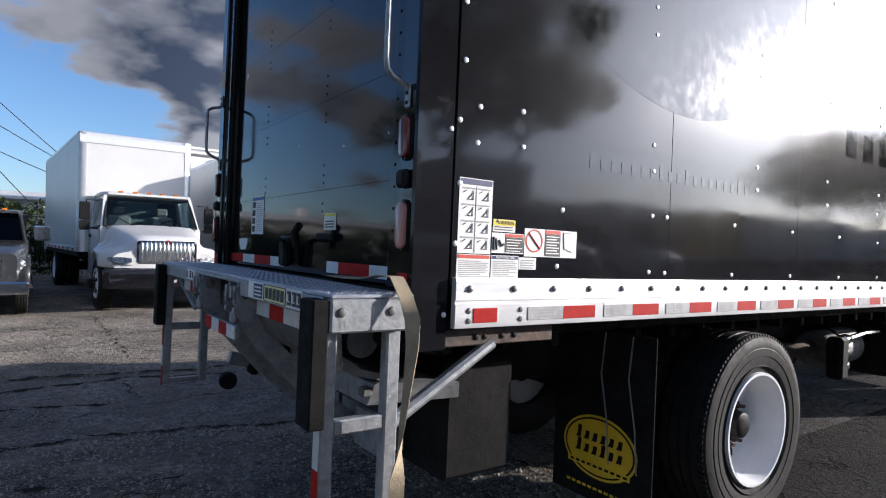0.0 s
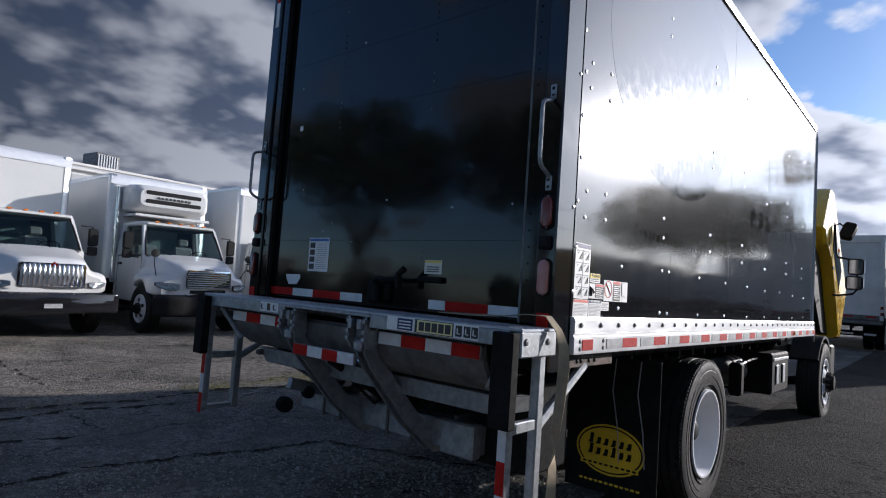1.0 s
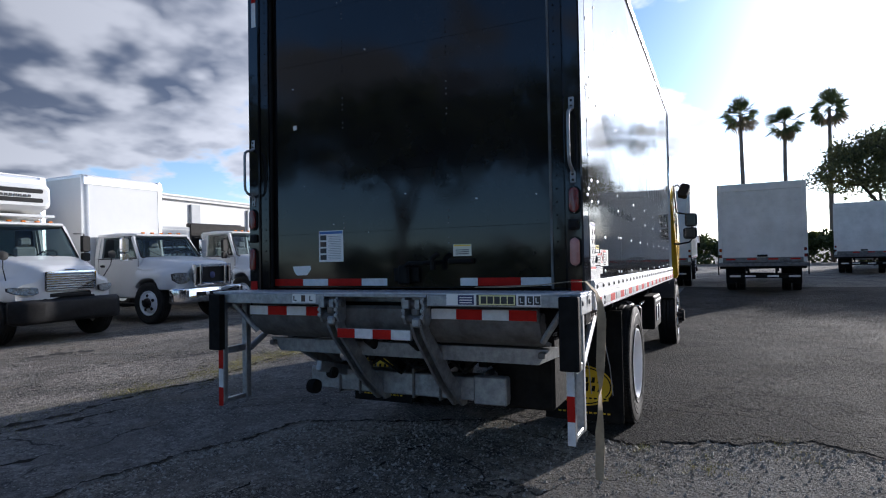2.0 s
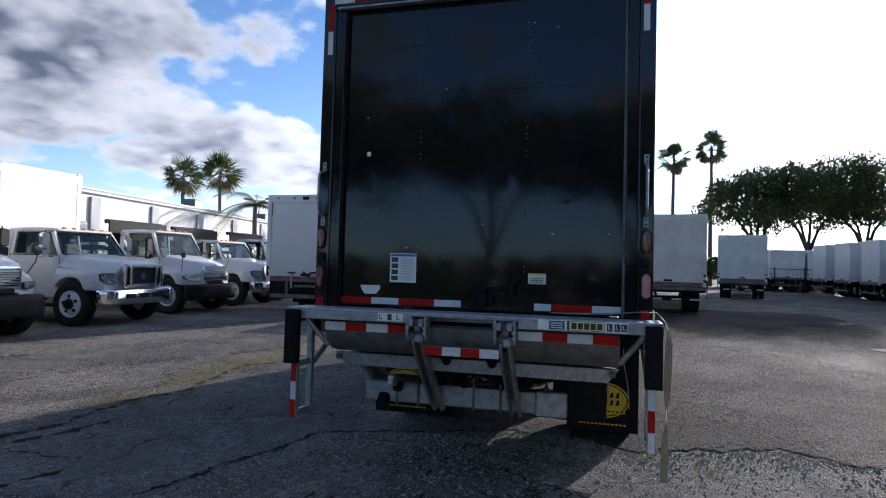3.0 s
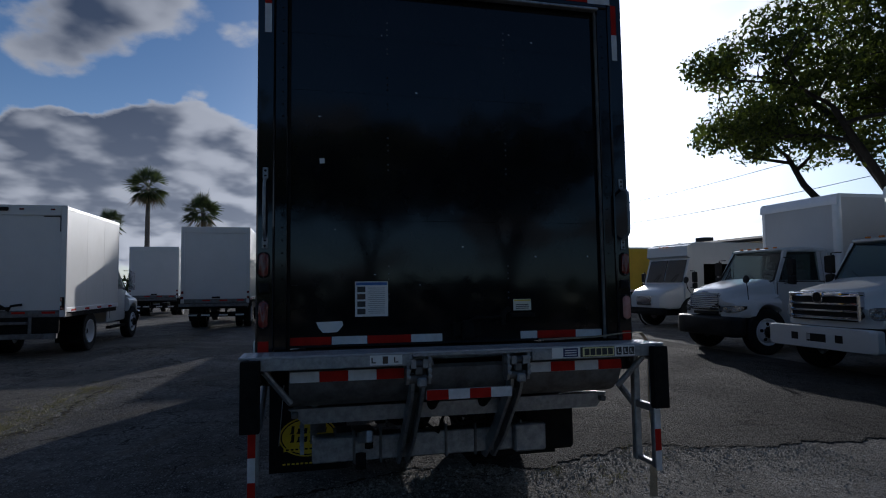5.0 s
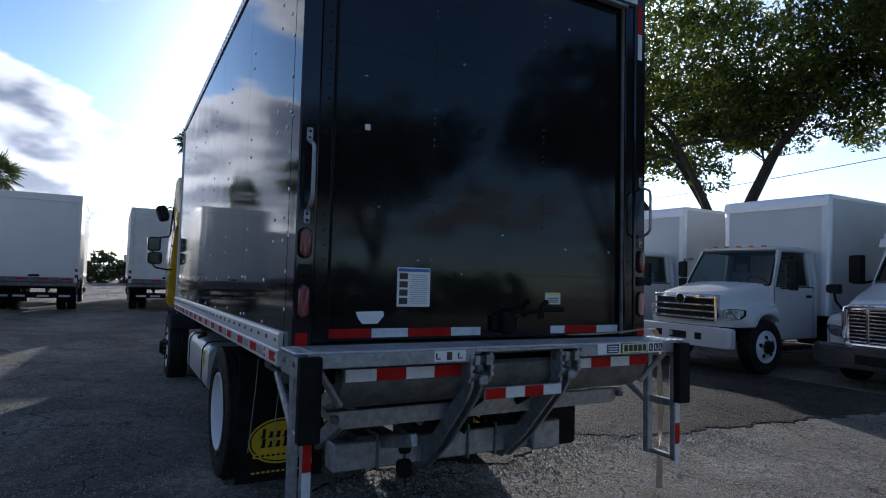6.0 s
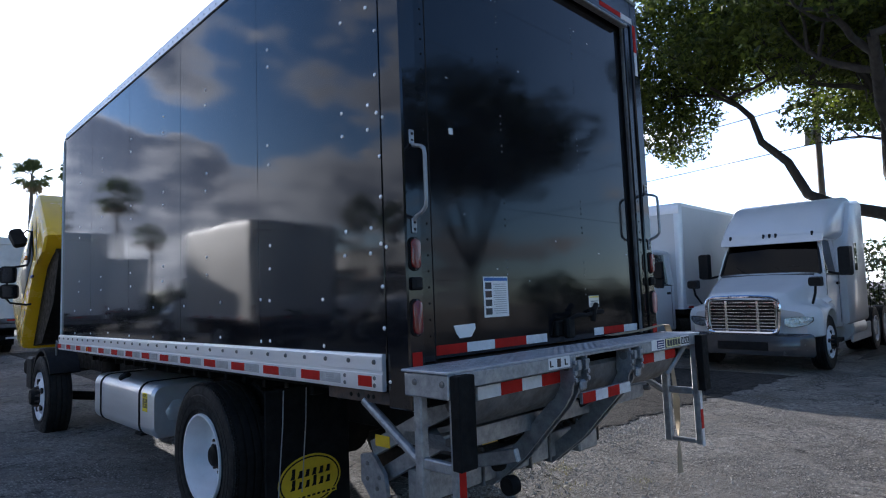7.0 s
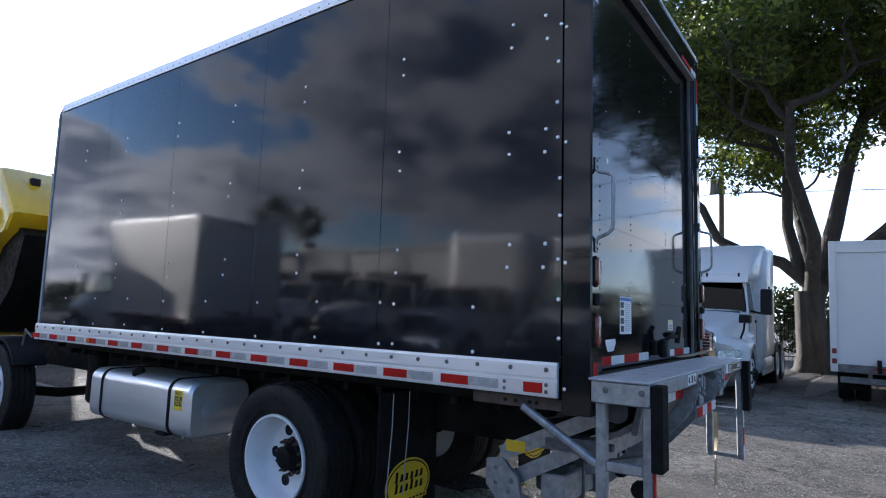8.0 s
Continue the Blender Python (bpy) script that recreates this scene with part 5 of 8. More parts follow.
    part("rust_bracket", Shape().box(3.75, 3.9, 0.6, 1.1, 0.45, 0.475, 0.005), BLACK_STEEL, truck)
    # right side: battery box, exhaust canister and piping
    bx = part("battery_box", Shape().box(4.55, 5.35, -1.12, -0.55, 0.56, 0.98, 0.02), BLACK_STEEL, truck, "black steel battery box with bright latches")
    for x in (4.70, 5.0):
        part("latch", Shape().box(x, x + 0.12, -1.135, -1.12, 0.66, 0.86, 0.01), GALV, bx)
    part("cover_rib", Shape().box(4.6, 5.3, -1.13, -1.12, 0.9, 0.93, 0.004), GALV, bx)
    ex = part("exhaust_canister", Shape().lathe([(0.0, 0), (0.12, 0.01), (0.14, 0.04), (0.14, 0.60), (0.12, 0.63), (0.0, 0.64)], (3.75, -0.80, 0.80), (1, 0, 0), 20), STEEL, truck, "heat-shielded exhaust canister")
    part("clamp", Shape().lathe([(0.145, 0), (0.15, 0.015), (0.145, 0.03), (0.138, 0.015)], (3.95, -0.80, 0.80), (1, 0, 0), 20, close=True), CHROME, ex)
    part("exhaust_pipe", Shape().tube([(3.75, -0.80, 0.80), (3.55, -0.80, 0.80), (3.45, -0.72, 0.80), (3.2, -0.55, 0.82)], 0.055, 12), RUST, truck)
    part("valve_block", Shape().box(3.62, 3.74, -1.06, -0.95, 0.62, 0.92, 0.02), BLACK_STEEL, truck)
    for z in (0.70, 0.80, 0.89):
        part("filter_can", Shape().lathe([(0.0, 0), (0.035, 0.005), (0.04, 0.02), (0.04, 0.09), (0.03, 0.10), (0.0, 0.10)], (3.78, -1.0, z), (1, 0.2, 0), 14), CHROME if z != 0.80 else BLACK_STEEL, truck)
    part("air_line", Shape().tube([(3.9, -1.0, 0.9), (4.1, -1.02, 0.93), (4.4, -1.0, 0.92), (4.55, -0.98, 0.9)], 0.02, 8), CHROME, truck)


def cab():
    # cab tilted forward on its front hinge: side outline, then roof, back wall, windows
    out = [(7.55, 2.68), (8.14, 3.32), (8.28, 3.36), (9.90, 1.92), (9.95, 1.72), (9.38, 1.06), (9.10, 1.06), (8.86, 1.45), (8.52, 1.92), (8.22, 2.28), (7.72, 2.46)]
    sh = Shape()
    inset = lambda k: [(8.5 + (x - 8.5) * k, 2.3 + (z - 2.3) * k) for x, z in out]
    rings = [[(x, y, z) for x, z in inset(k)] for y, k in ((-1.13, 0.93), (-1.10, 0.985), (-1.02, 1.0), (1.02, 1.0), (1.10, 0.985), (1.13, 0.93))]
    c = part("cab_shell", sh.loft(rings), YELLOW, truck, "glossy yellow cab tilted forward")
    for s in (1, -1):
        y0, y1 = sorted((s * 1.125, s * 1.137))
        part("door_window", Shape().prism([(8.40, 2.90), (9.25, 2.14), (8.98, 1.84), (8.30, 2.46)], 1, y0, y1), DARK_WINDOW, c)
        part("door_seam", Shape().prism([(8.18, 2.98), (8.20, 2.98), (8.06, 2.30), (8.04, 2.30)], 1, *sorted((s * 1.128, s * 1.134))), BLACK_PLASTIC, c)
        part("roof_vent", Shape().box(7.93, 8.0, *sorted((s * 0.70, s * 0.82)), 2.98, 3.22, 0.01, pose(0.02, 0, 0)), BLACK_PLASTIC, c)
        part("door_handle", Shape().box(8.25, 8.40, *sorted((s * 1.13, s * 1.15)), 2.12, 2.16, 0.008), BLACK_PLASTIC, c)
        part("side_lamp", Shape().box(8.75, 8.85, *sorted((s * 1.12, s * 1.16)), 2.42, 2.48, 0.012), AMBER, c)
        mi = part("mirror_arm", Shape().tube([(8.50, s * 1.12, 2.84), (8.42, s * 1.14, 2.80), (8.40, s * 1.17, 2.36), (8.40, s * 1.19, 2.31), (8.40, s * 1.38, 2.27), (8.40, s * 1.43, 2.20), (8.40, s * 1.43, 1.82), (8.40, s * 1.38, 1.76), (8.42, s * 1.19, 1.73), (8.52, s * 1.12, 1.74)], 0.016, 8), BLACK_PLASTIC, truck, "black mirror bracket with three mirror heads")
        for z0, z1, w, yc in ((2.045, 2.29, 0.10, 1.415), (1.82, 2.03, 0.11, 1.395)):
            part("mirror_head", Shape().loft([rr(w * 0.8, z0 + 0.02, z1 - 0.02, 0.05, 8.50, 4, s * yc), rr(w, z0, z1, 0.05, 8.44, 4, s * yc), rr(w * 1.02, z0, z1, 0.05, 8.39, 4, s * yc)]), BLACK_PLASTIC, mi)
            part("mirror_glass", Shape().box(8.378, 8.386, s * yc - w * 0.80, s * yc + w * 0.80, z0 + 0.02, z1 - 0.02, 0.002), BLACK_PAINT, mi)
            part("chrome_edge", Shape().box(8.385, 8.45, *sorted((s * (yc + w * 1.01), s * (yc + w * 1.12))), z0 + 0.03, z1 - 0.01, 0.01), CHROME, mi)
        part("upper_mirror", Shape().loft([rr(0.085, -0.13, 0.13, 0.05, x, 4) for x in (-0.06, 0.05)]), BLACK_PLASTIC, mi, m=pose(8.42, s * 1.31, 2.705, s * -18, 25, 0))
        part("upper_arm", Shape().tube([(8.44, s * 1.13, 2.80), (8.42, s * 1.20, 2.83), (8.42, s * 1.27, 2.76)], 0.013, 7), BLACK_PLASTIC, mi)
    part("windscreen", Shape().prism([(9.93, 1.66), (9.94, 1.65), (9.46, 1.12), (9.45, 1.13)], 1, -0.95, 0.95), DARK_WINDOW, c)
    part("back_panel_seam", Shape().box(7.86, 7.875, -1.0, 1.0, 2.935, 2.945), BLACK_PLASTIC, c)
    # engine and the dark underside that the tilted cab bares
    part("engine_block", Shape().box(6.75, 8.0, -0.42, 0.42, 0.78, 1.62, 0.08), BLACK_STEEL, truck, "grimy engine under the raised cab")
    part("cab_floor", Shape().prism([(7.68, 2.50), (8.18, 2.26), (8.48, 1.90), (8.82, 1.42), (9.05, 1.10), (8.45, 1.16), (7.75, 1.75), (7.50, 2.40)], 1, -0.98, 0.98), BLACK_STEEL, truck)
    part("air_cleaner", Shape().lathe([(0.0, 0), (0.17, 0.01), (0.19, 0.05), (0.19, 0.45), (0.15, 0.5), (0.0, 0.5)], (6.62, 0.45, 1.25), (0, 0.2, 1), 18), BLACK_PLASTIC, truck)
    part("air_stack", Shape().box(6.45, 6.72, 0.55, 0.95, 1.16, 2.55, 0.03), BLACK_PLASTIC, truck)
    part("rear_support", Shape().box(6.45, 6.60, -0.9, 0.9, 1.05, 1.75, 0.02), BLACK_STEEL, truck)
    hs = Shape()
    rn = random.Random(8)
    for _ in range(10):
        y = rn.uniform(-0.5, 0.6)
        hs.tube([(6.55, y, 1.5 + rn.uniform(-0.2, 0.2)), (6.9, y + rn.uniform(-0.1, 0.1), 1.75), (7.3, y + rn.uniform(-0.2, 0.2), 1.8), (7.7, y, 2.0)], rn.uniform(0.012, 0.03), 7)
    part("engine_hoses", hs, RUBBER, truck)
    part("front_bumper", Shape().loft([rr(1.05, 0.66, 0.90, 0.06, 8.85), rr(1.10, 0.66, 0.92, 0.08, 9.0), rr(1.02, 0.68, 0.88, 0.08, 9.1)]), BLACK_STEEL, truck)


truck_box()
side_print()
rear_frame()
liftgate()
chassis()
cab()

# webbing strap lying over the extension plate and hanging down beside it
def strap():
    s = Shape()
    pts = [((-0.03, -0.55, 1.292), 0.0), ((-0.05, -0.75, 1.296), 0.2), ((-0.08, -0.95, 1.305), 0.1), ((-0.11, -1.12, 1.325), -0.1), ((-0.12, -1.225, 1.325), 0.0), ((-0.115, -1.275, 1.27), 0.1),
           ((-0.10, -1.295, 1.20), 0.9), ((-0.10, -1.30, 1.12), 2.2), ((-0.11, -1.295, 0.98), 3.0), ((-0.12, -1.29, 0.87), 3.3), ((-0.125, -1.29, 0.78), 4.6), ((-0.125, -1.285, 0.72), 6.0), ((-0.125, -1.285, 0.62), 6.4),
           ((-0.125, -1.28, 0.53), 7.6), ((-0.125, -1.28, 0.44), 8.7), ((-0.125, -1.275, 0.33), 9.0), ((-0.125, -1.275, 0.27), 9.4)]
    P = [LEVEL @ Vector(p) for p, _ in pts]
    rings = []
    for i, p in enumerate(P):
        d = (P[min(i + 1, len(P) - 1)] - P[max(i - 1, 0)]).normalized()
        base = Vector((1, 0, 0))
        base = (base - d * base.dot(d)).normalized()
        w = Matrix.Rotation(pts[i][1] * 0.55, 3, d) @ base
        t = d.cross(w) * 0.0016
        h = w * 0.024
        rings.append([p - h - t, p + h - t, p + h + t, p - h + t])
    s.loft(rings)
    return s


solo("webbing_strap", strap(), STRAP, "soiled tan webbing strap draped over the liftgate step", "strap", angle=60)

# ---- other vehicles; each is built with its nose at the origin, looking along +x ----
def cargo_box(v, xf, L, z0, z1, W=2.44, mat=None, front_metal=True):
    """A panel van body from xf backwards: walls, roof, rails, posts and rear door."""
    mat = mat or WHITE_PANEL
    hw, xr = W / 2, xf - L
    n = max(3, int(round(L / 1.22)))
    for s in (1, -1):
        for k in range(n):
            a, b = xr + L * k / n, xr + L * (k + 1) / n
            part("side_panel", Shape().box(a + 0.001, b - 0.001, *sorted((s * (hw - 0.03), s * hw)), z0 + 0.10, z1 - 0.08, 0.003), mat, v)
        part("bottom_rail", Shape().box(xr, xf, *sorted((s * (hw - 0.02), s * (hw + 0.012))), z0, z0 + 0.115, 0.008), ALU, v)
        part("top_rail", Shape().prism([(s * (hw - 0.05), z1), (s * (hw - 0.01), z1 - 0.01), (s * (hw + 0.01), z1 - 0.03), (s * (hw + 0.01), z1 - 0.09), (s * (hw - 0.05), z1 - 0.09)], 0, xr, xf), ALU, v)
        part("front_post", Shape().loft([[(xf - 0.02, s * (hw + 0.008), z), (xf + 0.03, s * (hw - 0.01), z), (xf + 0.075, s * (hw - 0.07), z), (xf + 0.08, s * (hw - 0.16), z), (xf - 0.02, s * (hw - 0.16), z)] for z in (z0, z1 - 0.02)]), ALU, v)
        part("rear_post", Shape().box(xr - 0.06, xr + 0.03, *sorted((s * (hw - 0.12), s * (hw + 0.008))), z0 - 0.1, z1, 0.01), mat, v)
        for x in np.arange(xr + 0.3, xf - 0.2, 0.9):
            part("red_tape", Shape().box(x, x + 0.3, *sorted((s * (hw + 0.0125), s * (hw + 0.015))), z0 + 0.02, z0 + 0.07), RED_TAPE, v)
        for z in (z0 + 0.16, z0 + 0.36):
            part("tail_lamp", Shape().box(xr - 0.075, xr - 0.06, *sorted((s * (hw - 0.10), s * (hw - 0.02))), z - 0.10, z, 0.005), RED_LENS, v)
    part("front_wall", Shape().box(xf + 0.02, xf + 0.07, -hw + 0.16, hw - 0.16, z0, z1 - 0.12, 0.004), mat, v)
    part("front_cap", Shape().prism([(xf - 0.02, z1), (xf + 0.03, z1 - 0.015), (xf + 0.085, z1 - 0.09), (xf + 0.09, z1 - 0.26), (xf + 0.07, z1 - 0.26), (xf - 0.02, z1 - 0.26)], 1, -hw + 0.02, hw - 0.02), ALU if front_metal else mat, v, "bright metal nose cap")
    part("roof", Shape().box(xr, xf - 0.02, -hw + 0.05, hw - 0.05, z1 - 0.03, z1 - 0.004, 0.004), WHITE_GRIMY, v)
    part("floor_frame", Shape().box(xr, xf, -hw + 0.04, hw - 0.04, z0 - 0.12, z0 + 0.05, 0.01), BLACK_STEEL, v)
    # rear header, door sections, sill and bumper
    part("header", Shape().box(xr - 0.06, xr + 0.03, -hw + 0.12, hw - 0.12, z1 - 0.24, z1, 0.01), mat, v)
    part("sill", Shape().box(xr - 0.06, xr + 0.03, -hw + 0.12, hw - 0.12, z0 - 0.1, z0 + 0.06, 0.01), STEEL, v)
    zz = np.linspace(z0 + 0.06, z1 - 0.24, 6)
    for k in range(5):
        part("door_slat", Shape().box(xr - 0.03, xr, -hw + 0.12, hw - 0.12, zz[k] + 0.0006, zz[k + 1] - 0.0006, 0.001), mat, v)
    tp = -hw + 0.2
    while tp < hw - 0.45:
        part("red_tape", Shape().box(xr - 0.0625, xr - 0.0605, tp, tp + 0.28, z0 - 0.02, z0 + 0.03), RED_TAPE, v)
        tp += 0.62
    part("door_latch", Shape().box(xr - 0.07, xr - 0.03, -0.16, 0.14, z0 + 0.08, z0 + 0.15, 0.012), BLACK_STEEL, v)


def chassis_of(v, L, front, rears, zc=0.86):
    for s in (1, -1):
        part("frame_rail", Shape().box(-L, -0.35, *sorted((s * 0.40, s * 0.47)), zc - 0.12, zc + 0.12, 0.01), BLACK_STEEL, v)
        wheel(v, front, s * 0.98, 0.515, s, "front", 10)
        for r in rears:
            wheel(v, r, s * 1.02, 0.515, s, "rear", 30)
            wheel(v, r, s * 0.70, 0.515, s, "rear", 5, bare=True)
        part("mud_flap", Shape().box(rears[-1] - 0.78, rears[-1] - 0.77, *sorted((s * 0.6, s * 1.15)), 0.28, 0.95, 0.003), RUBBER, v)
    for r in rears:
        part("rear_axle", Shape().tube([(r, -1.0, 0.515), (r, 1.0, 0.515)], 0.09, 12), BLACK_STEEL, v)
    part("fuel_tank", Shape().loft([rr(0.26, 0.5, 0.9, 0.09, x, 4, 0.84) for x in (-3.95, -2.95)]), BLACK_STEEL, v) if L else None


def under_bumper(v, xr, z0, W=2.44):
    part("bumper_bar", Shape().box(xr - 0.10, xr - 0.02, -W / 2 + 0.15, W / 2 - 0.15, 0.50, 0.62, 0.012), STEEL, v, "steel under-run bumper")
    for s in (1, -1):
        part("bumper_hanger", Shape().box(xr - 0.08, xr - 0.03, *sorted((s * 0.55, s * 0.62)), 0.6, z0 - 0.08, 0.006), STEEL, v)


def rear_fittings(v, xr, z0, z1, hw):
    """Camera, door seals, hasp, step plate and tow gear on the back of a short box body."""
    part("rear_camera", Shape().box(xr - 0.13, xr - 0.055, -0.09, 0.11, z1 - 0.15, z1 - 0.06, 0.02), BLACK_PLASTIC, v, "black rear-view camera")
    for y in (-hw + 0.3, hw - 0.35, -0.35, 0.4):
        part("marker_lamp", Shape().box(xr - 0.075, xr - 0.058, y - 0.05, y + 0.05, z1 - 0.12, z1 - 0.08, 0.008), RED_LENS, v)
    for s in (1, -1):
        part("door_seal", Shape().box(xr - 0.045, xr - 0.028, *sorted((s * (hw - 0.15), s * (hw - 0.13))), z1 - 0.62, z1 - 0.25, 0.004), BLACK_PLASTIC, v)
        part("grab_handle", Shape().box(xr - 0.085, xr - 0.055, *sorted((s * (hw - 0.07), s * (hw - 0.01))), z0 + 0.12, z0 + 0.36, 0.012), BLACK_PLASTIC, v)
    part("door_seal", Shape().box(xr - 0.045, xr - 0.028, -hw + 0.14, -hw + 0.5, z1 - 0.275, z1 - 0.25, 0.004), BLACK_PLASTIC, v)
    part("hasp", Shape().tube([(xr - 0.08, -0.42, z0 + 0.20), (xr - 0.10, -0.20, z0 + 0.17), (xr - 0.10, -0.16, z0 + 0.06), (xr - 0.08, 0.05, z0 + 0.20)], 0.028, 8), BLACK_STEEL, v, "black door hasp")
    part("strap_bar", Shape().box(xr - 0.10, xr - 0.05, 0.30, 0.56, z0 + 0.15, z0 + 0.19, 0.01), BLACK_STEEL, v)
    part("pull_strap", Shape().box(xr - 0.085, xr - 0.07, 0.40, 0.46, z0 - 0.30, z0 + 0.16, 0.004), GREY_TAPE, v)
    part("step_plate", Shape().box(xr - 0.18, xr - 0.02, -0.55, 0.30, z0 - 0.26, z0 - 0.20, 0.012), STEEL, v)
    part("rear_skirt", Shape().box(xr - 0.05, xr - 0.01, -hw + 0.12, hw - 0.12, 0.62, z0 - 0.08, 0.01), BLACK_STEEL, v, "black steel rear skirt")


def lift_under(v, xr, z0, W=2.44):
    """A stowed liftgate under the sill of a parked van."""
    part("lift_platform", Shape().prism([(xr - 0.40, z0 - 0.12), (xr - 0.05, z0 - 0.10), (xr - 0.05, z0 - 0.20), (xr - 0.30, z0 - 0.30), (xr - 0.42, z0 - 0.24)], 1, -W / 2 + 0.05, W / 2 - 0.05), BLACK_STEEL, v, "stowed steel liftgate platform")
    part("lift_edge", Shape().box(xr - 0.43, xr - 0.40, -W / 2 - 0.0, W / 2 - 0.0, z0 - 0.22, z0 - 0.11, 0.008), STEEL, v)
    part("lift_beam", Shape().box(xr - 0.12, xr + 0.05, -0.95, 0.95, 0.50, 0.64, 0.012), BLACK_STEEL, v)
    for y in (-0.4, 0.4):
        part("lift_arm", Shape().tube([(xr - 0.30, y, z0 - 0.24), (xr - 0.05, y, 0.58)], 0.035, 8), BLACK_STEEL, v)
    for y in (-0.9, -0.3, 0.35, 0.8):
        part("white_tape", Shape().box(xr - 0.123, xr - 0.1205, y - 0.16, y + 0.16, 0.54, 0.60), WHITE_TAPE, v)
    for s in (1, -1):
        part("side_hook", Shape().tube([(xr - 0.10, s * (W / 2 - 0.02), z0 + 0.16), (xr - 0.16, s * (W / 2 + 0.02), z0 - 0.1), (xr - 0.12, s * (W / 2 + 0.01), z0 - 0.5)], 0.018, 6), BLACK_STEEL, v)


def seats(c, x, zb):
    for y in (0.45, -0.45):
        s = Shape().box(x - 0.25, x + 0.25, y - 0.25, y + 0.25, zb, zb + 0.16, 0.05)
        s.box(x - 0.34, x - 0.20, y - 0.24, y + 0.24, zb + 0.1, zb + 0.72, 0.05)
        s.box(x - 0.33, x - 0.23, y - 0.13, y + 0.13, zb + 0.74, zb + 0.92, 0.04)
        part("seat", s, SEAT, c)
    part("dashboard", Shape().prism([(x + 0.95, zb + 0.45), (x + 0.62, zb + 0.42), (x + 0.55, zb + 0.15), (x + 0.95, zb)], 1, -0.88, 0.88), DARK_INSIDE, c)
    part("steering_wheel", Shape().lathe([(0.22, -0.014), (0.234, 0), (0.22, 0.014), (0.206, 0)], (x + 0.50, 0.45, zb + 0.48), (-0.6, 0, 0.8), 20, close=True), BLACK_PLASTIC, c)


def day_cab(v, x0, x1, zb, belt, roof, hw, paint, rake=0.42, dark=False, crew=0.0):
    """A cab from cowl x0 back to x1: lower body, doors, pillars, roof, glass and seats. Hollow above the belt line."""
    gl = DARK_WINDOW if dark else WINDOW
    xw = x0 - rake
    tw = hw * 0.90
    c = part("cab_body", Shape().loft([rr(hw, zb, belt, 0.05, x0), rr(hw, zb, belt, 0.05, x1 + 0.04), rr(hw * 0.97, zb + 0.02, belt, 0.05, x1)]), paint, v, "painted cab shell")
    part("roof_panel", Shape().loft([rr(tw * 0.90, roof - 0.05, roof - 0.01, 0.018, xw + 0.10), rr(tw, roof - 0.10, roof + 0.015, 0.05, xw - 0.04), rr(tw, roof - 0.10, roof + 0.03, 0.06, (xw + x1) / 2), rr(tw, roof - 0.10, roof, 0.05, x1 + 0.02)]), paint, c)
    for s in (1, -1):
        def pillar(a, b, wa, wb, d=0.06):
            p = [Vector((a, s * (hw - 0.015), belt - 0.03)), Vector((b, s * (tw - 0.015), roof - 0.06))]
            ring = [[(q.x - w / 2, q.y, q.z), (q.x + w / 2, q.y, q.z), (q.x + w / 2, q.y - s * d, q.z), (q.x - w / 2, q.y - s * d, q.z)] for q, w in zip(p, (wa, wb))]
            part("pillar", Shape().loft(ring), paint, c)
        pillar(x0 - 0.05, xw - 0.0, 0.09, 0.10)
        mid = x1 + 0.22 + crew
        pillar(mid, mid, 0.10, 0.10)
        pillar(x1 + 0.07, x1 + 0.07, 0.14, 0.16)

        def pane(name, pts):
            part(name, Shape().loft([[(x, s * (hw + (tw - hw) * (z - belt) / (roof - belt) - 0.03 - d), z) for x, z in pts] for d in (0.0, 0.006)]), gl, c)
        pane("door_window", [(x0 - 0.10, belt - 0.02), (xw - 0.04, roof - 0.08), (mid, roof - 0.08), (mid, belt - 0.02)])
        pane("rear_window", [(mid, belt - 0.02), (mid, roof - 0.08), (x1 + 0.08, roof - 0.08), (x1 + 0.08, belt - 0.02)])
        ys = sorted((s * (hw + 0.001), s * (hw + 0.006)))
        for xa in (x0 - 0.04, mid - 0.03):
            part("door_gap", Shape().box(xa - 0.006, xa + 0.006, *ys, zb + 0.12, belt - 0.02), BLACK_PLASTIC, c)
        part("door_handle", Shape().box(mid + 0.06, mid + 0.22, *sorted((s * hw, s * (hw + 0.035))), belt - 0.24, belt - 0.18, 0.012), BLACK_PLASTIC, c)
        part("window_seal", Shape().box(mid - 0.02, x0 - 0.08, *ys, belt - 0.035, belt - 0.012), BLACK_PLASTIC, c)
        part("step", Shape().box(x1 + 0.25, x0 - 0.1, *sorted((s * (hw - 0.12), s * (hw + 0.04))), 0.42, 0.50, 0.01), BLACK_STEEL, v)
    part("windscreen", Shape().loft([[(x0 - 0.02 + d, -hw * 0.93, belt - 0.02), (x0 + 0.06 + d, 0, belt - 0.02), (x0 - 0.02 + d, hw * 0.93, belt - 0.02), (xw + d, tw * 0.92, roof - 0.05), (xw + 0.05 + d, 0, roof - 0.04), (xw + d, -tw * 0.92, roof - 0.05)] for d in (0.0, 0.007)]), gl, c)
    part("screen_seal", Shape().tube([(x0 - 0.0, -hw * 0.93, belt), (x0 + 0.075, 0, belt + 0.005), (x0 - 0.0, hw * 0.93, belt)], 0.018, 6), BLACK_PLASTIC, c)
    for s in (1, -1):
        part("screen_seal", Shape().tube([(x0 + 0.0, s * hw * 0.93, belt), (xw + 0.012, s * tw * 0.92, roof - 0.05)], 0.022, 6), BLACK_PLASTIC, c)
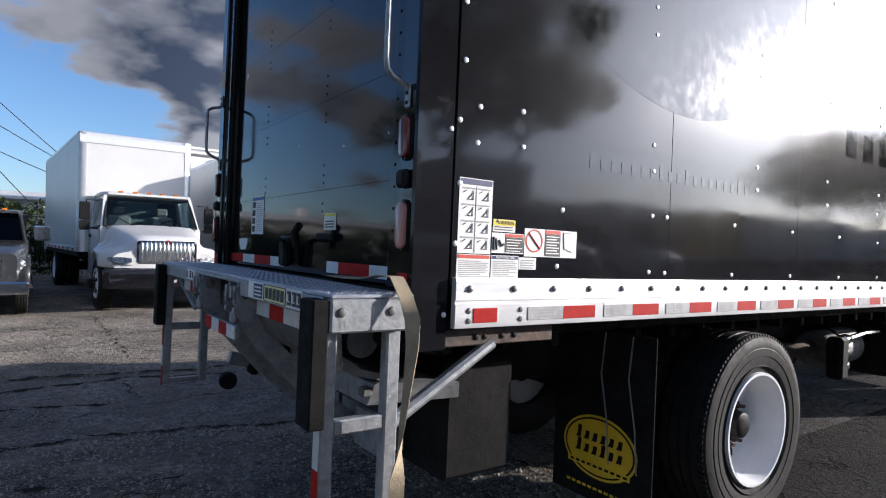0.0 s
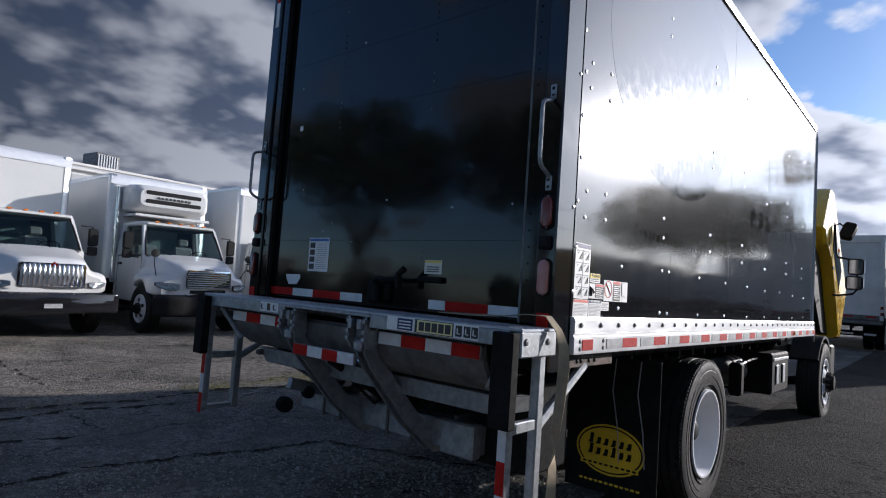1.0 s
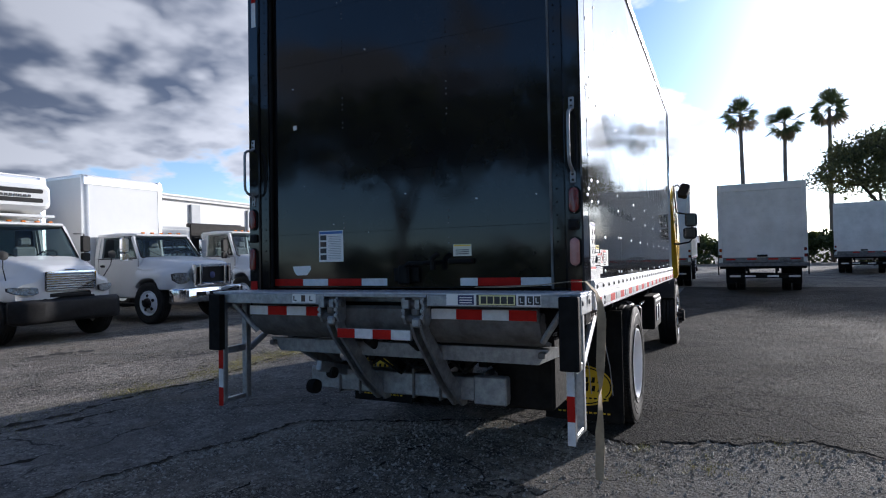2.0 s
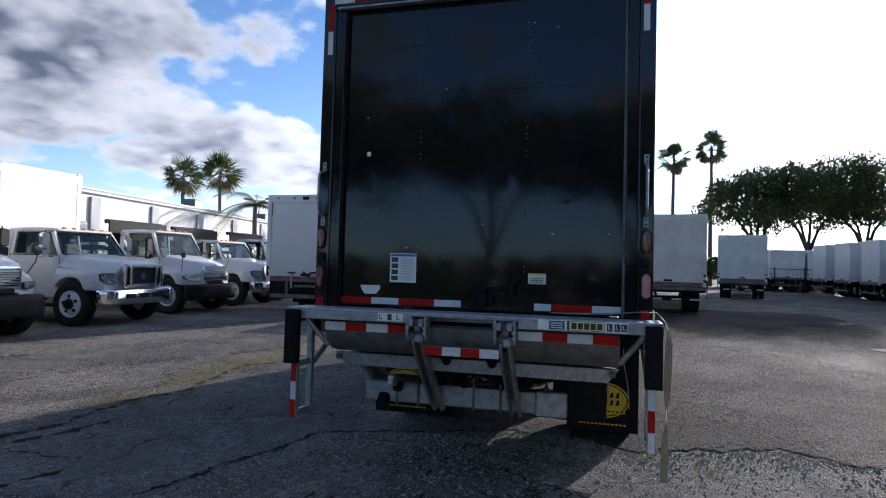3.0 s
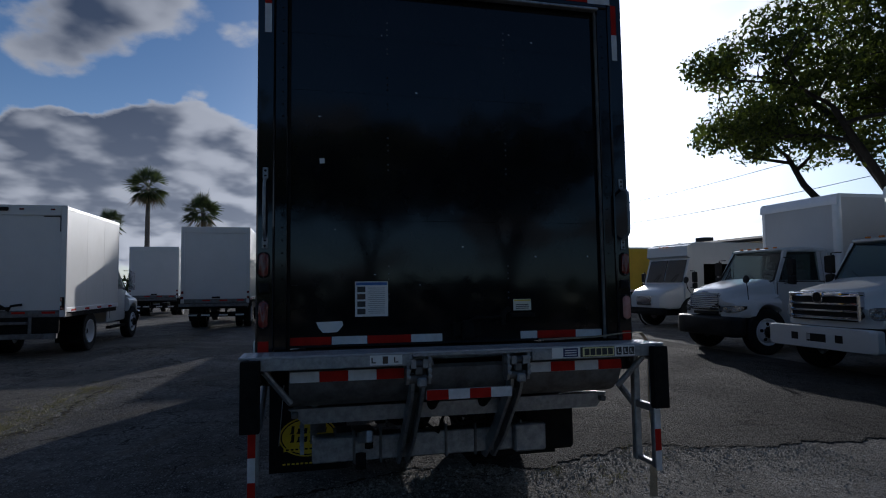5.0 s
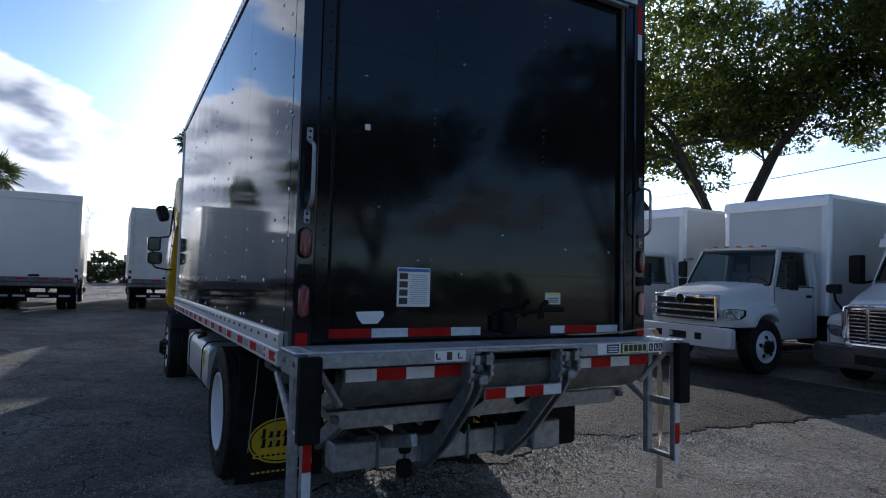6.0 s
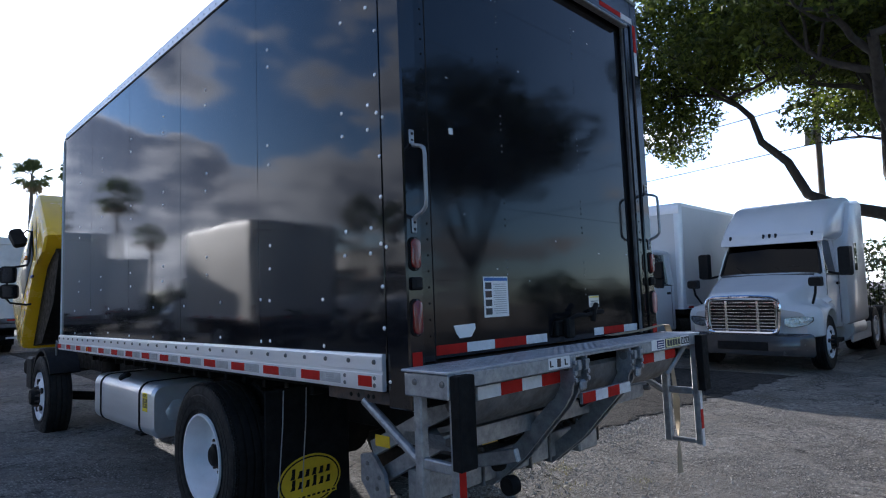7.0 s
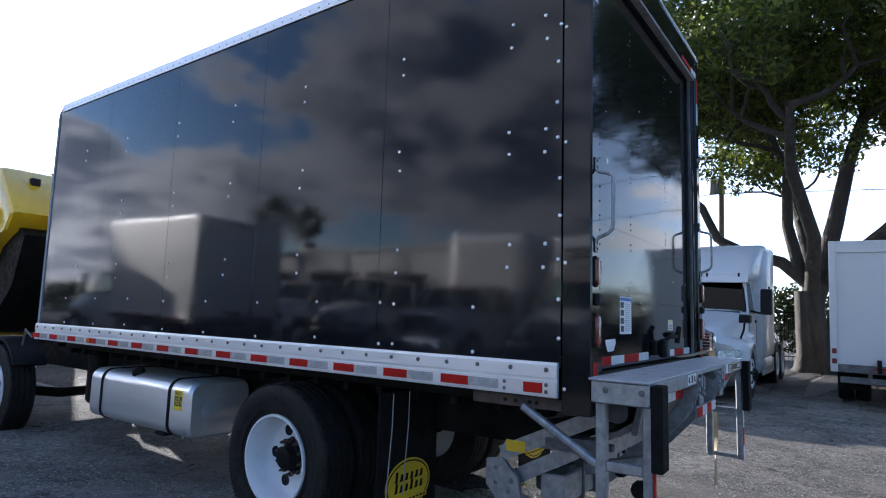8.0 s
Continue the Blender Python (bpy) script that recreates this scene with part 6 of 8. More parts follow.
    part("screen_seal", Shape().tube([(xw + 0.012, -tw * 0.92, roof - 0.055), (xw + 0.06, 0, roof - 0.045), (xw + 0.012, tw * 0.92, roof - 0.055)], 0.02, 6), BLACK_PLASTIC, c)
    for y in (-0.35, 0.4):
        part("wiper", Shape().tube([(x0 + 0.05, y, belt + 0.01), (x0 - 0.06, y - 0.28, belt + 0.16)], 0.009, 5), BLACK_PLASTIC, c)
    part("back_wall", Shape().box(x1, x1 + 0.03, -hw * 0.93, -0.45, belt - 0.02, roof - 0.05), paint, c)
    part("back_wall", Shape().box(x1, x1 + 0.03, 0.45, hw * 0.93, belt - 0.02, roof - 0.05), paint, c)
    part("back_window", Shape().box(x1 + 0.008, x1 + 0.014, -0.45, 0.45, belt - 0.02, roof - 0.07), gl, c)
    part("cabin_floor", Shape().box(x1 + 0.05, x0 - 0.05, -hw + 0.03, hw - 0.03, belt + 0.001, belt + 0.012), DARK_INSIDE, c)
    part("headlining", Shape().box(x1 + 0.05, xw - 0.06, -tw + 0.05, tw - 0.05, roof - 0.115, roof - 0.102), DARK_INSIDE, c)
    for s in (1, -1):
        part("back_lining", Shape().box(x1 + 0.031, x1 + 0.045, *sorted((s * 0.45, s * hw * 0.88)), belt, roof - 0.12), DARK_INSIDE, c)
    seats(c, (x0 + x1) / 2 - 0.12, belt - 0.45)
    for k in range(5):
        part("roof_marker", Shape().box(xw - 0.02, xw + 0.05, -0.56 + k * 0.28 - 0.045, -0.56 + k * 0.28 + 0.045, roof + 0.005, roof + 0.042, 0.012), AMBER, c)
    return c


def mirrors(v, x, hw, z, mat=None):
    for s in (1, -1):
        a = part("mirror_arm", Shape().tube([(x, s * hw, z + 0.30), (x + 0.02, s * (hw + 0.22), z + 0.30), (x + 0.02, s * (hw + 0.24), z - 0.28), (x, s * hw, z - 0.30)], 0.014, 7), BLACK_PLASTIC, v)
        part("mirror_head", Shape().loft([rr(0.085, z - 0.10, z + 0.24, 0.03, x + 0.08, 3, s * (hw + 0.25)), rr(0.10, z - 0.12, z + 0.26, 0.035, x, 3, s * (hw + 0.25))]), mat or BLACK_PLASTIC, a)
        part("mirror_head", Shape().loft([rr(0.085, z - 0.32, z - 0.14, 0.03, x + 0.07, 3, s * (hw + 0.25)), rr(0.095, z - 0.33, z - 0.13, 0.03, x, 3, s * (hw + 0.25))]), mat or BLACK_PLASTIC, a)
        part("mirror_glass", Shape().box(x - 0.008, x - 0.001, s * (hw + 0.25) - 0.08, s * (hw + 0.25) + 0.08, z - 0.09, z + 0.23, 0.002), CHROME, a)


def fenders(v, xa, hw, top, paint, front=0.0, inner=0.66, low=0.72):
    """Wheel-arch fenders round the front axle xa."""
    for s in (1, -1):
        arc = [(xa + 0.60 * math.cos(a), 0.515 + 0.60 * math.sin(a)) for a in np.linspace(radians(172), radians(14), 15)]
        outer = [(front - 0.02, low), (front, low + 0.18), (front - 0.12, top - 0.12), (xa + 0.30, top), (xa - 0.35, top - 0.02), (xa - 0.75, top - 0.10), (xa - 0.78, 0.62)]
        ring = lambda y, k: [(xa + (x - xa) * k, y, z if z < top - 0.3 else z - (1 - k) * 0.9) for x, z in arc + outer]
        part("fender", Shape().loft([ring(s * inner, 1.0), ring(s * (hw - 0.10), 1.0), ring(s * (hw - 0.03), 0.985), ring(s * hw, 0.95)]), paint, v, "rounded front fender", angle=50)


def sweep(y):
    """How far a rounded nose lies back from its middle, at y off the centre line."""
    return 0.30 * min(1.0, max(0.0, (abs(y) - 0.45) / 0.65)) ** 1.7


def front_clip(v, paint, hood, hf, zf, xa, low, cab_hw, label, R=0.60):
    """Hood and both fenders as one smooth shell; hood holds nose-to-cowl rows of x, half width and top."""
    hx, hh, ht = (np.array([h[k] for h in hood][::-1]) for k in range(3))
    xn, xc = hood[0][0], hood[-1][0]
    rings = []
    for x in np.concatenate([xn - np.array([0, 0.012, 0.035, 0.07]), np.linspace(xn - 0.11, xc, 34)]):
        u = xn - x
        nose = max(0.0, 1 - u / 0.12) ** 2
        w = float(np.interp(x, hx, hh)) - 0.05 * nose
        top = float(np.interp(x, hx, ht)) - 0.07 * nose
        f = hf - 0.20 * max(0.0, 1 - u / 0.42) ** 2
        back = min(1.0, max(0.0, (xa - 0.25 - x) / 0.55))
        f += (cab_hw + 0.01 - f) * back * back
        z = zf - 0.09 * max(0.0, 1 - u / 0.40) ** 2 + 0.10 * back
        dx = abs(x - xa)
        b = 0.515 + math.sqrt(R * R - dx * dx) if dx < R else (low if x > xa else 0.66)
        b = max(b, low if x > xa else 0.66)
        z = max(z, b + 0.12)
        w = min(w, f - 0.10)
        h = min(0.14, (z - b) * 0.5)
        half = [(0.45, b), (f - 0.05, b), (f, b + 0.03), (f + 0.006, z - h), (f - 0.012, z - h * 0.55), (f - 0.045, z - h * 0.2), (f - 0.10, z + 0.01), (w + 0.11, z + 0.055),
                (w + 0.045, z + 0.10), (w + 0.008, z + 0.155), (w - 0.02, max(z + 0.17, top - 0.12)), (w - 0.055, top - 0.06), (w - 0.12, top - 0.022), (w * 0.55, top - 0.004), (w * 0.2, top + 0.008)]
        swept = [(x - sweep(y) * max(0.0, 1 - u / 0.75), y, q) for y, q in half]
        rings.append(swept + [(a, -y, q) for a, y, q in swept[::-1]])
    return part("hood", Shape().loft(rings), paint, v, label, angle=42)


def grille(v, x, hw, z0, z1, bars, kind):
    if kind == "vertical":
        g = part("grille_frame", Shape().loft([rr(hw, z0, z1, 0.06, x - 0.05), rr(hw, z0, z1, 0.06, x + 0.02), rr(hw - 0.04, z0 + 0.04, z1 - 0.04, 0.04, x + 0.025), rr(hw - 0.045, z0 + 0.045, z1 - 0.045, 0.04, x - 0.02)]), CHROME, v, "bright chrome grille")
        for k in range(bars):
            y = -hw + 0.09 + (2 * hw - 0.18) * k / (bars - 1)
            bow = 0.03 * (1 - (y / hw) ** 2)
            part("grille_bar", Shape().tube([(x + bow, y, z0 + 0.03), (x + 0.03 + bow, y, z0 + 0.10), (x + 0.035 + bow, y, z1 - 0.10), (x + bow, y, z1 - 0.03)], 0.021, 8), CHROME, g)
        part("grille_dark", Shape().box(x - 0.035, x - 0.021, -hw + 0.04, hw - 0.04, z0 + 0.04, z1 - 0.04), BLACK_PLASTIC, g)
    else:
        mt = CHROME
        g = part("grille_frame", Shape().loft([rr(hw, z0, z1, 0.05, x - 0.04), rr(hw, z0, z1, 0.05, x + 0.02), rr(hw - 0.035, z0 + 0.03, z1 - 0.03, 0.035, x + 0.022), rr(hw - 0.04, z0 + 0.035, z1 - 0.035, 0.035, x - 0.025)]), mt, v, "chrome-edged grille")
        part("grille_dark", Shape().box(x - 0.035, x - 0.02, -hw + 0.03, hw - 0.03, z0 + 0.03, z1 - 0.03), BLACK_PLASTIC, g)
        for k in range(bars):
            z = z0 + 0.06 + (z1 - z0 - 0.12) * k / max(1, bars - 1)
            part("grille_bar", Shape().box(x - 0.02, x + 0.03, -hw + 0.03, hw - 0.03, z - (0.012 if kind == "fine" else 0.022), z + (0.012 if kind == "fine" else 0.022), 0.006), mt, g)
    return g


def bar_across(xn, hw, z0, z1, out):
    """A rounded bar that follows the sweep of the nose from side to side."""
    rings = []
    for y in np.linspace(-hw, hw, 11):
        x, c = xn - sweep(abs(y)), 0.3 * (z1 - z0)
        rings.append([(x - 0.06, y, z0), (x + out * 0.6, y, z0), (x + out, y, z0 + c), (x + out, y, z1 - c), (x + out * 0.5, y, z1), (x - 0.06, y, z1)])
    return Shape().loft(rings)


def swept_grille(v, xn, hw, z0, z1):
    """Heavy chrome bars across a dark opening, closed by chrome ends."""
    g = part("grille_dark", bar_across(xn, hw, z0, z1, 0.012), BLACK_PLASTIC, v, "dark grille opening")
    part("grille_cap", bar_across(xn, hw + 0.02, z1 - 0.035, z1 + 0.045, 0.075), CHROME, g, "bright chrome grille cap")
    for k in range(3):
        z = z0 + 0.06 + (z1 - z0 - 0.10) * k / 3
        part("grille_bar", bar_across(xn, hw - 0.01, z - 0.032, z + 0.032, 0.07), CHROME, g, "heavy chrome bar")
    for s in (1, -1):
        x = xn - sweep(hw)
        part("grille_end", Shape().box(x - 0.06, x + 0.065, *sorted((s * (hw - 0.03), s * (hw + 0.035))), z0, z1, 0.02), CHROME, g)
    return g


def headlamps(v, xn, y0, y1, z0, z1, rise_out=0.03):
    """Lamps let into a swept nose: dark housing and bright bowl lens."""
    ys = np.linspace(y0, y1, 6)
    round_ = [0.35, 0.05, 0.0, 0.0, 0.08, 0.4]
    for s in (1, -1):
        def ring(lift, cut_):
            lo, hi = [], []
            for y, q in zip(ys, round_):
                u = rise_out * (y - y0) / (y1 - y0)
                lo.append((xn - sweep(y) + lift, s * y, z0 + cut_ + u + q * (z1 - z0) * 0.9))
                hi.append((xn - sweep(y) + lift - 0.012, s * y, z1 - cut_ + 0.4 * u - q * (z1 - z0) * 0.25))
            return lo + hi[::-1]
        b = part("headlamp", Shape().loft([ring(-0.06, 0), ring(0.012, 0)]), BLACK_PLASTIC, v, "clear headlamp")
        part("lens", Shape().loft([ring(0.0, 0.007), ring(0.020, 0.007)]), LAMP_GLASS, b)


def conventional(style, label, m, body="box", box_len=7.0, box_top=3.75, paint=None, box_mat=None, reefer=False, group="parked trucks", W=2.44, rear_kind="lift"):
    paint = paint or WHITE_PAINT
    v = thing("parked_truck", label, "truck", m, group)
    xa = -1.05
    if style == "international":
        front_clip(v, paint, [(-0.10, 0.60, 1.42), (-0.30, 0.68, 1.50), (-0.8, 0.80, 1.59), (-1.44, 0.92, 1.72)], 1.15, 1.22, xa, 0.86, 1.0, "sloping white hood with round fenders")
        grille(v, -0.12, 0.56, 0.94, 1.40, 13, "vertical")
        headlamps(v, -0.10, 0.64, 1.02, 0.93, 1.06)
        part("badge", Shape().prism([(0, 1.31), (0.06, 1.37), (0, 1.43), (-0.06, 1.37)], 0, -0.09, -0.075), RED_LENS, v)
        part("bumper", Shape().loft([rr(1.10, 0.47, 0.84, 0.05, -0.12), rr(1.16, 0.47, 0.86, 0.06, 0.0), rr(1.05, 0.50, 0.84, 0.05, 0.05)]), BLACK_PAINT, v, "black steel bumper")
        part("plate", Shape().box(0.055, 0.06, -0.15, 0.15, 0.58, 0.66), GREY_TAPE, v)
        cabx, hw, roof, belt = -1.42, 1.0, 2.42, 1.68
    elif style == "m2":
        front_clip(v, paint, [(-0.26, 0.58, 1.43), (-0.44, 0.70, 1.51), (-0.85, 0.83, 1.61), (-1.44, 0.94, 1.72)], 1.14, 1.24, xa, 0.84, 0.98, "rounded white hood with round fenders")
        grille(v, -0.26, 0.52, 1.00, 1.40, 7, "fine")
        part("lower_slot", Shape().box(-0.32, -0.255, -0.42, 0.42, 0.89, 0.97, 0.01), BLACK_PLASTIC, v)
        headlamps(v, -0.26, 0.62, 1.04, 0.93, 1.10, 0.05)
        part("bumper", Shape().loft([rr(1.08, 0.42, 0.84, 0.06, -0.50), rr(1.12, 0.40, 0.86, 0.10, -0.36), rr(1.02, 0.40, 0.86, 0.10, -0.22), rr(0.86, 0.43, 0.83, 0.10, -0.15), rr(0.60, 0.46, 0.81, 0.08, -0.12)]), BLACK_PLASTIC, v, "black plastic bumper")
        part("badge", Shape().box(-0.30, -0.27, -0.10, 0.10, 1.415, 1.44, 0.006), CHROME, v)
        cabx, hw, roof, belt = -1.42, 0.98, 2.45, 1.68
    elif style == "ford":
        front_clip(v, paint, [(-0.10, 0.66, 1.47), (-0.30, 0.80, 1.54), (-0.9, 0.90, 1.61), (-1.52, 0.94, 1.68)], 1.13, 1.30, xa, 0.84, 0.99, "broad white hood with flared fenders")
        g = grille(v, -0.06, 0.60, 0.90, 1.46, 2, "bar")
        for y in (-0.40, 0.40):
            part("grille_post", Shape().box(-0.09, 0.01, y - 0.045, y + 0.045, 0.92, 1.44, 0.018), CHROME, g)
        for y in (-0.565, 0.565):
            part("grille_post", Shape().box(-0.09, 0.0, y - 0.04, y + 0.04, 0.90, 1.46, 0.018), CHROME, g)
        part("badge", Shape().lathe([(0.0, 0.012), (0.07, 0.01), (0.085, 0.0)], (-0.05, 0, 1.17), (1, 0, 0), 20), NAVY_INK, v)
        headlamps(v, -0.10, 0.66, 0.99, 0.98, 1.25, 0.0)
        part("bumper", Shape().loft([rr(1.10, 0.50, 0.86, 0.05, -0.34), rr(1.12, 0.50, 0.88, 0.06, -0.22), rr(1.06, 0.50, 0.88, 0.06, -0.10), rr(0.94, 0.52, 0.86, 0.05, -0.03), rr(0.80, 0.54, 0.85, 0.05, 0.0)]), CHROME, v, "chrome steel bumper")
        for y in (-0.42, 0.0, 0.42):
            part("bumper_slot", Shape().box(-0.02, 0.008, y - 0.15, y + 0.15, 0.66, 0.76, 0.004), BLACK_PLASTIC, v)
        cabx, hw, roof, belt = -1.50, 0.99, 2.28, 1.66
    else:
        front_clip(v, paint, [(-0.10, 0.68, 1.48), (-0.30, 0.78, 1.54), (-0.8, 0.88, 1.62), (-1.42, 0.96, 1.74)], 1.15, 1.24, xa, 0.88, 1.02, "broad white hood with round fenders")
        swept_grille(v, -0.08, 0.70, 0.98, 1.44)
        bd = part("badge", Shape().lathe([(0.11, -0.02), (0.115, 0.012), (0.088, 0.018), (0.086, -0.02)], (0.005, 0, 1.39), (1, 0, 0), 24, close=True), CHROME, v)
        part("badge_face", Shape().lathe([(0.0, 0.008), (0.087, 0.006), (0.087, -0.02)], (0.005, 0, 1.39), (1, 0, 0), 20), BLACK_PLASTIC, bd)
        headlamps(v, -0.10, 0.80, 1.09, 1.0, 1.22)
        part("bumper", Shape().loft([rr(1.08, 0.48, 0.86, 0.05, -0.16), rr(1.12, 0.48, 0.88, 0.07, 0.02), rr(1.03, 0.50, 0.86, 0.05, 0.08)]), paint, v, "white steel bumper with dark openings")
        for y in (-0.46, 0.46):
            part("bumper_slot", Shape().box(0.06, 0.086, y - 0.075, y + 0.075, 0.62, 0.75, 0.004), BLACK_PLASTIC, v)
        part("bumper_slot", Shape().box(0.06, 0.086, -0.20, 0.20, 0.61, 0.75, 0.004), BLACK_PLASTIC, v)
        part("plate", Shape().box(0.086, 0.092, -0.20, -0.12, 0.64, 0.74), GREY_TAPE, v)
        cabx, hw, roof, belt = -1.40, 1.02, 2.48, 1.70
    cb = cabx - (1.55 if style != "ford" else 1.75)
    day_cab(v, cabx, cb, 0.62, belt, roof, hw, paint, dark=False)
    mirrors(v, cabx - 0.25, hw, belt + 0.24, CHROME if style == "ford" else None)
    if style == "m2":
        for s in (1, -1):
            part("hood_mirror", Shape().tube([(-0.67, s * 0.98, 1.25), (-0.57, s * 1.08, 1.50), (-0.54, s * 1.09, 1.66)], 0.010, 6), BLACK_PLASTIC, v)
            part("hood_mirror_head", Shape().lathe([(0.0, -0.04), (0.08, -0.02), (0.09, 0.02), (0.0, 0.03)], (-0.54, s * 1.09, 1.72), (1, 0, 0.2), 14), BLACK_PLASTIC, v)
    xf = cb - 0.12
    L = -xf + box_len
    chassis_of(v, L, xa, [-(L - 2.1)])
    # plain black block added to stand in for the shade under the hood
    part("underhood_shade_block", Shape().box(-1.9, -0.25, -0.55, 0.55, 0.55, 0.9, 0.05), BLACK_STEEL, v)
    if body == "box":
        cargo_box(v, xf, box_len, 1.10, box_top, W, box_mat)
        lift_under(v, xf - box_len, 1.10, W) if rear_kind == "lift" else under_bumper(v, xf - box_len, 1.10, W)
        if rear_kind != "lift":
            rear_fittings(v, xf - box_len, 1.10, box_top, W / 2)
    elif body == "flat":
        part("deck", Shape().box(xf - box_len, xf, -1.22, 1.22, 1.10, 1.24, 0.01), BLACK_STEEL, v, "black steel flatbed")
        part("headboard", Shape().box(xf - 0.06, xf, -1.20, 1.20, 1.24, 2.72, 0.01), BLACK_STEEL, v, "black steel headboard")
        for s in (1, -1):
            for x in np.arange(xf - box_len + 0.3, xf - 0.2, 0.75):
                part("stake", Shape().box(x, x + 0.06, *sorted((s * 1.15, s * 1.21)), 1.24, 2.25, 0.006), BLACK_STEEL, v)
            for z in (1.5, 1.85, 2.15):
                part("slat", Shape().box(xf - box_len, xf - 0.1, *sorted((s * 1.212, s * 1.232)), z, z + 0.12, 0.004), BLACK_STEEL, v)
        part("tarp_roller", Shape().tube([(xf - 0.2, -1.15, 2.70), (xf - 0.2, 1.15, 2.70)], 0.07, 10), BLACK_PLASTIC, v)
    if reefer:
        u = part("reefer_unit", Shape().loft([rr(0.92, 2.72, 3.36, 0.12, xf + 0.06), rr(0.95, 2.70, 3.38, 0.14, xf + 0.30), rr(0.90, 2.78, 3.36, 0.16, xf + 0.72), rr(0.80, 2.86, 3.26, 0.14, xf + 0.84)]), WHITE_PAINT, v, "white refrigeration unit with dark vents")
        for z in (2.93, 3.14):
            part("vent_slot", Shape().loft([rr(0.68, z, z + 0.10, 0.04, xf + 0.835), rr(0.66, z + 0.01, z + 0.09, 0.035, xf + 0.86)]), BLACK_PLASTIC, u)
        for k in range(9):
            part("letter_bar", Shape().box(xf + 0.845, xf + 0.862, -0.42 + k * 0.095, -0.42 + k * 0.095 + 0.06, 3.05, 3.10), INK, u)
        part("unit_shelf", Shape().box(xf + 0.05, xf + 0.88, -0.9, 0.9, 2.60, 2.66, 0.01), WHITE_PAINT, u)
        for s in (1, -1):
            part("exhaust_pipe", Shape().tube([(xf + 0.10, s * 1.02, 1.0), (xf + 0.10, s * 1.02, 3.30)], 0.055, 12), CHROME, v)
    return v


def sleeper_tractor(m):
    v = thing("tractor_truck", "white sleeper tractor with chrome-framed grille and raised roof", "truck", m, "parked trucks")
    P = WHITE_PAINT
    xa = -1.25
    front_clip(v, P, [(-0.05, 0.62, 1.38), (-0.25, 0.76, 1.49), (-0.9, 0.90, 1.65), (-1.78, 1.02, 1.88)], 1.21, 1.20, xa, 0.66, 1.04, "long sloping white hood with round fenders")
    g = grille(v, -0.03, 0.60, 0.74, 1.36, 9, "fine")
    for y in (-0.28, 0.28):
        part("grille_post", Shape().box(-0.03, 0.012, y - 0.025, y + 0.025, 0.76, 1.34, 0.006), CHROME, g)
    loop = [(0.0, -0.50, 0.73), (0.0, -0.60, 0.76), (0.0, -0.635, 0.85), (0.0, -0.65, 1.24), (0.0, -0.62, 1.35), (0.0, -0.50, 1.395), (0.0, 0.0, 1.42), (0.0, 0.50, 1.395), (0.0, 0.62, 1.35), (0.0, 0.65, 1.24), (0.0, 0.635, 0.85), (0.0, 0.60, 0.76), (0.0, 0.50, 0.73), (0.0, -0.50, 0.73)]
    part("grille_frame", Shape().tube(loop, 0.036, 8), CHROME, g, "chrome grille surround")
    part("badge", Shape().box(0.02, 0.045, -0.16, 0.16, 1.385, 1.43, 0.01), CHROME, g)
    headlamps(v, -0.05, 0.70, 1.10, 0.82, 1.02, 0.06)
    part("bumper", Shape().loft([rr(1.10, 0.32, 0.72, 0.06, -0.25), rr(1.18, 0.32, 0.74, 0.08, -0.06), rr(0.98, 0.34, 0.70, 0.06, 0.06)]), GREY_PAINT, v, "dark grey plastic bumper")
    part("bumper_grille", Shape().box(0.055, 0.066, -0.45, 0.45, 0.42, 0.58, 0.004), BLACK_PLASTIC, v)
    c = day_cab(v, -1.75, -3.0, 0.7, 1.84, 2.62, 1.04, P, 0.38, True)
    # raised roof fairing and sleeper
    sl = part("sleeper", Shape().loft([rr(1.16, 0.75, 2.3, 0.08, -2.95), rr(1.20, 0.75, 2.6, 0.08, -3.1), rr(1.22, 0.75, 3.40, 0.12, -3.4), rr(1.22, 0.75, 3.55, 0.14, -4.6), rr(1.2, 0.75, 3.5, 0.12, -4.72)]), P, v, "white sleeper compartment")
    part("roof_fairing", Shape().loft([rr(0.98, 2.56, 2.68, 0.05, -2.05), rr(1.02, 2.56, 2.80, 0.08, -2.15), rr(1.06, 2.56, 3.15, 0.20, -2.55), rr(1.12, 2.56, 3.45, 0.20, -3.15), rr(1.18, 2.56, 3.55, 0.16, -3.7)]), P, v, "raised white roof fairing", angle=60)
    part("visor", Shape().prism([(-1.98, 2.66), (-1.90, 2.50), (-1.92, 2.49), (-2.10, 2.64)], 1, -0.99, 0.99), P, v)
    for y in (-0.8, -0.12, 0.0, 0.12, 0.8):
        part("roof_marker", Shape().box(-2.02, -1.96, y - 0.02, y + 0.02, 2.62, 2.72, 0.008), BLACK_PLASTIC, v)
    for s in (1, -1):
        part("sleeper_window", Shape().box(-3.75, -3.5, *sorted((s * 1.219, s * 1.228)), 1.9, 2.5, 0.003), DARK_WINDOW, v)
        part("side_skirt", Shape().box(-6.0, -3.2, *sorted((s * 1.10, s * 1.16)), 0.35, 0.72, 0.02), P, v)
        part("fuel_tank", Shape().lathe([(0.0, 0), (0.28, 0.01), (0.31, 0.04), (0.31, 1.3), (0.28, 1.33), (0.0, 1.34)], (-4.5, s * 0.88, 0.66), (1, 0, 0), 20), TANK, v)
        part("hood_mirror", Shape().tube([(-0.75, s * 1.02, 1.26), (-0.62, s * 1.10, 1.45), (-0.60, s * 1.12, 1.62)], 0.022, 6), BLACK_PLASTIC, v)
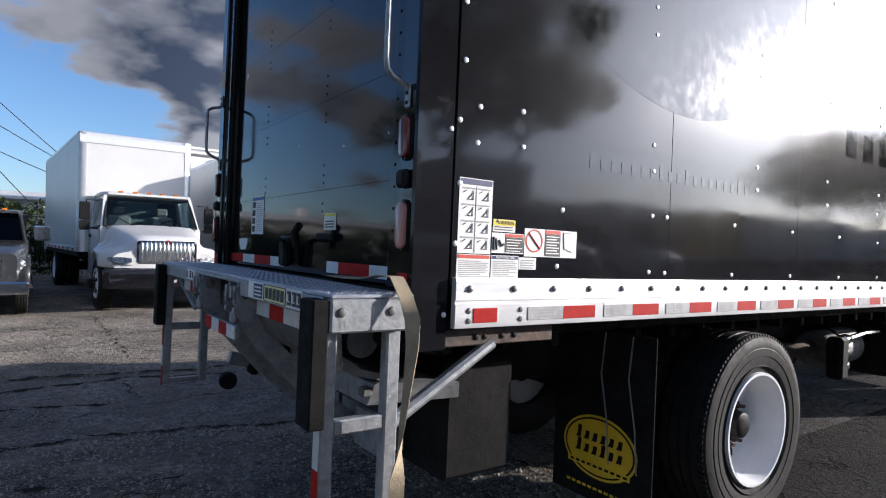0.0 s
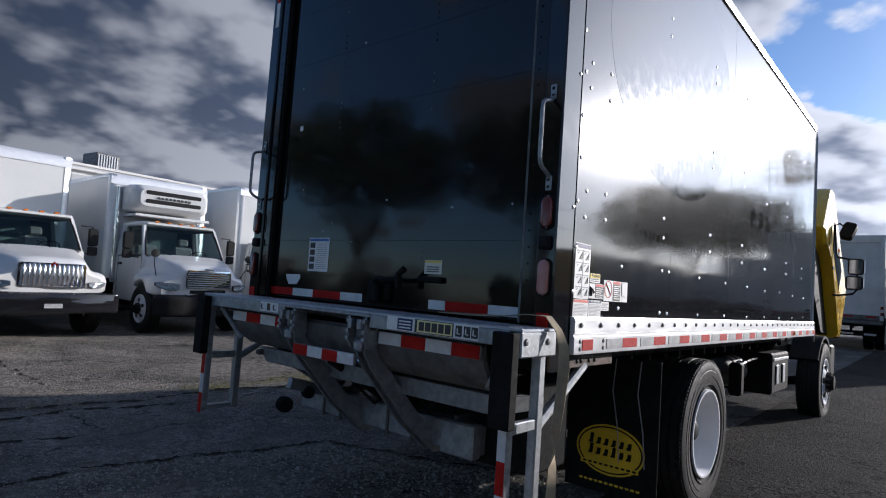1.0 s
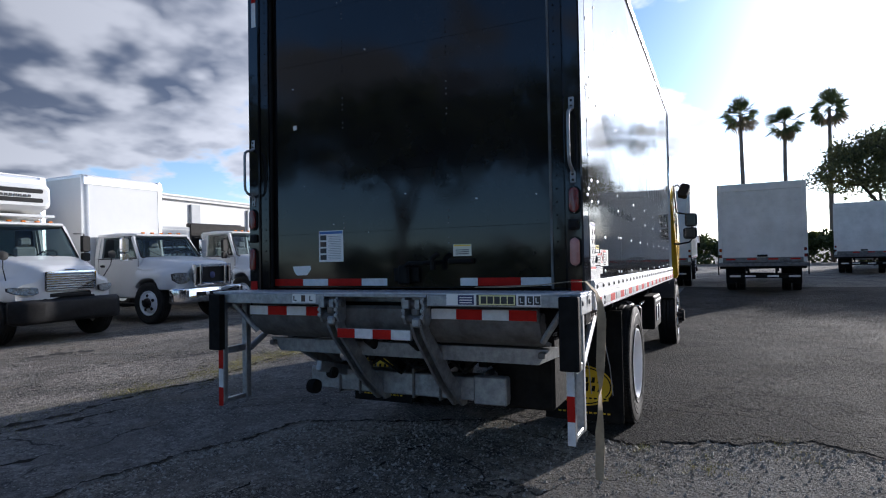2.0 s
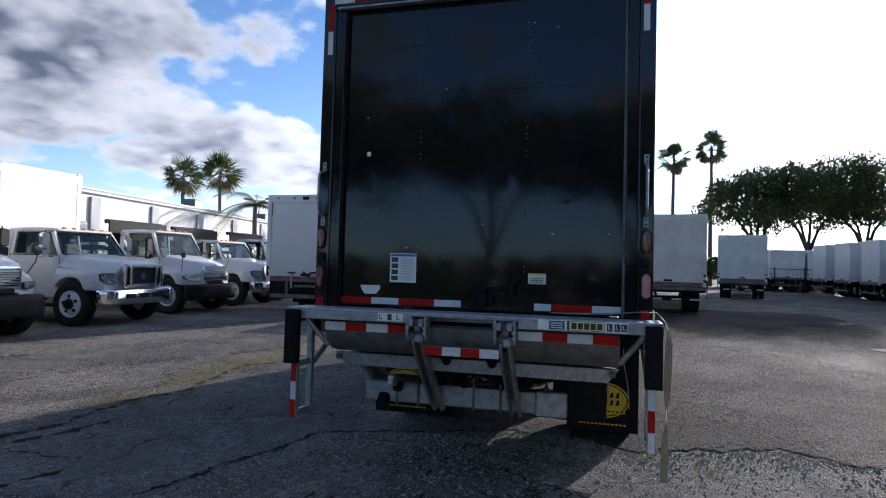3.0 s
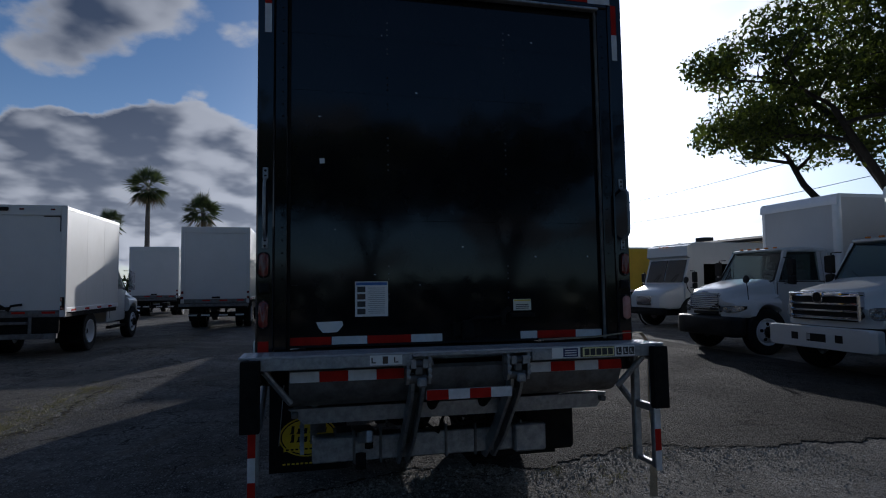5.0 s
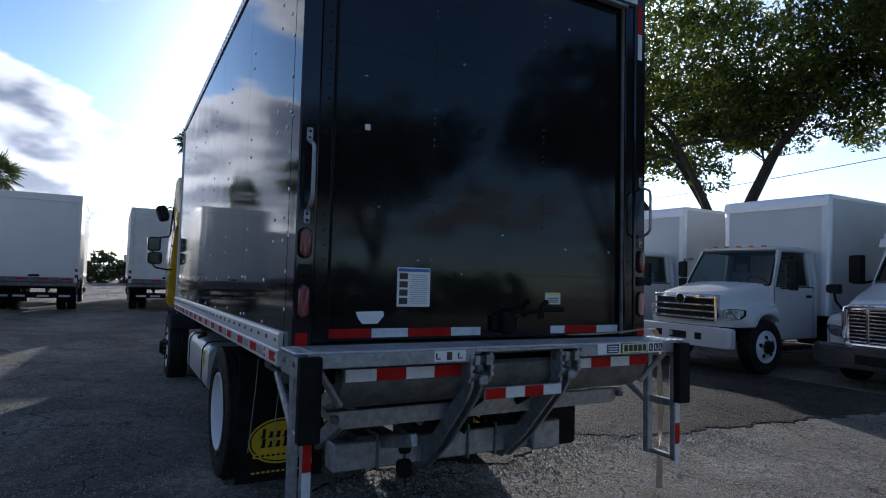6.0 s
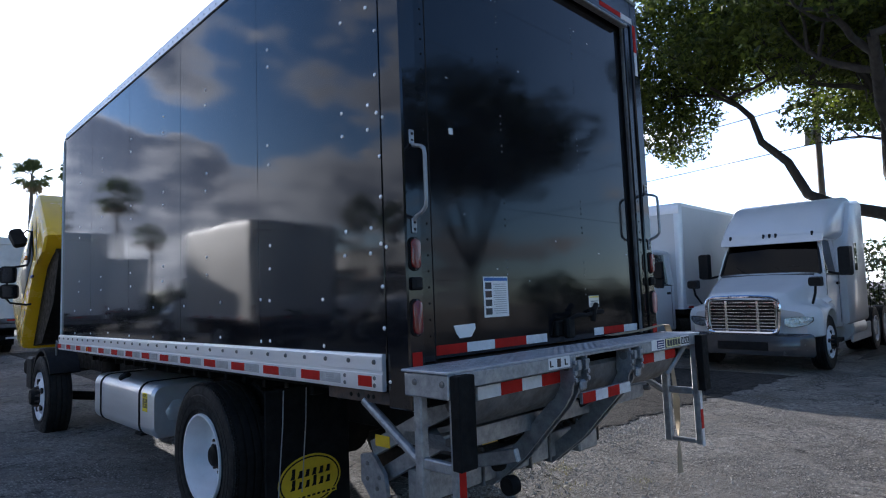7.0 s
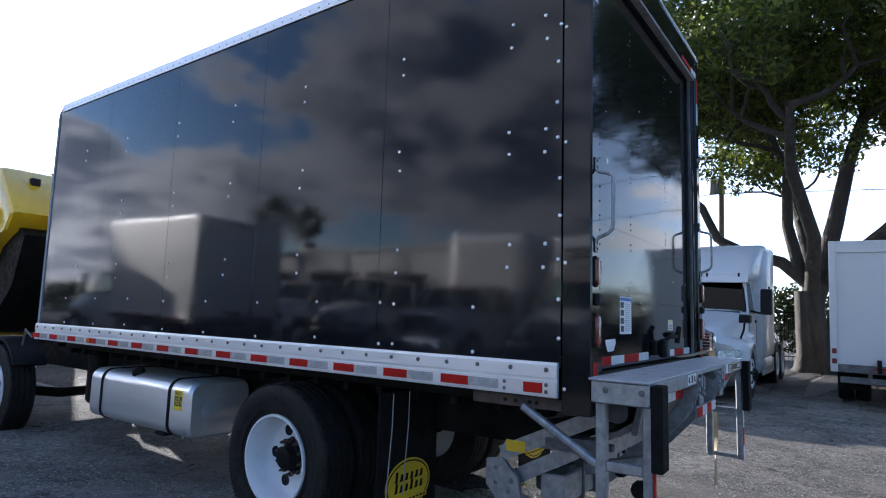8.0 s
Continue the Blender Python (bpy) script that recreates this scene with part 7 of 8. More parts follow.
        part("hood_mirror_head", Shape().loft([rr(0.10, 1.60, 1.74, 0.03, -0.52, 3, s * 1.12), rr(0.12, 1.58, 1.76, 0.03, -0.64, 3, s * 1.12)]), BLACK_PLASTIC, v)
        a = part("mirror_arm", Shape().tube([(-2.0, s * 1.04, 1.86), (-1.92, s * 1.30, 1.80)], 0.025, 7), BLACK_PLASTIC, v)
        part("mirror_head", Shape().loft([rr(0.10, 1.80, 2.34, 0.04, -1.78, 3, s * 1.36), rr(0.12, 1.78, 2.36, 0.04, -1.94, 3, s * 1.36)]), BLACK_PLASTIC, a)
        wheel(v, xa, s * 1.03, 0.515, s, "front", 10)
        for r in (-5.6, -6.9):
            wheel(v, r, s * 1.05, 0.515, s, "rear", 30)
            wheel(v, r, s * 0.72, 0.515, s, "rear", 5, bare=True)
        part("frame_rail", Shape().box(-7.6, -0.4, *sorted((s * 0.40, s * 0.47)), 0.76, 1.0, 0.01), BLACK_STEEL, v)
    # black block added here too, in place of underhood shade
    part("underhood_shade_block", Shape().box(-2.2, -0.3, -0.55, 0.55, 0.4, 0.8, 0.05), BLACK_STEEL, v)
    return v


def step_van(m):
    v = thing("step_van", "white walk-in step van with flat windscreen and sloped nose", "van", m, "parked trucks")
    P = WHITE_PAINT
    part("body", Shape().loft([rr(1.12, 0.70, 3.06, 0.06, -1.32, top=0.98), rr(1.15, 0.70, 3.10, 0.08, -1.6, top=0.98), rr(1.15, 0.70, 3.10, 0.08, -7.2, top=0.98)]), WHITE_PANEL, v, "riveted white van body")
    part("cowl", Shape().prism([(-1.33, 0.75), (-0.95, 0.75), (-0.92, 1.60), (-1.20, 2.52), (-1.06, 2.60), (-1.10, 2.96), (-1.33, 3.05)], 1, -1.10, 1.10), P, v, "flat white front with roof cap")
    part("nose", Shape().loft([rr(0.80, 0.72, 1.20, 0.10, -0.05), rr(0.92, 0.68, 1.36, 0.12, -0.25), rr(1.05, 0.68, 1.60, 0.10, -0.98)]), P, v, "short sloped nose", angle=50)
    grille(v, -0.02, 0.42, 0.82, 1.16, 6, "fine")
    for s in (1, -1):
        for y in (0.60, 0.74):
            part("headlamp", Shape().lathe([(0.085, -0.03), (0.085, 0.015), (0.05, 0.03), (0.0, 0.033)], (-0.12, s * y, 1.02), (1, 0, 0), 16), LAMP_GLASS, v)
        part("side_window", Shape().box(-3.0, -1.75, *sorted((s * 1.145, s * 1.158)), 1.55, 2.30, 0.004), DARK_WINDOW, v)
        part("door_seam", Shape().box(-3.12, -3.10, *sorted((s * 1.15, s * 1.157)), 0.75, 2.75), BLACK_PLASTIC, v)
        part("window_bar", Shape().box(-2.4, -2.36, *sorted((s * 1.157, s * 1.164)), 1.55, 2.30), ALU, v)
        part("wheel_arch", Shape().lathe([(0.56, 0), (0.62, 0), (0.62, 0.03), (0.56, 0.03)], (-1.25, s * 1.145, 0.515), (0, s, 0), 28, close=True), BLACK_PLASTIC, v)
        wheel(v, -1.25, s * 1.02, 0.515, s, "front", 10)
        wheel(v, -5.6, s * 1.02, 0.515, s, "rear", 10)
        part("belt_trim", Shape().box(-7.15, -1.6, *sorted((s * 1.15, s * 1.165)), 0.98, 1.04, 0.004), ALU, v)
    mirrors(v, -1.15, 1.14, 1.75)
    for y0, y1 in ((-0.98, -0.03), (0.03, 0.98)):
        part("windscreen", Shape().loft([[(-0.935 + d, y0, 1.64), (-0.935 + d, y1, 1.64), (-1.18 + d, y1 * 0.99, 2.46), (-1.18 + d, y0 * 0.99, 2.46)] for d in (0.0, 0.025)]), BLACK_PAINT, v)
    for y in (-0.5, 0.45):
        part("wiper", Shape().tube([(-0.86, y, 1.68), (-0.97, y + 0.25, 1.95)], 0.01, 5), BLACK_PLASTIC, v)
    for k in range(3):
        part("roof_marker", Shape().box(-1.0, -0.93, -0.2 + k * 0.2 - 0.04, -0.2 + k * 0.2 + 0.04, 2.93, 2.97, 0.01), AMBER, v)
    part("bumper", Shape().loft([rr(1.05, 0.48, 0.72, 0.05, -0.15), rr(1.10, 0.48, 0.74, 0.06, 0.0), rr(1.0, 0.5, 0.72, 0.05, 0.05)]), BLACK_STEEL, v)
    part("underframe", Shape().box(-7.1, -0.3, -0.7, 0.7, 0.45, 0.72, 0.02), BLACK_STEEL, v)
    return v


def van_rear(label, m, L=6.0, top=3.75, mat=None, W=2.5, lift=True, z0=1.12):
    """A box van of which only body, wheels and chassis are seen; the rear door lies at the origin, the nose along +x."""
    v = thing("parked_box_van", label, "truck", m, "parked vans")
    cargo_box(v, L, L, z0, top, W, mat)
    chassis_of(v, 0.0, L + 0.9, [1.9])
    for s in (1, -1):
        part("frame_beam", Shape().box(0.1, L + 1.8, *sorted((s * 0.40, s * 0.47)), 0.78, 1.0, 0.01), BLACK_STEEL, v)
    lift_under(v, 0.0, z0, W) if lift else under_bumper(v, 0.0, z0, W)
    P = WHITE_PAINT
    day_cab(v, L + 2.0, L + 0.25, 0.6, 1.65, 2.4, 1.0, P)
    part("hood", Shape().loft([rr(0.94, 0.8, 1.68, 0.12, L + 2.0), rr(0.8, 0.8, 1.5, 0.12, L + 3.0), rr(0.7, 0.85, 1.4, 0.12, L + 3.3)]), P, v, angle=50)
    fenders(v, L + 2.55, 1.1, 1.28, P, L + 3.3, 0.5)
    mirrors(v, L + 1.75, 1.0, 1.9)
    return v


def pickup(m):
    v = thing("pickup_truck", "dark grey pickup truck parked beside the vans", "pickup", m)
    P = GREY_PAINT
    part("hood", Shape().loft([rr(0.80, 0.62, 1.12, 0.10, -0.05), rr(0.92, 0.6, 1.22, 0.12, -0.3), rr(0.96, 0.6, 1.30, 0.12, -1.4)]), P, v, angle=50)
    day_cab(v, -1.4, -3.5, 0.45, 1.32, 1.92, 0.96, P, 0.5, True, crew=0.95)
    part("bed_floor", Shape().box(-5.7, -3.52, -0.86, 0.86, 0.62, 0.72, 0.01), P, v)
    for s in (1, -1):
        part("bed_side", Shape().loft([[(x, s * (0.98 - d), z) for d, z in ((0.0, 0.5), (-0.01, 0.9), (0.0, 1.26), (0.02, 1.30), (0.12, 1.30), (0.12, 0.5))] for x in (-5.75, -3.52)]), P, v)
        fenders(v, -0.95, 1.0, 1.12, P, -0.1, 0.6, 0.55)
        for x in (-0.95, -4.7):
            w = wheel(v, x, s * 0.86, 0.42, s, "front", 8)
            w.scale = (0.8, 0.8, 0.8)
        part("mirror_head", Shape().loft([rr(0.13, 1.36, 1.62, 0.04, -1.75, 3, s * 1.18), rr(0.15, 1.34, 1.64, 0.04, -1.92, 3, s * 1.18)]), CHROME, v)
        part("mirror_arm", Shape().tube([(-1.85, s * 0.95, 1.36), (-1.85, s * 1.15, 1.42)], 0.03, 6), BLACK_PLASTIC, v)
        part("step_bar", Shape().tube([(-3.6, s * 1.0, 0.42), (-1.6, s * 1.0, 0.42)], 0.05, 10), BLACK_STEEL, v)
    grille(v, -0.02, 0.60, 0.72, 1.05, 3, "bar")
    headlamps(v, -0.03, 0.64, 0.92, 0.78, 1.02, 0.0)
    part("bumper", Shape().box(-0.12, 0.06, -0.98, 0.98, 0.42, 0.64, 0.03), CHROME, v)
    part("tailgate", Shape().box(-5.80, -5.74, -0.85, 0.85, 0.62, 1.28, 0.02), P, v)
    return v


SOUTH, NORTH = -90, 90  # nose towards -y, nose towards +y
pickup(pose(-1.97, 9.7, 0, 0, 0, SOUTH))
conventional("international", "white box truck with chrome vertical-bar grille and black bumper", pose(1.28, 9.95, 0, 0, 0, SOUTH + 3.5), "box", 7.2, 3.86)
conventional("m2", "white refrigerated truck with cooling unit above the cab", pose(4.25, 9.7, 0, 0, 0, SOUTH), "box", 6.5, 3.62, reefer=True)
conventional("ford", "white box truck with chrome bumper and broad grille", pose(7.9, 9.9, 0, 0, 0, SOUTH), "box", 6.5, 3.9)
conventional("m2", "white flatbed truck with black stake sides", pose(11.6, 10.4, 0, 0, 0, SOUTH), "flat", 5.5)
conventional("ford", "white flatbed truck with chrome bumper", pose(15.0, 10.6, 0, 0, 0, SOUTH), "flat", 5.5)
conventional("m2", "white flatbed truck with black headboard", pose(18.4, 11.0, 0, 0, 0, SOUTH), "flat", 5.5)
conventional("ford", "short white box truck seen from its closed rear door", pose(19.2, 7.74, 0, 0, 0, 0), "box", 3.9, 3.62, W=2.6, rear_kind="bumper")
van_rear("tall white box van with roll-up rear door", pose(20.5, 4.34, 0), 6.0, 3.95)
van_rear("white box van standing far back in the yard", pose(31.5, 9.1, 0), 6.0, 3.85)
van_rear("white box van with stowed liftgate under a grimy rear door", pose(18.6, -3.13, 0, 0, 0, -4), 6.5, 3.62, WHITE_GRIMY, 2.56)
van_rear("white box van with plain roll-up rear door", pose(21.0, 0.35, 0), 6.5, 3.75, WHITE_GRIMY, 2.5)
van_rear("white box van with liftgate parked deep in the yard", pose(32.5, -8.45, 0, 0, 0, -11), 6.5, 3.66, WHITE_GRIMY, 2.5)
conventional("hino", "white box truck with chrome-barred grille and white bumper", pose(5.1, -7.9, 0, 0, 0, NORTH), "box", 7.0, 3.65)
conventional("m2", "white box truck with rounded hood and black bumper", pose(8.97, -8.25, 0, 0, 0, NORTH), "box", 6.5, 3.74)
sleeper_tractor(pose(2.0, -9.0, 0, 0, 0, NORTH))
step_van(pose(16.0, -11.2, 0, 0, 0, NORTH + 6))
van_rear("white box van backed against the aisle", pose(-1.78, -10.4, 0, 0, 0, SOUTH), 6.0, 3.32, WHITE_PANEL, 2.44, False, 0.80)
van_rear("yellow box van with matching rear door", pose(26.6, -15.0, 0, 0, 0, SOUTH), 6.5, 3.55, YELLOW_BOX, 2.5, False)
for k, x in enumerate((30.4, 34.0, 38.0, 42.0)):
    van_rear("plain white box van in the far row", pose(x, -15.3, 0, 0, 0, SOUTH), 6.5, 3.5, WHITE_PANEL, 2.5, False)
for y in (-14.9, -17.55):
    van_rear("white box van behind the far gate fence", pose(48.0, y, 0), 6.0, 3.35, WHITE_GRIMY, 2.45, False)

# ---- ground, buildings, fence, poles and cables ----
def rise(x, y):
    """Height of the uneven yard."""
    z = 0.0
    for a, b, c, h in ((0.7, 0.4, 0.0, 0.006), (-0.3, 0.9, 1.0, 0.008), (1.3, -1.1, 2.0, 0.004), (2.1, 1.7, 0.5, 0.003)):
        z = z + h * np.sin(a * x + b * y + c)
    return z * (np.abs(x) < 40) * (np.abs(y) < 40) - 0.012


def wander(t, seed, amount):
    """A rough line's sideways stray."""
    return amount * (np.sin(t * 7.3 + seed) * 0.5 + np.sin(t * 17.9 + seed * 2.1) * 0.3 + np.sin(t * 41.0 + seed * 3.7) * 0.2 + np.sin(t * 93.0 + seed) * 0.15)


def ground():
    rn = np.random.RandomState(4)
    near = np.concatenate([[-2500, -600, -150, -60], np.arange(-30, 46, 0.5), [60, 150, 600, 2500]])
    nx = len(near)
    xs, ys = np.meshgrid(near, near, indexing="ij")
    v = np.stack([xs, ys, rise(xs, ys)], -1).reshape(-1, 3)
    f = [(i * nx + j, (i + 1) * nx + j, (i + 1) * nx + j + 1, i * nx + j + 1) for i in range(nx - 1) for j in range(nx - 1)]
    me = bpy.data.meshes.new("ground")
    me.from_pydata(v.tolist(), [], f)
    me.materials.append(GRAVELLY)
    me.polygons.foreach_set("use_smooth", [True] * len(me.polygons))
    tagged(new("ground", me), "worn gravelly asphalt yard with dust and stones", "ground", kind="structure")
    # an upper course of darker asphalt with a torn edge behind the truck
    ey = np.array([-9.0, -3.4, -3.1, -2.65, -2.2, -1.89, -1.52, -1.09, -0.7, -0.16, 0.37, 1.02, 1.67, 1.8, 2.03, 2.16, 2.3, 4.6])
    ex = np.array([1.2, 1.7, 1.8, 2.0, 2.0, 1.83, 1.67, 1.58, 1.8, 1.84, 1.66, 1.35, 1.16, 0.63, 0.0, -0.5, -3.5, -4.2])
    cols = np.concatenate([[0.0, 0.0], np.linspace(0.02, 1, 26) ** 1.6])
    for lo, hi, mt, tint in ((-9.0, -0.6, SMOOTH_ASPHALT, "smooth dark"), (-0.6, 4.4, DUSTY_ASPHALT, "dusty grey")):
      rows, V = np.linspace(lo, hi, int((hi - lo) / 0.035)), []
      for y in rows:
        e = float(np.interp(y, ey, ex)) + wander(y, 1.0, 0.10)
        for k, c in enumerate(cols):
            x = e + 0.02 * (k > 0) + (22.0 - e) * c
            yy = y + (0.10 * np.sin(x * 2.3) + 0.07 * np.sin(x * 6.1 + 1) + 0.04 * np.sin(x * 15.0)) * min(1.0, max(0.0, (y - 3.0) / 1.2))
            V.append((x, yy, rise(x, yy) + (0.010 if k else -0.004)))
      n = len(cols)
      F = [(i * n + j, (i + 1) * n + j, (i + 1) * n + j + 1, i * n + j + 1) for i in range(len(rows) - 1) for j in range(n - 1)]
      me = bpy.data.meshes.new("asphalt_course")
      me.from_pydata(V, [], F)
      me.materials.append(mt)
      me.polygons.foreach_set("use_smooth", [True] * len(me.polygons))
      tagged(new("asphalt_course", me), tint + " asphalt course with torn edge", "asphalt", kind="structure")
    # loose gravel, thickest along the torn edge
    s, fs = [], []
    n = 24000
    t = rn.uniform(-4.2, 2.3, 7000)
    px = np.concatenate([np.interp(t, ey, ex) - np.abs(rn.normal(0, 0.4, 7000)), rn.normal(-0.4, 1.5, 9000), rn.uniform(-5, 8, 8000)])
    py = np.concatenate([t, rn.normal(0.3, 1.6, 9000), rn.uniform(-6, 8, 8000)])
    sz = 0.004 + 0.015 * rn.rand(n) ** 4
    hz = rise(px, py)
    for x, y, z, r in zip(px, py, hz, sz):
        k = len(s)
        a = rn.rand() * 6.28
        q = [(math.cos(a + t), math.sin(a + t)) for t in (0, 1.6, 3.0, 4.6)]
        s += [(x + r * c * rn.uniform(0.7, 1.3), y + r * d * rn.uniform(0.7, 1.3), z - 0.002) for c, d in q] + [(x + r * rn.uniform(-0.4, 0.4), y, z + 0.003 + r * rn.uniform(0.5, 1.0))]
        fs += [(k, k + 1, k + 4), (k + 1, k + 2, k + 4), (k + 2, k + 3, k + 4), (k + 3, k, k + 4)]
    sh = Shape()
    sh.v, sh.f = s, fs
    solo("gravel", sh, surface("gravel_stone", (0.46, 0.43, 0.38), (0.14, 0.13, 0.11), 20.0, 0.85, 0.95, spec=0.2), "loose pale gravel on the asphalt", "gravel", kind="stuff", angle=20)


def smear(s, pts, wide, seed, lift=0.014, step=0.03):
    """A ragged flat band along a line on the ground, for a crack or a streak of soil."""
    pts = np.array(pts, float)
    d = np.concatenate([[0], np.cumsum(np.hypot(*np.diff(pts, axis=0).T))])
    t = np.arange(0, d[-1], step)
    x, y = np.interp(t, d, pts[:, 0]), np.interp(t, d, pts[:, 1])
    tx, ty = np.gradient(x), np.gradient(y)
    q = np.hypot(tx, ty) + 1e-9
    nx_, ny_ = -ty / q, tx / q
    x, y = x + nx_ * wander(t, seed, 0.05), y + ny_ * wander(t, seed, 0.05)
    ends = np.minimum(1, np.minimum(t, d[-1] - t) / max(0.15, 0.1 * d[-1]))
    w = wide * (0.45 + wander(t * 2.3, seed + 2, 0.8)) * ends
    w = np.maximum(w, 0.002)
    k = len(s.v)
    for a, b, u, v, h in zip(x, y, nx_, ny_, w):
        for sg in (1, -1):
            X, Y = a + u * h * sg, b + v * h * sg
            s.v.append((X, Y, float(rise(X, Y)) + lift))
    s.f += [(k + 2 * i, k + 2 * i + 1, k + 2 * i + 3, k + 2 * i + 2) for i in range(len(t) - 1)]
    return s


EDGE = [(-3.4, 2.42), (-0.9, 2.16), (-0.47, 2.18), (0.0, 2.03), (0.63, 1.8), (1.16, 1.67), (1.35, 1.02), (1.66, 0.37), (1.84, -0.16)]
VERGE = [(-3.0, 4.3), (-1.0, 4.5), (0.5, 4.2), (1.6, 4.35), (2.2, 4.1), (4.0, 4.5), (4.4, 4.2), (5.2, 4.1), (6.2, 4.2), (8.2, 4.1)]


def ground_marks():
    cracks = Shape()
    smear(cracks, [(1.54, -1.05), (1.6, -1.53), (1.86, -1.93), (2.18, -2.07), (2.03, -2.4), (1.87, -2.85), (1.7, -3.5), (1.75, -4.6)], 0.017, 1.0)
    smear(cracks, [(3.2, -2.0), (3.27, -2.19), (3.43, -2.56), (3.7, -2.89), (3.28, -3.05), (2.95, -3.5)], 0.014, 2.0)
    smear(cracks, [(2.6, -1.2), (2.71, -1.61), (2.5, -2.0), (2.18, -2.07)], 0.009, 3.0)
    smear(cracks, [(2.9, -2.3), (4.1, -2.6), (5.2, -3.6), (6.0, -5.2)], 0.010, 4.0)
    smear(cracks, [(-0.6, -3.6), (0.2, -4.0), (1.1, -3.9), (2.3, -4.8)], 0.010, 5.0, 0.006)
    smear(cracks, [(-0.05, 10.5), (0.0, 8.0), (0.04, 5.3)], 0.022, 6.0, 0.005)
    tagged(part("asphalt_cracks", cracks, SOIL), "dark soil-filled cracks in the asphalt", "crack", kind="stuff")
    soil = Shape()
    smear(soil, EDGE, 0.03, 7.0, 0.011, 0.02)
    smear(soil, [(-2.6, 3.2), (-1.2, 3.3), (-0.3, 3.1)], 0.05, 8.0)
    smear(soil, [(-1.6, 3.9), (-0.2, 4.1), (0.9, 3.8)], 0.06, 9.0)
    smear(soil, VERGE, 0.06, 10.0, 0.016)
    rn = random.Random(8)
    for k in range(16):
        x, y = rn.uniform(-2.2, 0.8), rn.uniform(-0.9, 1.7)
        a = rn.uniform(-0.5, 0.5)
        smear(soil, [(x, y), (x + 0.13 * math.cos(a), y + 0.13 * math.sin(a) + 0.03), (x + 0.3 * math.cos(a), y + 0.3 * math.sin(a))], rn.uniform(0.02, 0.05), k + 11.0, 0.006)
    tagged(part("soil_streaks", soil, SOIL), "streaks of dark soil along the torn asphalt edge", "soil", kind="stuff")
    damp = Shape()
    for x, y, r in ((3.1, 8.4, 0.55), (4.8, 6.3, 0.22), (5.5, 5.2, 0.6), (3.8, 6.0, 0.25), (5.7, 6.5, 0.4)):
        smear(damp, [(x - r, y + 0.3 * r), (x, y), (x + r, y - 0.5 * r)], r * 0.34, x, 0.006)
    tagged(part("damp_hollows", damp, DAMP_AND_SHADED), "damp hollows in the dusty ground", "puddle", kind="stuff")
    cov = thing("manhole_cover", "worn steel manhole cover flush with the asphalt", "manhole", pose(10.8, -6.85, float(rise(10.8, -6.85)) + 0.012))
    part("ring", Shape().lathe([(0.25, -0.02), (0.30, -0.02), (0.30, 0.006), (0.25, 0.006)], (0, 0, 0), (0, 0, 1), 32, close=True), CAST_IRON, cov)
    part("lid", Shape().lathe([(0.245, -0.02), (0.245, 0.004), (0.23, 0.006), (0.0, 0.006)], (0, 0, 0), (0, 0, 1), 32), CAST_IRON, cov)


def grass():
    rn = random.Random(11)
    s = Shape()
    vx, vy = np.array([p[0] for p in VERGE]), np.array([p[1] for p in VERGE])
    spots = []
    for _ in range(2200):
        x = rn.uniform(1.2, 7.6) if rn.random() < 0.8 else rn.uniform(-2.8, 8.2)
        spots.append((x, float(np.interp(x, vx, vy)) + rn.gauss(0.12, 0.22), 0.06))
    spots += [(4.6 + rn.gauss(0, 0.9), 4.75 + rn.gauss(0, 0.22), 0.06) for _ in range(320)]
    for cx, cy, sp, n in ((0.9, -1.35, 0.08, 10), (1.25, -1.75, 0.14, 22), (1.9, -2.35, 0.18, 26), (1.5, -1.3, 0.07, 12), (0.55, -1.9, 0.06, 8), (-0.6, 0.9, 0.08, 8), (-1.4, 1.3, 0.07, 8), (-0.1, 4.1, 0.3, 40), (-1.8, 3.3, 0.3, 20)):
        spots += [(cx + rn.gauss(0, sp), cy + rn.gauss(0, sp), 0.05) for _ in range(n)]
    for x, y, h in spots:
        z = float(rise(x, y)) - 0.002
        for _ in range(6):
            a, l = rn.uniform(0, 6.28), h * rn.uniform(0.35, 1.1)
            dx, dy = math.cos(a), math.sin(a)
            bx, by = x + rn.gauss(0, 0.03), y + rn.gauss(0, 0.03)
            lay = rn.uniform(0.4, 1.0)
            s.add([(bx - dy * 0.003, by + dx * 0.003, z), (bx + dy * 0.003, by - dx * 0.003, z), (bx + dx * l * lay, by + dy * l * lay, z + 0.01 + l * (1.1 - lay))], [(0, 1, 2)])
    solo("weeds", s, GRASS, "dry yellow-green weeds growing through the asphalt", "weeds", kind="stuff")


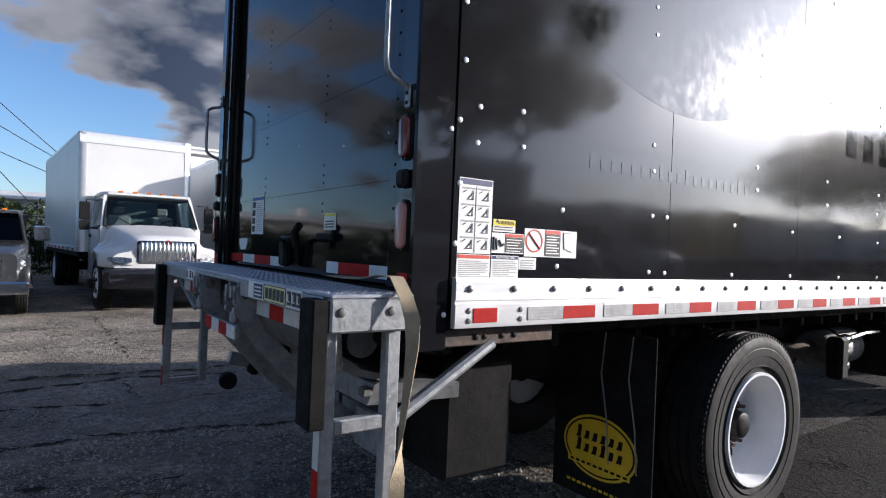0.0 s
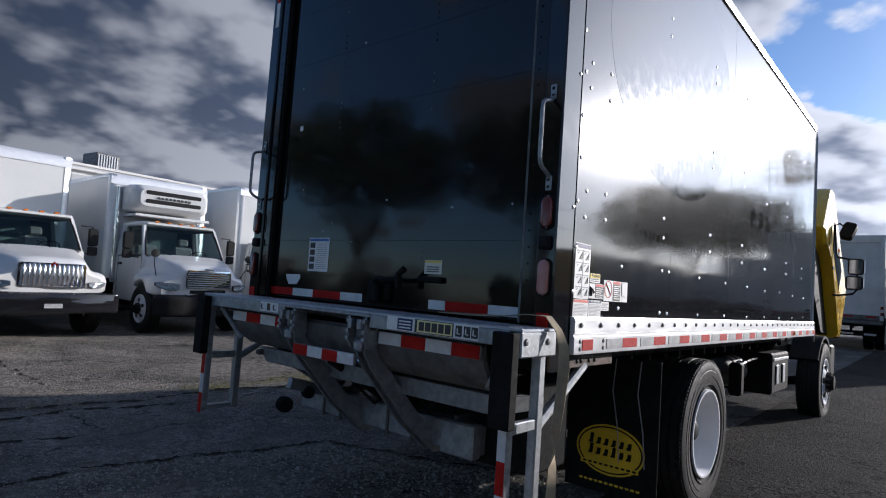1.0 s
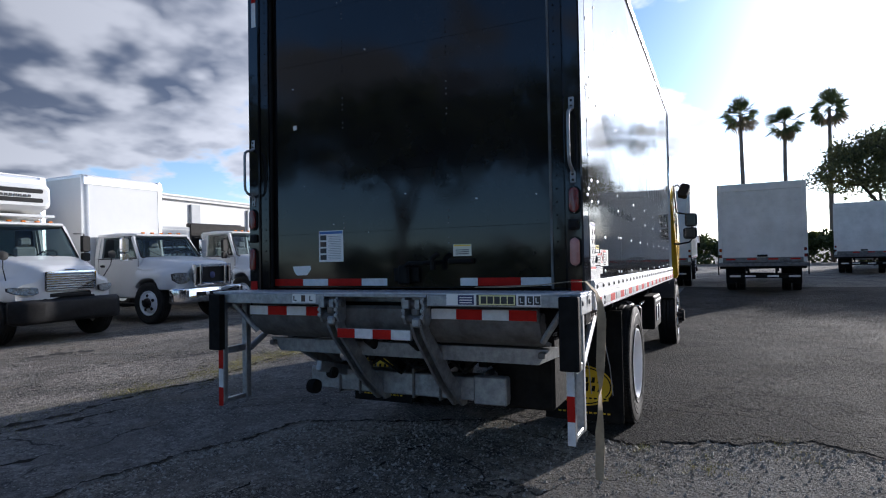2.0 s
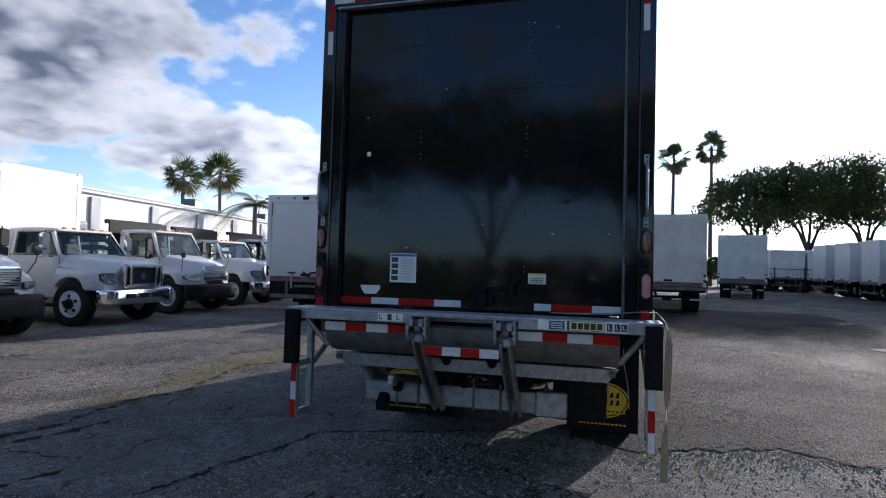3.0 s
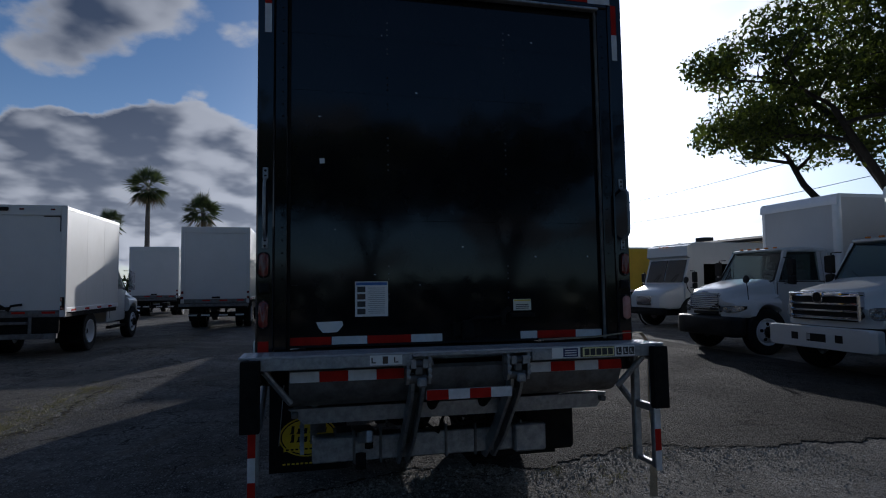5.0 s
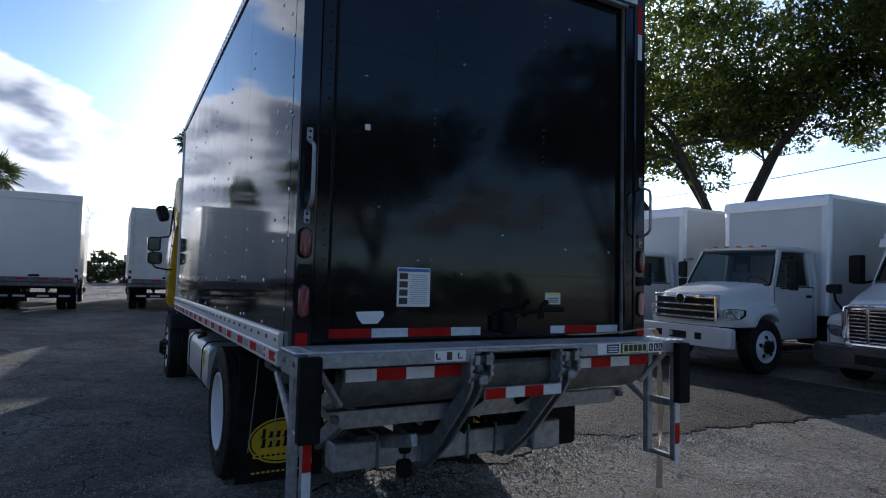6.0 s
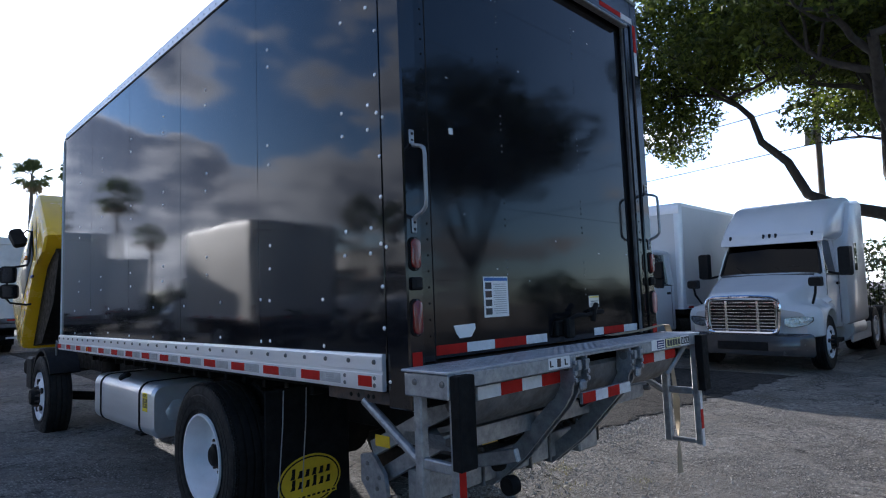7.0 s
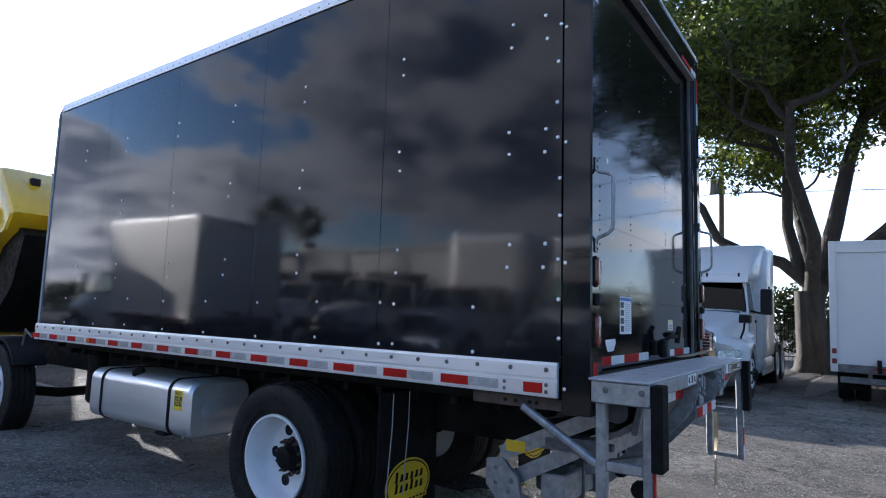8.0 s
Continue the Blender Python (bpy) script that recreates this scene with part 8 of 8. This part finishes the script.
def warehouse():
    b = thing("warehouse", "long white block warehouse with grey pilasters and flat roof", "building", pose(8, 23.0, 0, 0, 0, 8.5) @ pose(-8, 0, 0))
    part("wall", Shape().box(3.6, 75, 0, 0.3, 0, 4.95, 0.0), WALL_WHITE, b, "white painted block wall")
    part("end_wall", Shape().box(3.6, 3.9, 0.3, 14, 0, 4.95), WALL_WHITE, b)
    part("roof", Shape().box(3.5, 75.2, -0.1, 14, 4.95, 5.05, 0.02), WALL_GREY, b)
    part("coping", Shape().box(3.48, 75.2, -0.14, 0.34, 5.05, 5.15, 0.01), WALL_WHITE, b)
    for x in np.arange(5.0, 75, 5.2):
        part("pilaster", Shape().box(x, x + 0.75, -0.13, 0.0, 0, 4.7, 0.02), WALL_GREY, b)
    for x in np.arange(9, 74, 10.4):
        d = part("loading_door", Shape().box(x - 1.5, x + 1.5, -0.04, 0.0, 0.0, 3.4, 0.005), WALL_GREY, b)
        for z in np.arange(0.3, 3.3, 0.42):
            part("door_rib", Shape().box(x - 1.48, x + 1.48, -0.055, -0.04, z, z + 0.04), WALL_WHITE, d)
    for x in (6.7, 33.5, 46, 60):
        u = part("rooftop_unit", Shape().box(x, x + 1.0, 1.6, 2.7, 5.06, 6.0, 0.04), STEEL, b, "grey rooftop air-conditioning unit")
        for k in range(8):
            part("louvre", Shape().box(x + 0.08 + k * 0.11, x + 0.13 + k * 0.11, 1.57, 1.6, 5.15, 5.92), GALV, u)
    part("gutter", Shape().box(3.6, 75, -0.2, -0.14, 4.87, 4.96, 0.01), WALL_WHITE, b)


def low_building(name, label, m, L, D, H, wall, roofmat, over=0.5):
    b = thing(name, label, "building", m)
    part("wall", Shape().box(0, L, 0, D, 0, H), wall, b)
    part("roof", Shape().prism([(-over, H), (-over, H + 0.12), (D / 2, H + 0.75), (D + over, H + 0.12), (D + over, H)], 0, -over, L + over), roofmat, b)
    part("vent_box", Shape().box(L * 0.35, L * 0.35 + 1.0, D * 0.3, D * 0.3 + 1.0, H + 0.3, H + 1.2, 0.04), roofmat, b)
    for x in np.arange(2, L - 2, 5):
        w = part("window", Shape().box(x, x + 1.6, -0.03, 0.0, 1.2, 2.4, 0.005), DARK_WINDOW, b)
        part("window_frame", Shape().box(x - 0.08, x + 1.68, -0.05, -0.031, 1.12, 1.2, 0.005), WALL_WHITE, w)
        part("window_frame", Shape().box(x - 0.08, x + 1.68, -0.05, -0.031, 2.4, 2.48, 0.005), WALL_WHITE, w)
    return b


def yard_fence(name, label, x0, x1, y, h=2.2, along="x", step=2.6):
    f = thing(name, label, "fence", kind="structure")
    def at(a, b0, b1):
        return (a[0], a[1], b0, b1) if along == "x" else (b0, b1, a[0], a[1])
    for p in np.arange(x0, x1 + 0.01, step):
        a = at((p - 0.03, p + 0.03), y - 0.03, y + 0.03)
        part("post", Shape().box(*a, 0, h, 0.008), BLACK_STEEL, f)
    for z in (0.25, h - 0.15):
        part("rail", Shape().box(*at((x0, x1), y - 0.015, y + 0.015), z, z + 0.04), BLACK_STEEL, f)
    s = Shape()
    for p in np.arange(x0, x1, 0.14):
        s.box(*at((p - 0.008, p + 0.008), y - 0.008, y + 0.008), 0.05, h - 0.02)
    part("pickets", s, BLACK_STEEL, f)


def cable(a, b, sag, r=0.02):
    a, b = Vector(a), Vector(b)
    pts = [a.lerp(b, t) - Vector((0, 0, sag * 4 * t * (1 - t))) for t in np.linspace(0, 1, 15)]
    return solo("overhead_cable", Shape().tube(pts, r, 5), WIRE, "thin black overhead cable", "cable", "overhead cables")


def utility_pole(x, y, h):
    p = thing("utility_pole", "weathered wooden utility pole with crossarm and transformer", "pole", pose(x, y, 0))
    part("shaft", Shape().tube([(0, 0, -0.1), (0, 0, h)], 0.17, 12, 0.11), POLE, p)
    part("crossarm", Shape().box(-1.1, 1.1, -0.06, 0.06, h - 0.8, h - 0.66, 0.01), POLE, p)
    part("transformer", Shape().lathe([(0.0, 0), (0.22, 0.01), (0.24, 0.05), (0.24, 0.75), (0.2, 0.8), (0.0, 0.82)], (0.35, 0, h - 2.6), (0, 0, 1), 16), GALV, p)
    for q in (-1.0, -0.4, 0.4, 1.0):
        part("insulator", Shape().lathe([(0.03, 0), (0.05, 0.04), (0.03, 0.08), (0.05, 0.12), (0.0, 0.16)], (q, 0, h - 0.66), (0, 0, 1), 8), BLACK_PLASTIC, p)


def lamp_mast(x, y, h):
    p = thing("yard_lamp", "tall yard lamp with two floodlight heads", "street lamp", pose(x, y, 0))
    part("mast", Shape().tube([(0, 0, 0), (0, 0, h)], 0.11, 10, 0.07), GALV, p)
    for s in (1, -1):
        part("arm", Shape().tube([(0, 0, h - 0.1), (0, s * 1.0, h + 0.1)], 0.04, 8), GALV, p)
        part("lamp_head", Shape().box(-0.25, 0.25, *sorted((s * 0.8, s * 1.6)), h + 0.05, h + 0.2, 0.03), BLACK_PLASTIC, p)


# ---- trees ----
def leaf_cloud(clumps, per, size, seed, flat=0.75):
    """Small four-cornered leaves scattered through clumps (x, y, z, radius)."""
    rn = np.random.RandomState(seed)
    V, F = [], []
    k = 0
    for (x, y, z, r) in clumps:
        n = int(per * r * r)
        d = rn.normal(size=(n, 3))
        d /= np.linalg.norm(d, axis=1)[:, None]
        rad = r * rn.uniform(0.35, 1.0, n) ** 0.6
        c = np.array((x, y, z)) + d * rad[:, None] * np.array((1, 1, flat))
        a = rn.normal(size=(n, 3))
        a /= np.linalg.norm(a, axis=1)[:, None]
        b = np.cross(a, rn.normal(size=(n, 3)))
        b /= np.linalg.norm(b, axis=1)[:, None]
        s = size * rn.uniform(0.6, 1.3, n)[:, None]
        q = np.stack([c - a * s, c - b * s * 0.45, c + a * s, c + b * s * 0.45], 1).reshape(-1, 3)
        V.append(q)
        F.append(np.arange(k, k + 4 * n).reshape(-1, 4))
        k += 4 * n
    return np.concatenate(V), np.concatenate(F)


def fast_mesh(name, V, F, mat):
    me = bpy.data.meshes.new(name)
    n = len(F)
    me.vertices.add(len(V))
    me.vertices.foreach_set("co", V.astype(np.float32).ravel())
    me.loops.add(n * 4)
    me.loops.foreach_set("vertex_index", F.astype(np.int32).ravel())
    me.polygons.add(n)
    me.polygons.foreach_set("loop_start", np.arange(0, n * 4, 4, dtype=np.int32))
    me.polygons.foreach_set("loop_total", np.full(n, 4, np.int32))
    me.update(calc_edges=True)
    me.validate()
    me.materials.append(mat)
    return me


def broad_tree(m, h, seed, limbs, crown, per=230, size=0.11, mat=None, trunk=0.42, fork=0.28, label="broad leafy shade tree with dark open crown", clump=(0.45, 0.95)):
    rn = random.Random(seed)
    t = thing("shade_tree", label, "tree", m)
    wood, tips = Shape(), []

    def grow(p, d, L, r, depth):
        pts = [p]
        n = 5
        for k in range(n):
            d = (d + Vector((rn.gauss(0, 0.16), rn.gauss(0, 0.16), rn.gauss(0.02, 0.10)))).normalized()
            p = p + d * L / n
            pts.append(p)
        wood.tube(pts, r, 9 if depth < 2 else 6, r * 0.62)
        if depth >= 2:
            tips.extend((p, pts[3]))
        if depth < 4:
            for k in range(3 if depth < 2 else 2):
                a = rn.uniform(0, 6.28)
                out = Vector((math.cos(a), math.sin(a), rn.uniform(-0.05, 0.55)))
                grow(pts[-1 - (k > 1)], (d * 0.65 + out * 0.75).normalized(), L * rn.uniform(0.62, 0.82), r * 0.58, depth + 1)
    base = Vector((0, 0, -0.1))
    top = Vector((rn.gauss(0, 0.2), rn.gauss(0, 0.2), h * fork))
    flare = [base, base + Vector((0, 0, 0.25)), base + Vector((0, 0, 0.7)), top * 0.6, top]
    rings = []
    for p, r in zip(flare, (trunk * 1.7, trunk * 1.3, trunk * 1.08, trunk, trunk * 0.95)):
        rings.append([p + Vector((math.cos(a), math.sin(a), 0)) * r * (1 + 0.16 * math.sin(3 * a + seed) + 0.08 * math.sin(7 * a)) for a in np.linspace(0, 2 * math.pi, 18, endpoint=False)])
    wood.loft(rings)
    for pts, r0, r1 in limbs:
        wood.tube([Vector(p) + Vector((rn.gauss(0, 0.05), rn.gauss(0, 0.05), 0)) for p in pts], r0, 10, r1)
        last = Vector(pts[-1])
        for q in range(3):
            a = rn.uniform(0, 6.28)
            grow(last - (last - Vector(pts[-2])) * 0.25 * q, Vector((math.cos(a), math.sin(a), rn.uniform(0.1, 0.8))).normalized(), h * 0.15, r1 * 0.85, 1)
    part("trunk", wood, BARK, t, "furrowed grey-brown trunk and limbs", angle=70)
    # an umbrella of leaf masses in a flattened dome, with gaps between them and a few tufts on the lower twigs
    rx, ry, zc, rz, n, cx = crown
    clumps = [(p.x + rn.gauss(0, 0.3), p.y + rn.gauss(0, 0.3), p.z + rn.uniform(-0.1, 0.5), rn.uniform(*clump) * h / 15) for p in tips if h * 0.25 < p.z < zc and rn.random() < 0.3]
    for _ in range(n):
        a, q = rn.uniform(0, 6.28), math.sqrt(rn.random())
        zz = zc + rz * (rn.uniform(-0.55, 1.0)) * math.sqrt(max(0.0, 1 - q * q * 0.8))
        clumps.append((cx + rx * q * math.cos(a) + rn.gauss(0, 0.5), ry * q * math.sin(a) + rn.gauss(0, 0.7), zz + rn.gauss(0, 0.35), rn.uniform(*clump)))
    V, F = leaf_cloud(clumps, per, size, seed)
    c = new("crown", fast_mesh("crown", V, F, mat or LEAF))
    c.parent = t
    tagged(c, "crown of small dark green leaves")
    return t


def palm(m, h, seed, r=1.7, kind="fan", lean=0.0):
    rn = random.Random(seed)
    t = thing("palm_tree", "tall fan palm with slender trunk" if kind == "fan" else "feathery coconut palm with arching fronds", "palm tree", m, "palms")
    pts = [Vector((lean * h * (k / 8) ** 2, 0.3 * math.sin(k * 0.5 + seed) * 0.3, h * k / 8)) for k in range(9)]
    part("trunk", Shape().tube(pts, 0.24, 10, 0.15), PALM_BARK, t)
    top = pts[-1]
    fr, dry = Shape(), Shape()
    if kind == "fan":
        for k in range(46):
            a, e = k * 2.4 + rn.uniform(-0.3, 0.3), rn.uniform(-1.25, 1.4)
            d = Vector((math.cos(a) * math.cos(e), math.sin(a) * math.cos(e), math.sin(e)))
            sh = dry if e < -0.75 else fr
            p1 = top + d * r * 0.45 * rn.uniform(0.5, 1.1)
            sh.tube([top, p1], 0.02, 4)
            side = d.cross(Vector((0, 0, 1))).normalized()
            q = rn.gauss(0, 0.55)
            side = (side * math.cos(q) + side.cross(d) * math.sin(q)).normalized()
            nrm = side.cross(d)
            L = r * rn.uniform(0.5, 0.8)
            for b in np.linspace(-1.0, 1.0, 11):
                q = (d * math.cos(b) + side * math.sin(b) + nrm * rn.uniform(-0.08, 0.08)).normalized()
                tip = p1 + q * L * (1 - 0.25 * abs(b) / 1.25)
                tip.z -= 0.14 * L * (0.6 + abs(b) * 0.4)
                wv = q.cross(nrm).normalized() * 0.028 * r
                mid = p1.lerp(tip, 0.55) + Vector((0, 0, 0.05))
                sh.add([p1, mid - wv, tip, mid + wv], [(0, 1, 2, 3)])
    else:
        for k in range(18):
            a, e = 2 * math.pi * k / 18 + rn.uniform(-0.2, 0.2), rn.uniform(0.0, 1.1)
            d = Vector((math.cos(a), math.sin(a), 0))
            L = r * rn.uniform(1.4, 1.9)
            spine = [top + d * L * u * math.cos(e * (1 - u * 0.6)) + Vector((0, 0, L * (math.sin(e) * u - 0.75 * u * u))) for u in np.linspace(0, 1, 9)]
            fr.tube(spine, 0.025, 4, 0.008)
            side = d.cross(Vector((0, 0, 1)))
            for i in range(1, 9):
                for u in (0.0, 0.33, 0.66):
                    p = spine[i - 1].lerp(spine[i], u)
                    for s in (1, -1):
                        tip = p + side * s * 0.5 * r * 0.6 + d * 0.25 + Vector((0, 0, -0.28))
                        wv = d * 0.045
                        fr.add([p - wv, p + wv, tip], [(0, 1, 2)])
    for nm, sh, mt in (("crown", fr, PALM_LEAF), ("dry_skirt", dry, DRY_LEAF)):
        if sh.v:
            me = bpy.data.meshes.new(nm)
            me.from_pydata(sh.v, [], sh.f)
            me.materials.append(mt)
            ob = new(nm, me)
            ob.parent = t
    return t


def hedge(name, label, x0, x1, y0, y1, h, seed, per=420):
    rn = random.Random(seed)
    cl = [(rn.uniform(x0, x1), rn.uniform(y0, y1), rn.uniform(0.2, h - 0.4), rn.uniform(0.45, 0.8)) for _ in range(int(max(x1 - x0, y1 - y0) * 5 * h / 2))]
    V, F = leaf_cloud(cl, per, 0.10 if per > 200 else 0.24, seed, 1.0)
    ob = new(name, fast_mesh(name, V, F, HEDGE_LEAF))
    tagged(ob, label, "hedge", kind="stuff")


ground()
ground_marks()
bed = Shape()
smear(bed, [(-22, -20.3), (-8, -20.2), (0, -20.4), (8, -20.6), (16, -21.0)], 6.2, 3.0, 0.02, 0.25)
# second band: its dark colour paints the shade on the ground before the trees
smear(bed, [(-12, -17.0), (-4, -15.6), (2, -15.8), (8, -17.5)], 5.0, 5.0, 0.016, 0.25)
tagged(part("shaded_earth_bed", bed, DAMP_AND_SHADED), "dark earth and leaf litter under the trees, with shade painted in", "soil", kind="stuff")
grass()
warehouse()
low_building("low_shed", "low white building beyond the hedge", pose(-26, 38, 0), 26, 10, 3.4, WALL_WHITE, WALL_WHITE)
low_building("dark_roofed_building", "low pale building with dark shallow roof", pose(24, -34, 0), 40, 9, 4.0, WALL_WHITE, ASPHALT_TRIM)
yard_fence("yard_fence_north", "dark steel picket fence before a hedge", -26, 2, 22.0)
yard_fence("yard_fence_south", "dark steel picket fence along the back of the yard", -20, 24, -24.5)
yard_fence("yard_fence_east", "dark steel gate fence at the far end of the yard", -17.5, -11.5, 46.0, 1.95, "y", 2.0)
hedge("hedge_north", "dense dark green hedge behind the fence", -26, 1.5, 23.0, 24.5, 2.5, 21, 800)
# never in view: added so the rear door mirrors a dark low line
hedge("unseen_hedge_west", "unseen dark hedge added to darken the rear door's reflection", -34.5, -33, -26, 24, 3.3, 24, 150)
hedge("hedge_south", "dense dark green hedge behind the fence", -20, 14, -27.0, -25.5, 3.4, 22)
FICUS = [([(0, 0, 2.5), (-0.3, 0, 3.4), (-0.7, 0, 5.0), (-1.2, 0.2, 7.2), (-1.8, 0.2, 9.4)], 0.36, 0.16),
         ([(0, 0, 2.9), (0.9, 0.1, 3.75), (2.1, 0.1, 4.15), (2.9, 0.1, 4.65), (3.55, 0.1, 5.85), (4.25, 0.1, 6.75), (4.6, 0.1, 7.7), (5.3, 0.1, 8.6)], 0.23, 0.08),
         ([(0.3, 0.1, 3.2), (0.6, 0.3, 5.0), (0.7, 0.3, 7.0), (1.2, 0.3, 8.6)], 0.22, 0.11),
         ([(0, 0, 2.7), (-0.2, 1.6, 4.4), (0.3, 3.6, 6.4), (0.2, 5.2, 7.8)], 0.26, 0.12),
         ([(0, 0, 2.7), (-2.0, 0.8, 4.6), (-3.8, 1.4, 6.4), (-5.2, 2.0, 7.6)], 0.26, 0.12),
         ([(0, 0, 2.7), (0.3, -1.8, 4.6), (0.8, -3.6, 6.6)], 0.24, 0.12)]
ASIDE = [([(0, 0, 2.6), (-0.6, 0.2, 4.4), (-2.2, 0.6, 6.6), (-4.0, 0.8, 8.4)], 0.24, 0.12),
         ([(0, 0, 2.6), (1.2, 0.0, 3.6), (3.6, 0.2, 4.5), (4.8, 0.2, 5.8), (5.6, 0.2, 7.2)], 0.24, 0.10),
         ([(0, 0, 2.6), (0.8, 0.4, 5.0), (2.6, 0.8, 8.0), (4.6, 0.8, 10.0)], 0.22, 0.11),
         ([(0, 0, 2.6), (0.2, 1.4, 5.2), (0.6, 3.0, 7.8)], 0.20, 0.10),
         ([(0, 0, 2.6), (0.0, -1.4, 5.2), (-0.4, -3.0, 8.0)], 0.20, 0.10)]
hedge("hedge_east", "dense green hedge closing the far end of the yard", 57.5, 59.5, -34, 24, 2.8, 23, 150)
broad_tree(pose(0.3, -20.0, 0), 12.5, 31, FICUS, per=300, size=0.105, trunk=0.42, fork=0.22, crown=(7.7, 7.2, 11.0, 4.6, 470, 0.0), clump=(0.45, 1.25))
broad_tree(pose(12.7, -20.2, 0), 13.0, 7, ASIDE, per=300, size=0.11, trunk=0.36, fork=0.20, crown=(6.2, 5.2, 9.6, 5.2, 200, 0.8), clump=(0.5, 1.25))
FORKS = [([(0, 0, 3.2), (-0.3, 0.9, 5.2), (0.2, 2.4, 7.4)], 0.17, 0.09), ([(0, 0, 3.0), (0.5, -0.8, 5.4), (0.2, -2.2, 7.6)], 0.17, 0.09),
         ([(0, 0, 3.4), (-0.4, -0.1, 6.0), (-0.8, 0.3, 8.4)], 0.15, 0.08), ([(0, 0, 3.0), (0.9, 0.3, 5.6), (2.2, 0.6, 7.5)], 0.15, 0.08)]
for k, (y, h, ry, zc) in enumerate(((-14.0, 10.0, 3.6, 7.6), (-18.4, 10.8, 4.0, 8.2), (-23.0, 12.0, 4.2, 8.3))):
    broad_tree(pose(54 + k * 0.7, y, 0), h, 40 + k, per=130, size=0.13, mat=FAR_LEAF, trunk=0.26, fork=0.32, clump=(0.4, 1.3),
               label="spreading shade tree at the far end of the yard", limbs=FORKS[k:] + FORKS[:k], crown=(3.4, ry, zc - 0.3, 3.6 + 0.4 * (k == 2), 210, 0.0))
for k, (x, y, h, r) in enumerate(((46, 40, 9.8, 2.3), (52, 40, 11.0, 2.7), (46, 13.0, 9.4, 1.75), (62, 11.6, 9.4, 2.3), (60, -4.1, 14.2, 2.0), (60, -7.7, 12.9, 2.0), (60, -11.2, 13.9, 2.0), (75, -43, 6.0, 1.5), (72, -52, 6.0, 1.4), (60, 20, 8.0, 1.6))):
    palm(pose(x, y, 0, 0, 0, 40 * k), h, 60 + k, r)
palm(pose(35.2, 24.6, 0), 5.8, 80, 2.2, "coconut")
# tree row out of view, added to give the rear door dark reflections
for k, (x, y, h, r, zc) in enumerate(((-17, -18, 13.0, 5.0, 9.2), (-25, -9.5, 11.0, 4.8, 8.0), (-28, -2.5, 11.0, 4.8, 7.8), (-27, 5, 12.0, 5.0, 8.6), (-23, 13, 11.0, 4.6, 8.0), (-17, 20, 10.0, 4.4, 7.4))):
    broad_tree(pose(x, y, 0, 0, 0, 50 * k), h, 90 + k, per=110, size=0.16, mat=HEDGE_LEAF, trunk=0.20, fork=0.30, label="unseen dense shade tree behind the yard, added for the rear door's reflection",
               limbs=FORKS[k % 3:] + FORKS[:k % 3], crown=(r, r, zc, 2.8, 150, 0.0), clump=(0.6, 1.2))
utility_pole(4.5, -27.5, 10.5)
lamp_mast(46.5, 31.6, 7.4)
for z, dy in ((9.9, 0.0), (7.9, 0.1)):
    cable((-60, -27.5 + dy, z), (4.5, -27.5 + dy, z), 0.9)
    cable((4.5, -27.5 + dy, z), (60, -30 + dy, z), 0.9)
for (xa, za), (xb, zb) in (((-1.99, 5.665), (-0.309, 4.382)), ((-1.542, 6.082), (-0.156, 4.464)), ((-1.957, 4.741), (-0.286, 3.764)), ((-1.935, 4.112), (-1.175, 2.9))):
    gx, gz = (xb - xa), (zb - za)
    cable((xa - 6 * gx, 23.0, za - 5.2 * gz), (xb + 1.2 * gx, 23.0, zb + 0.9 * gz), 0.5, 0.016)
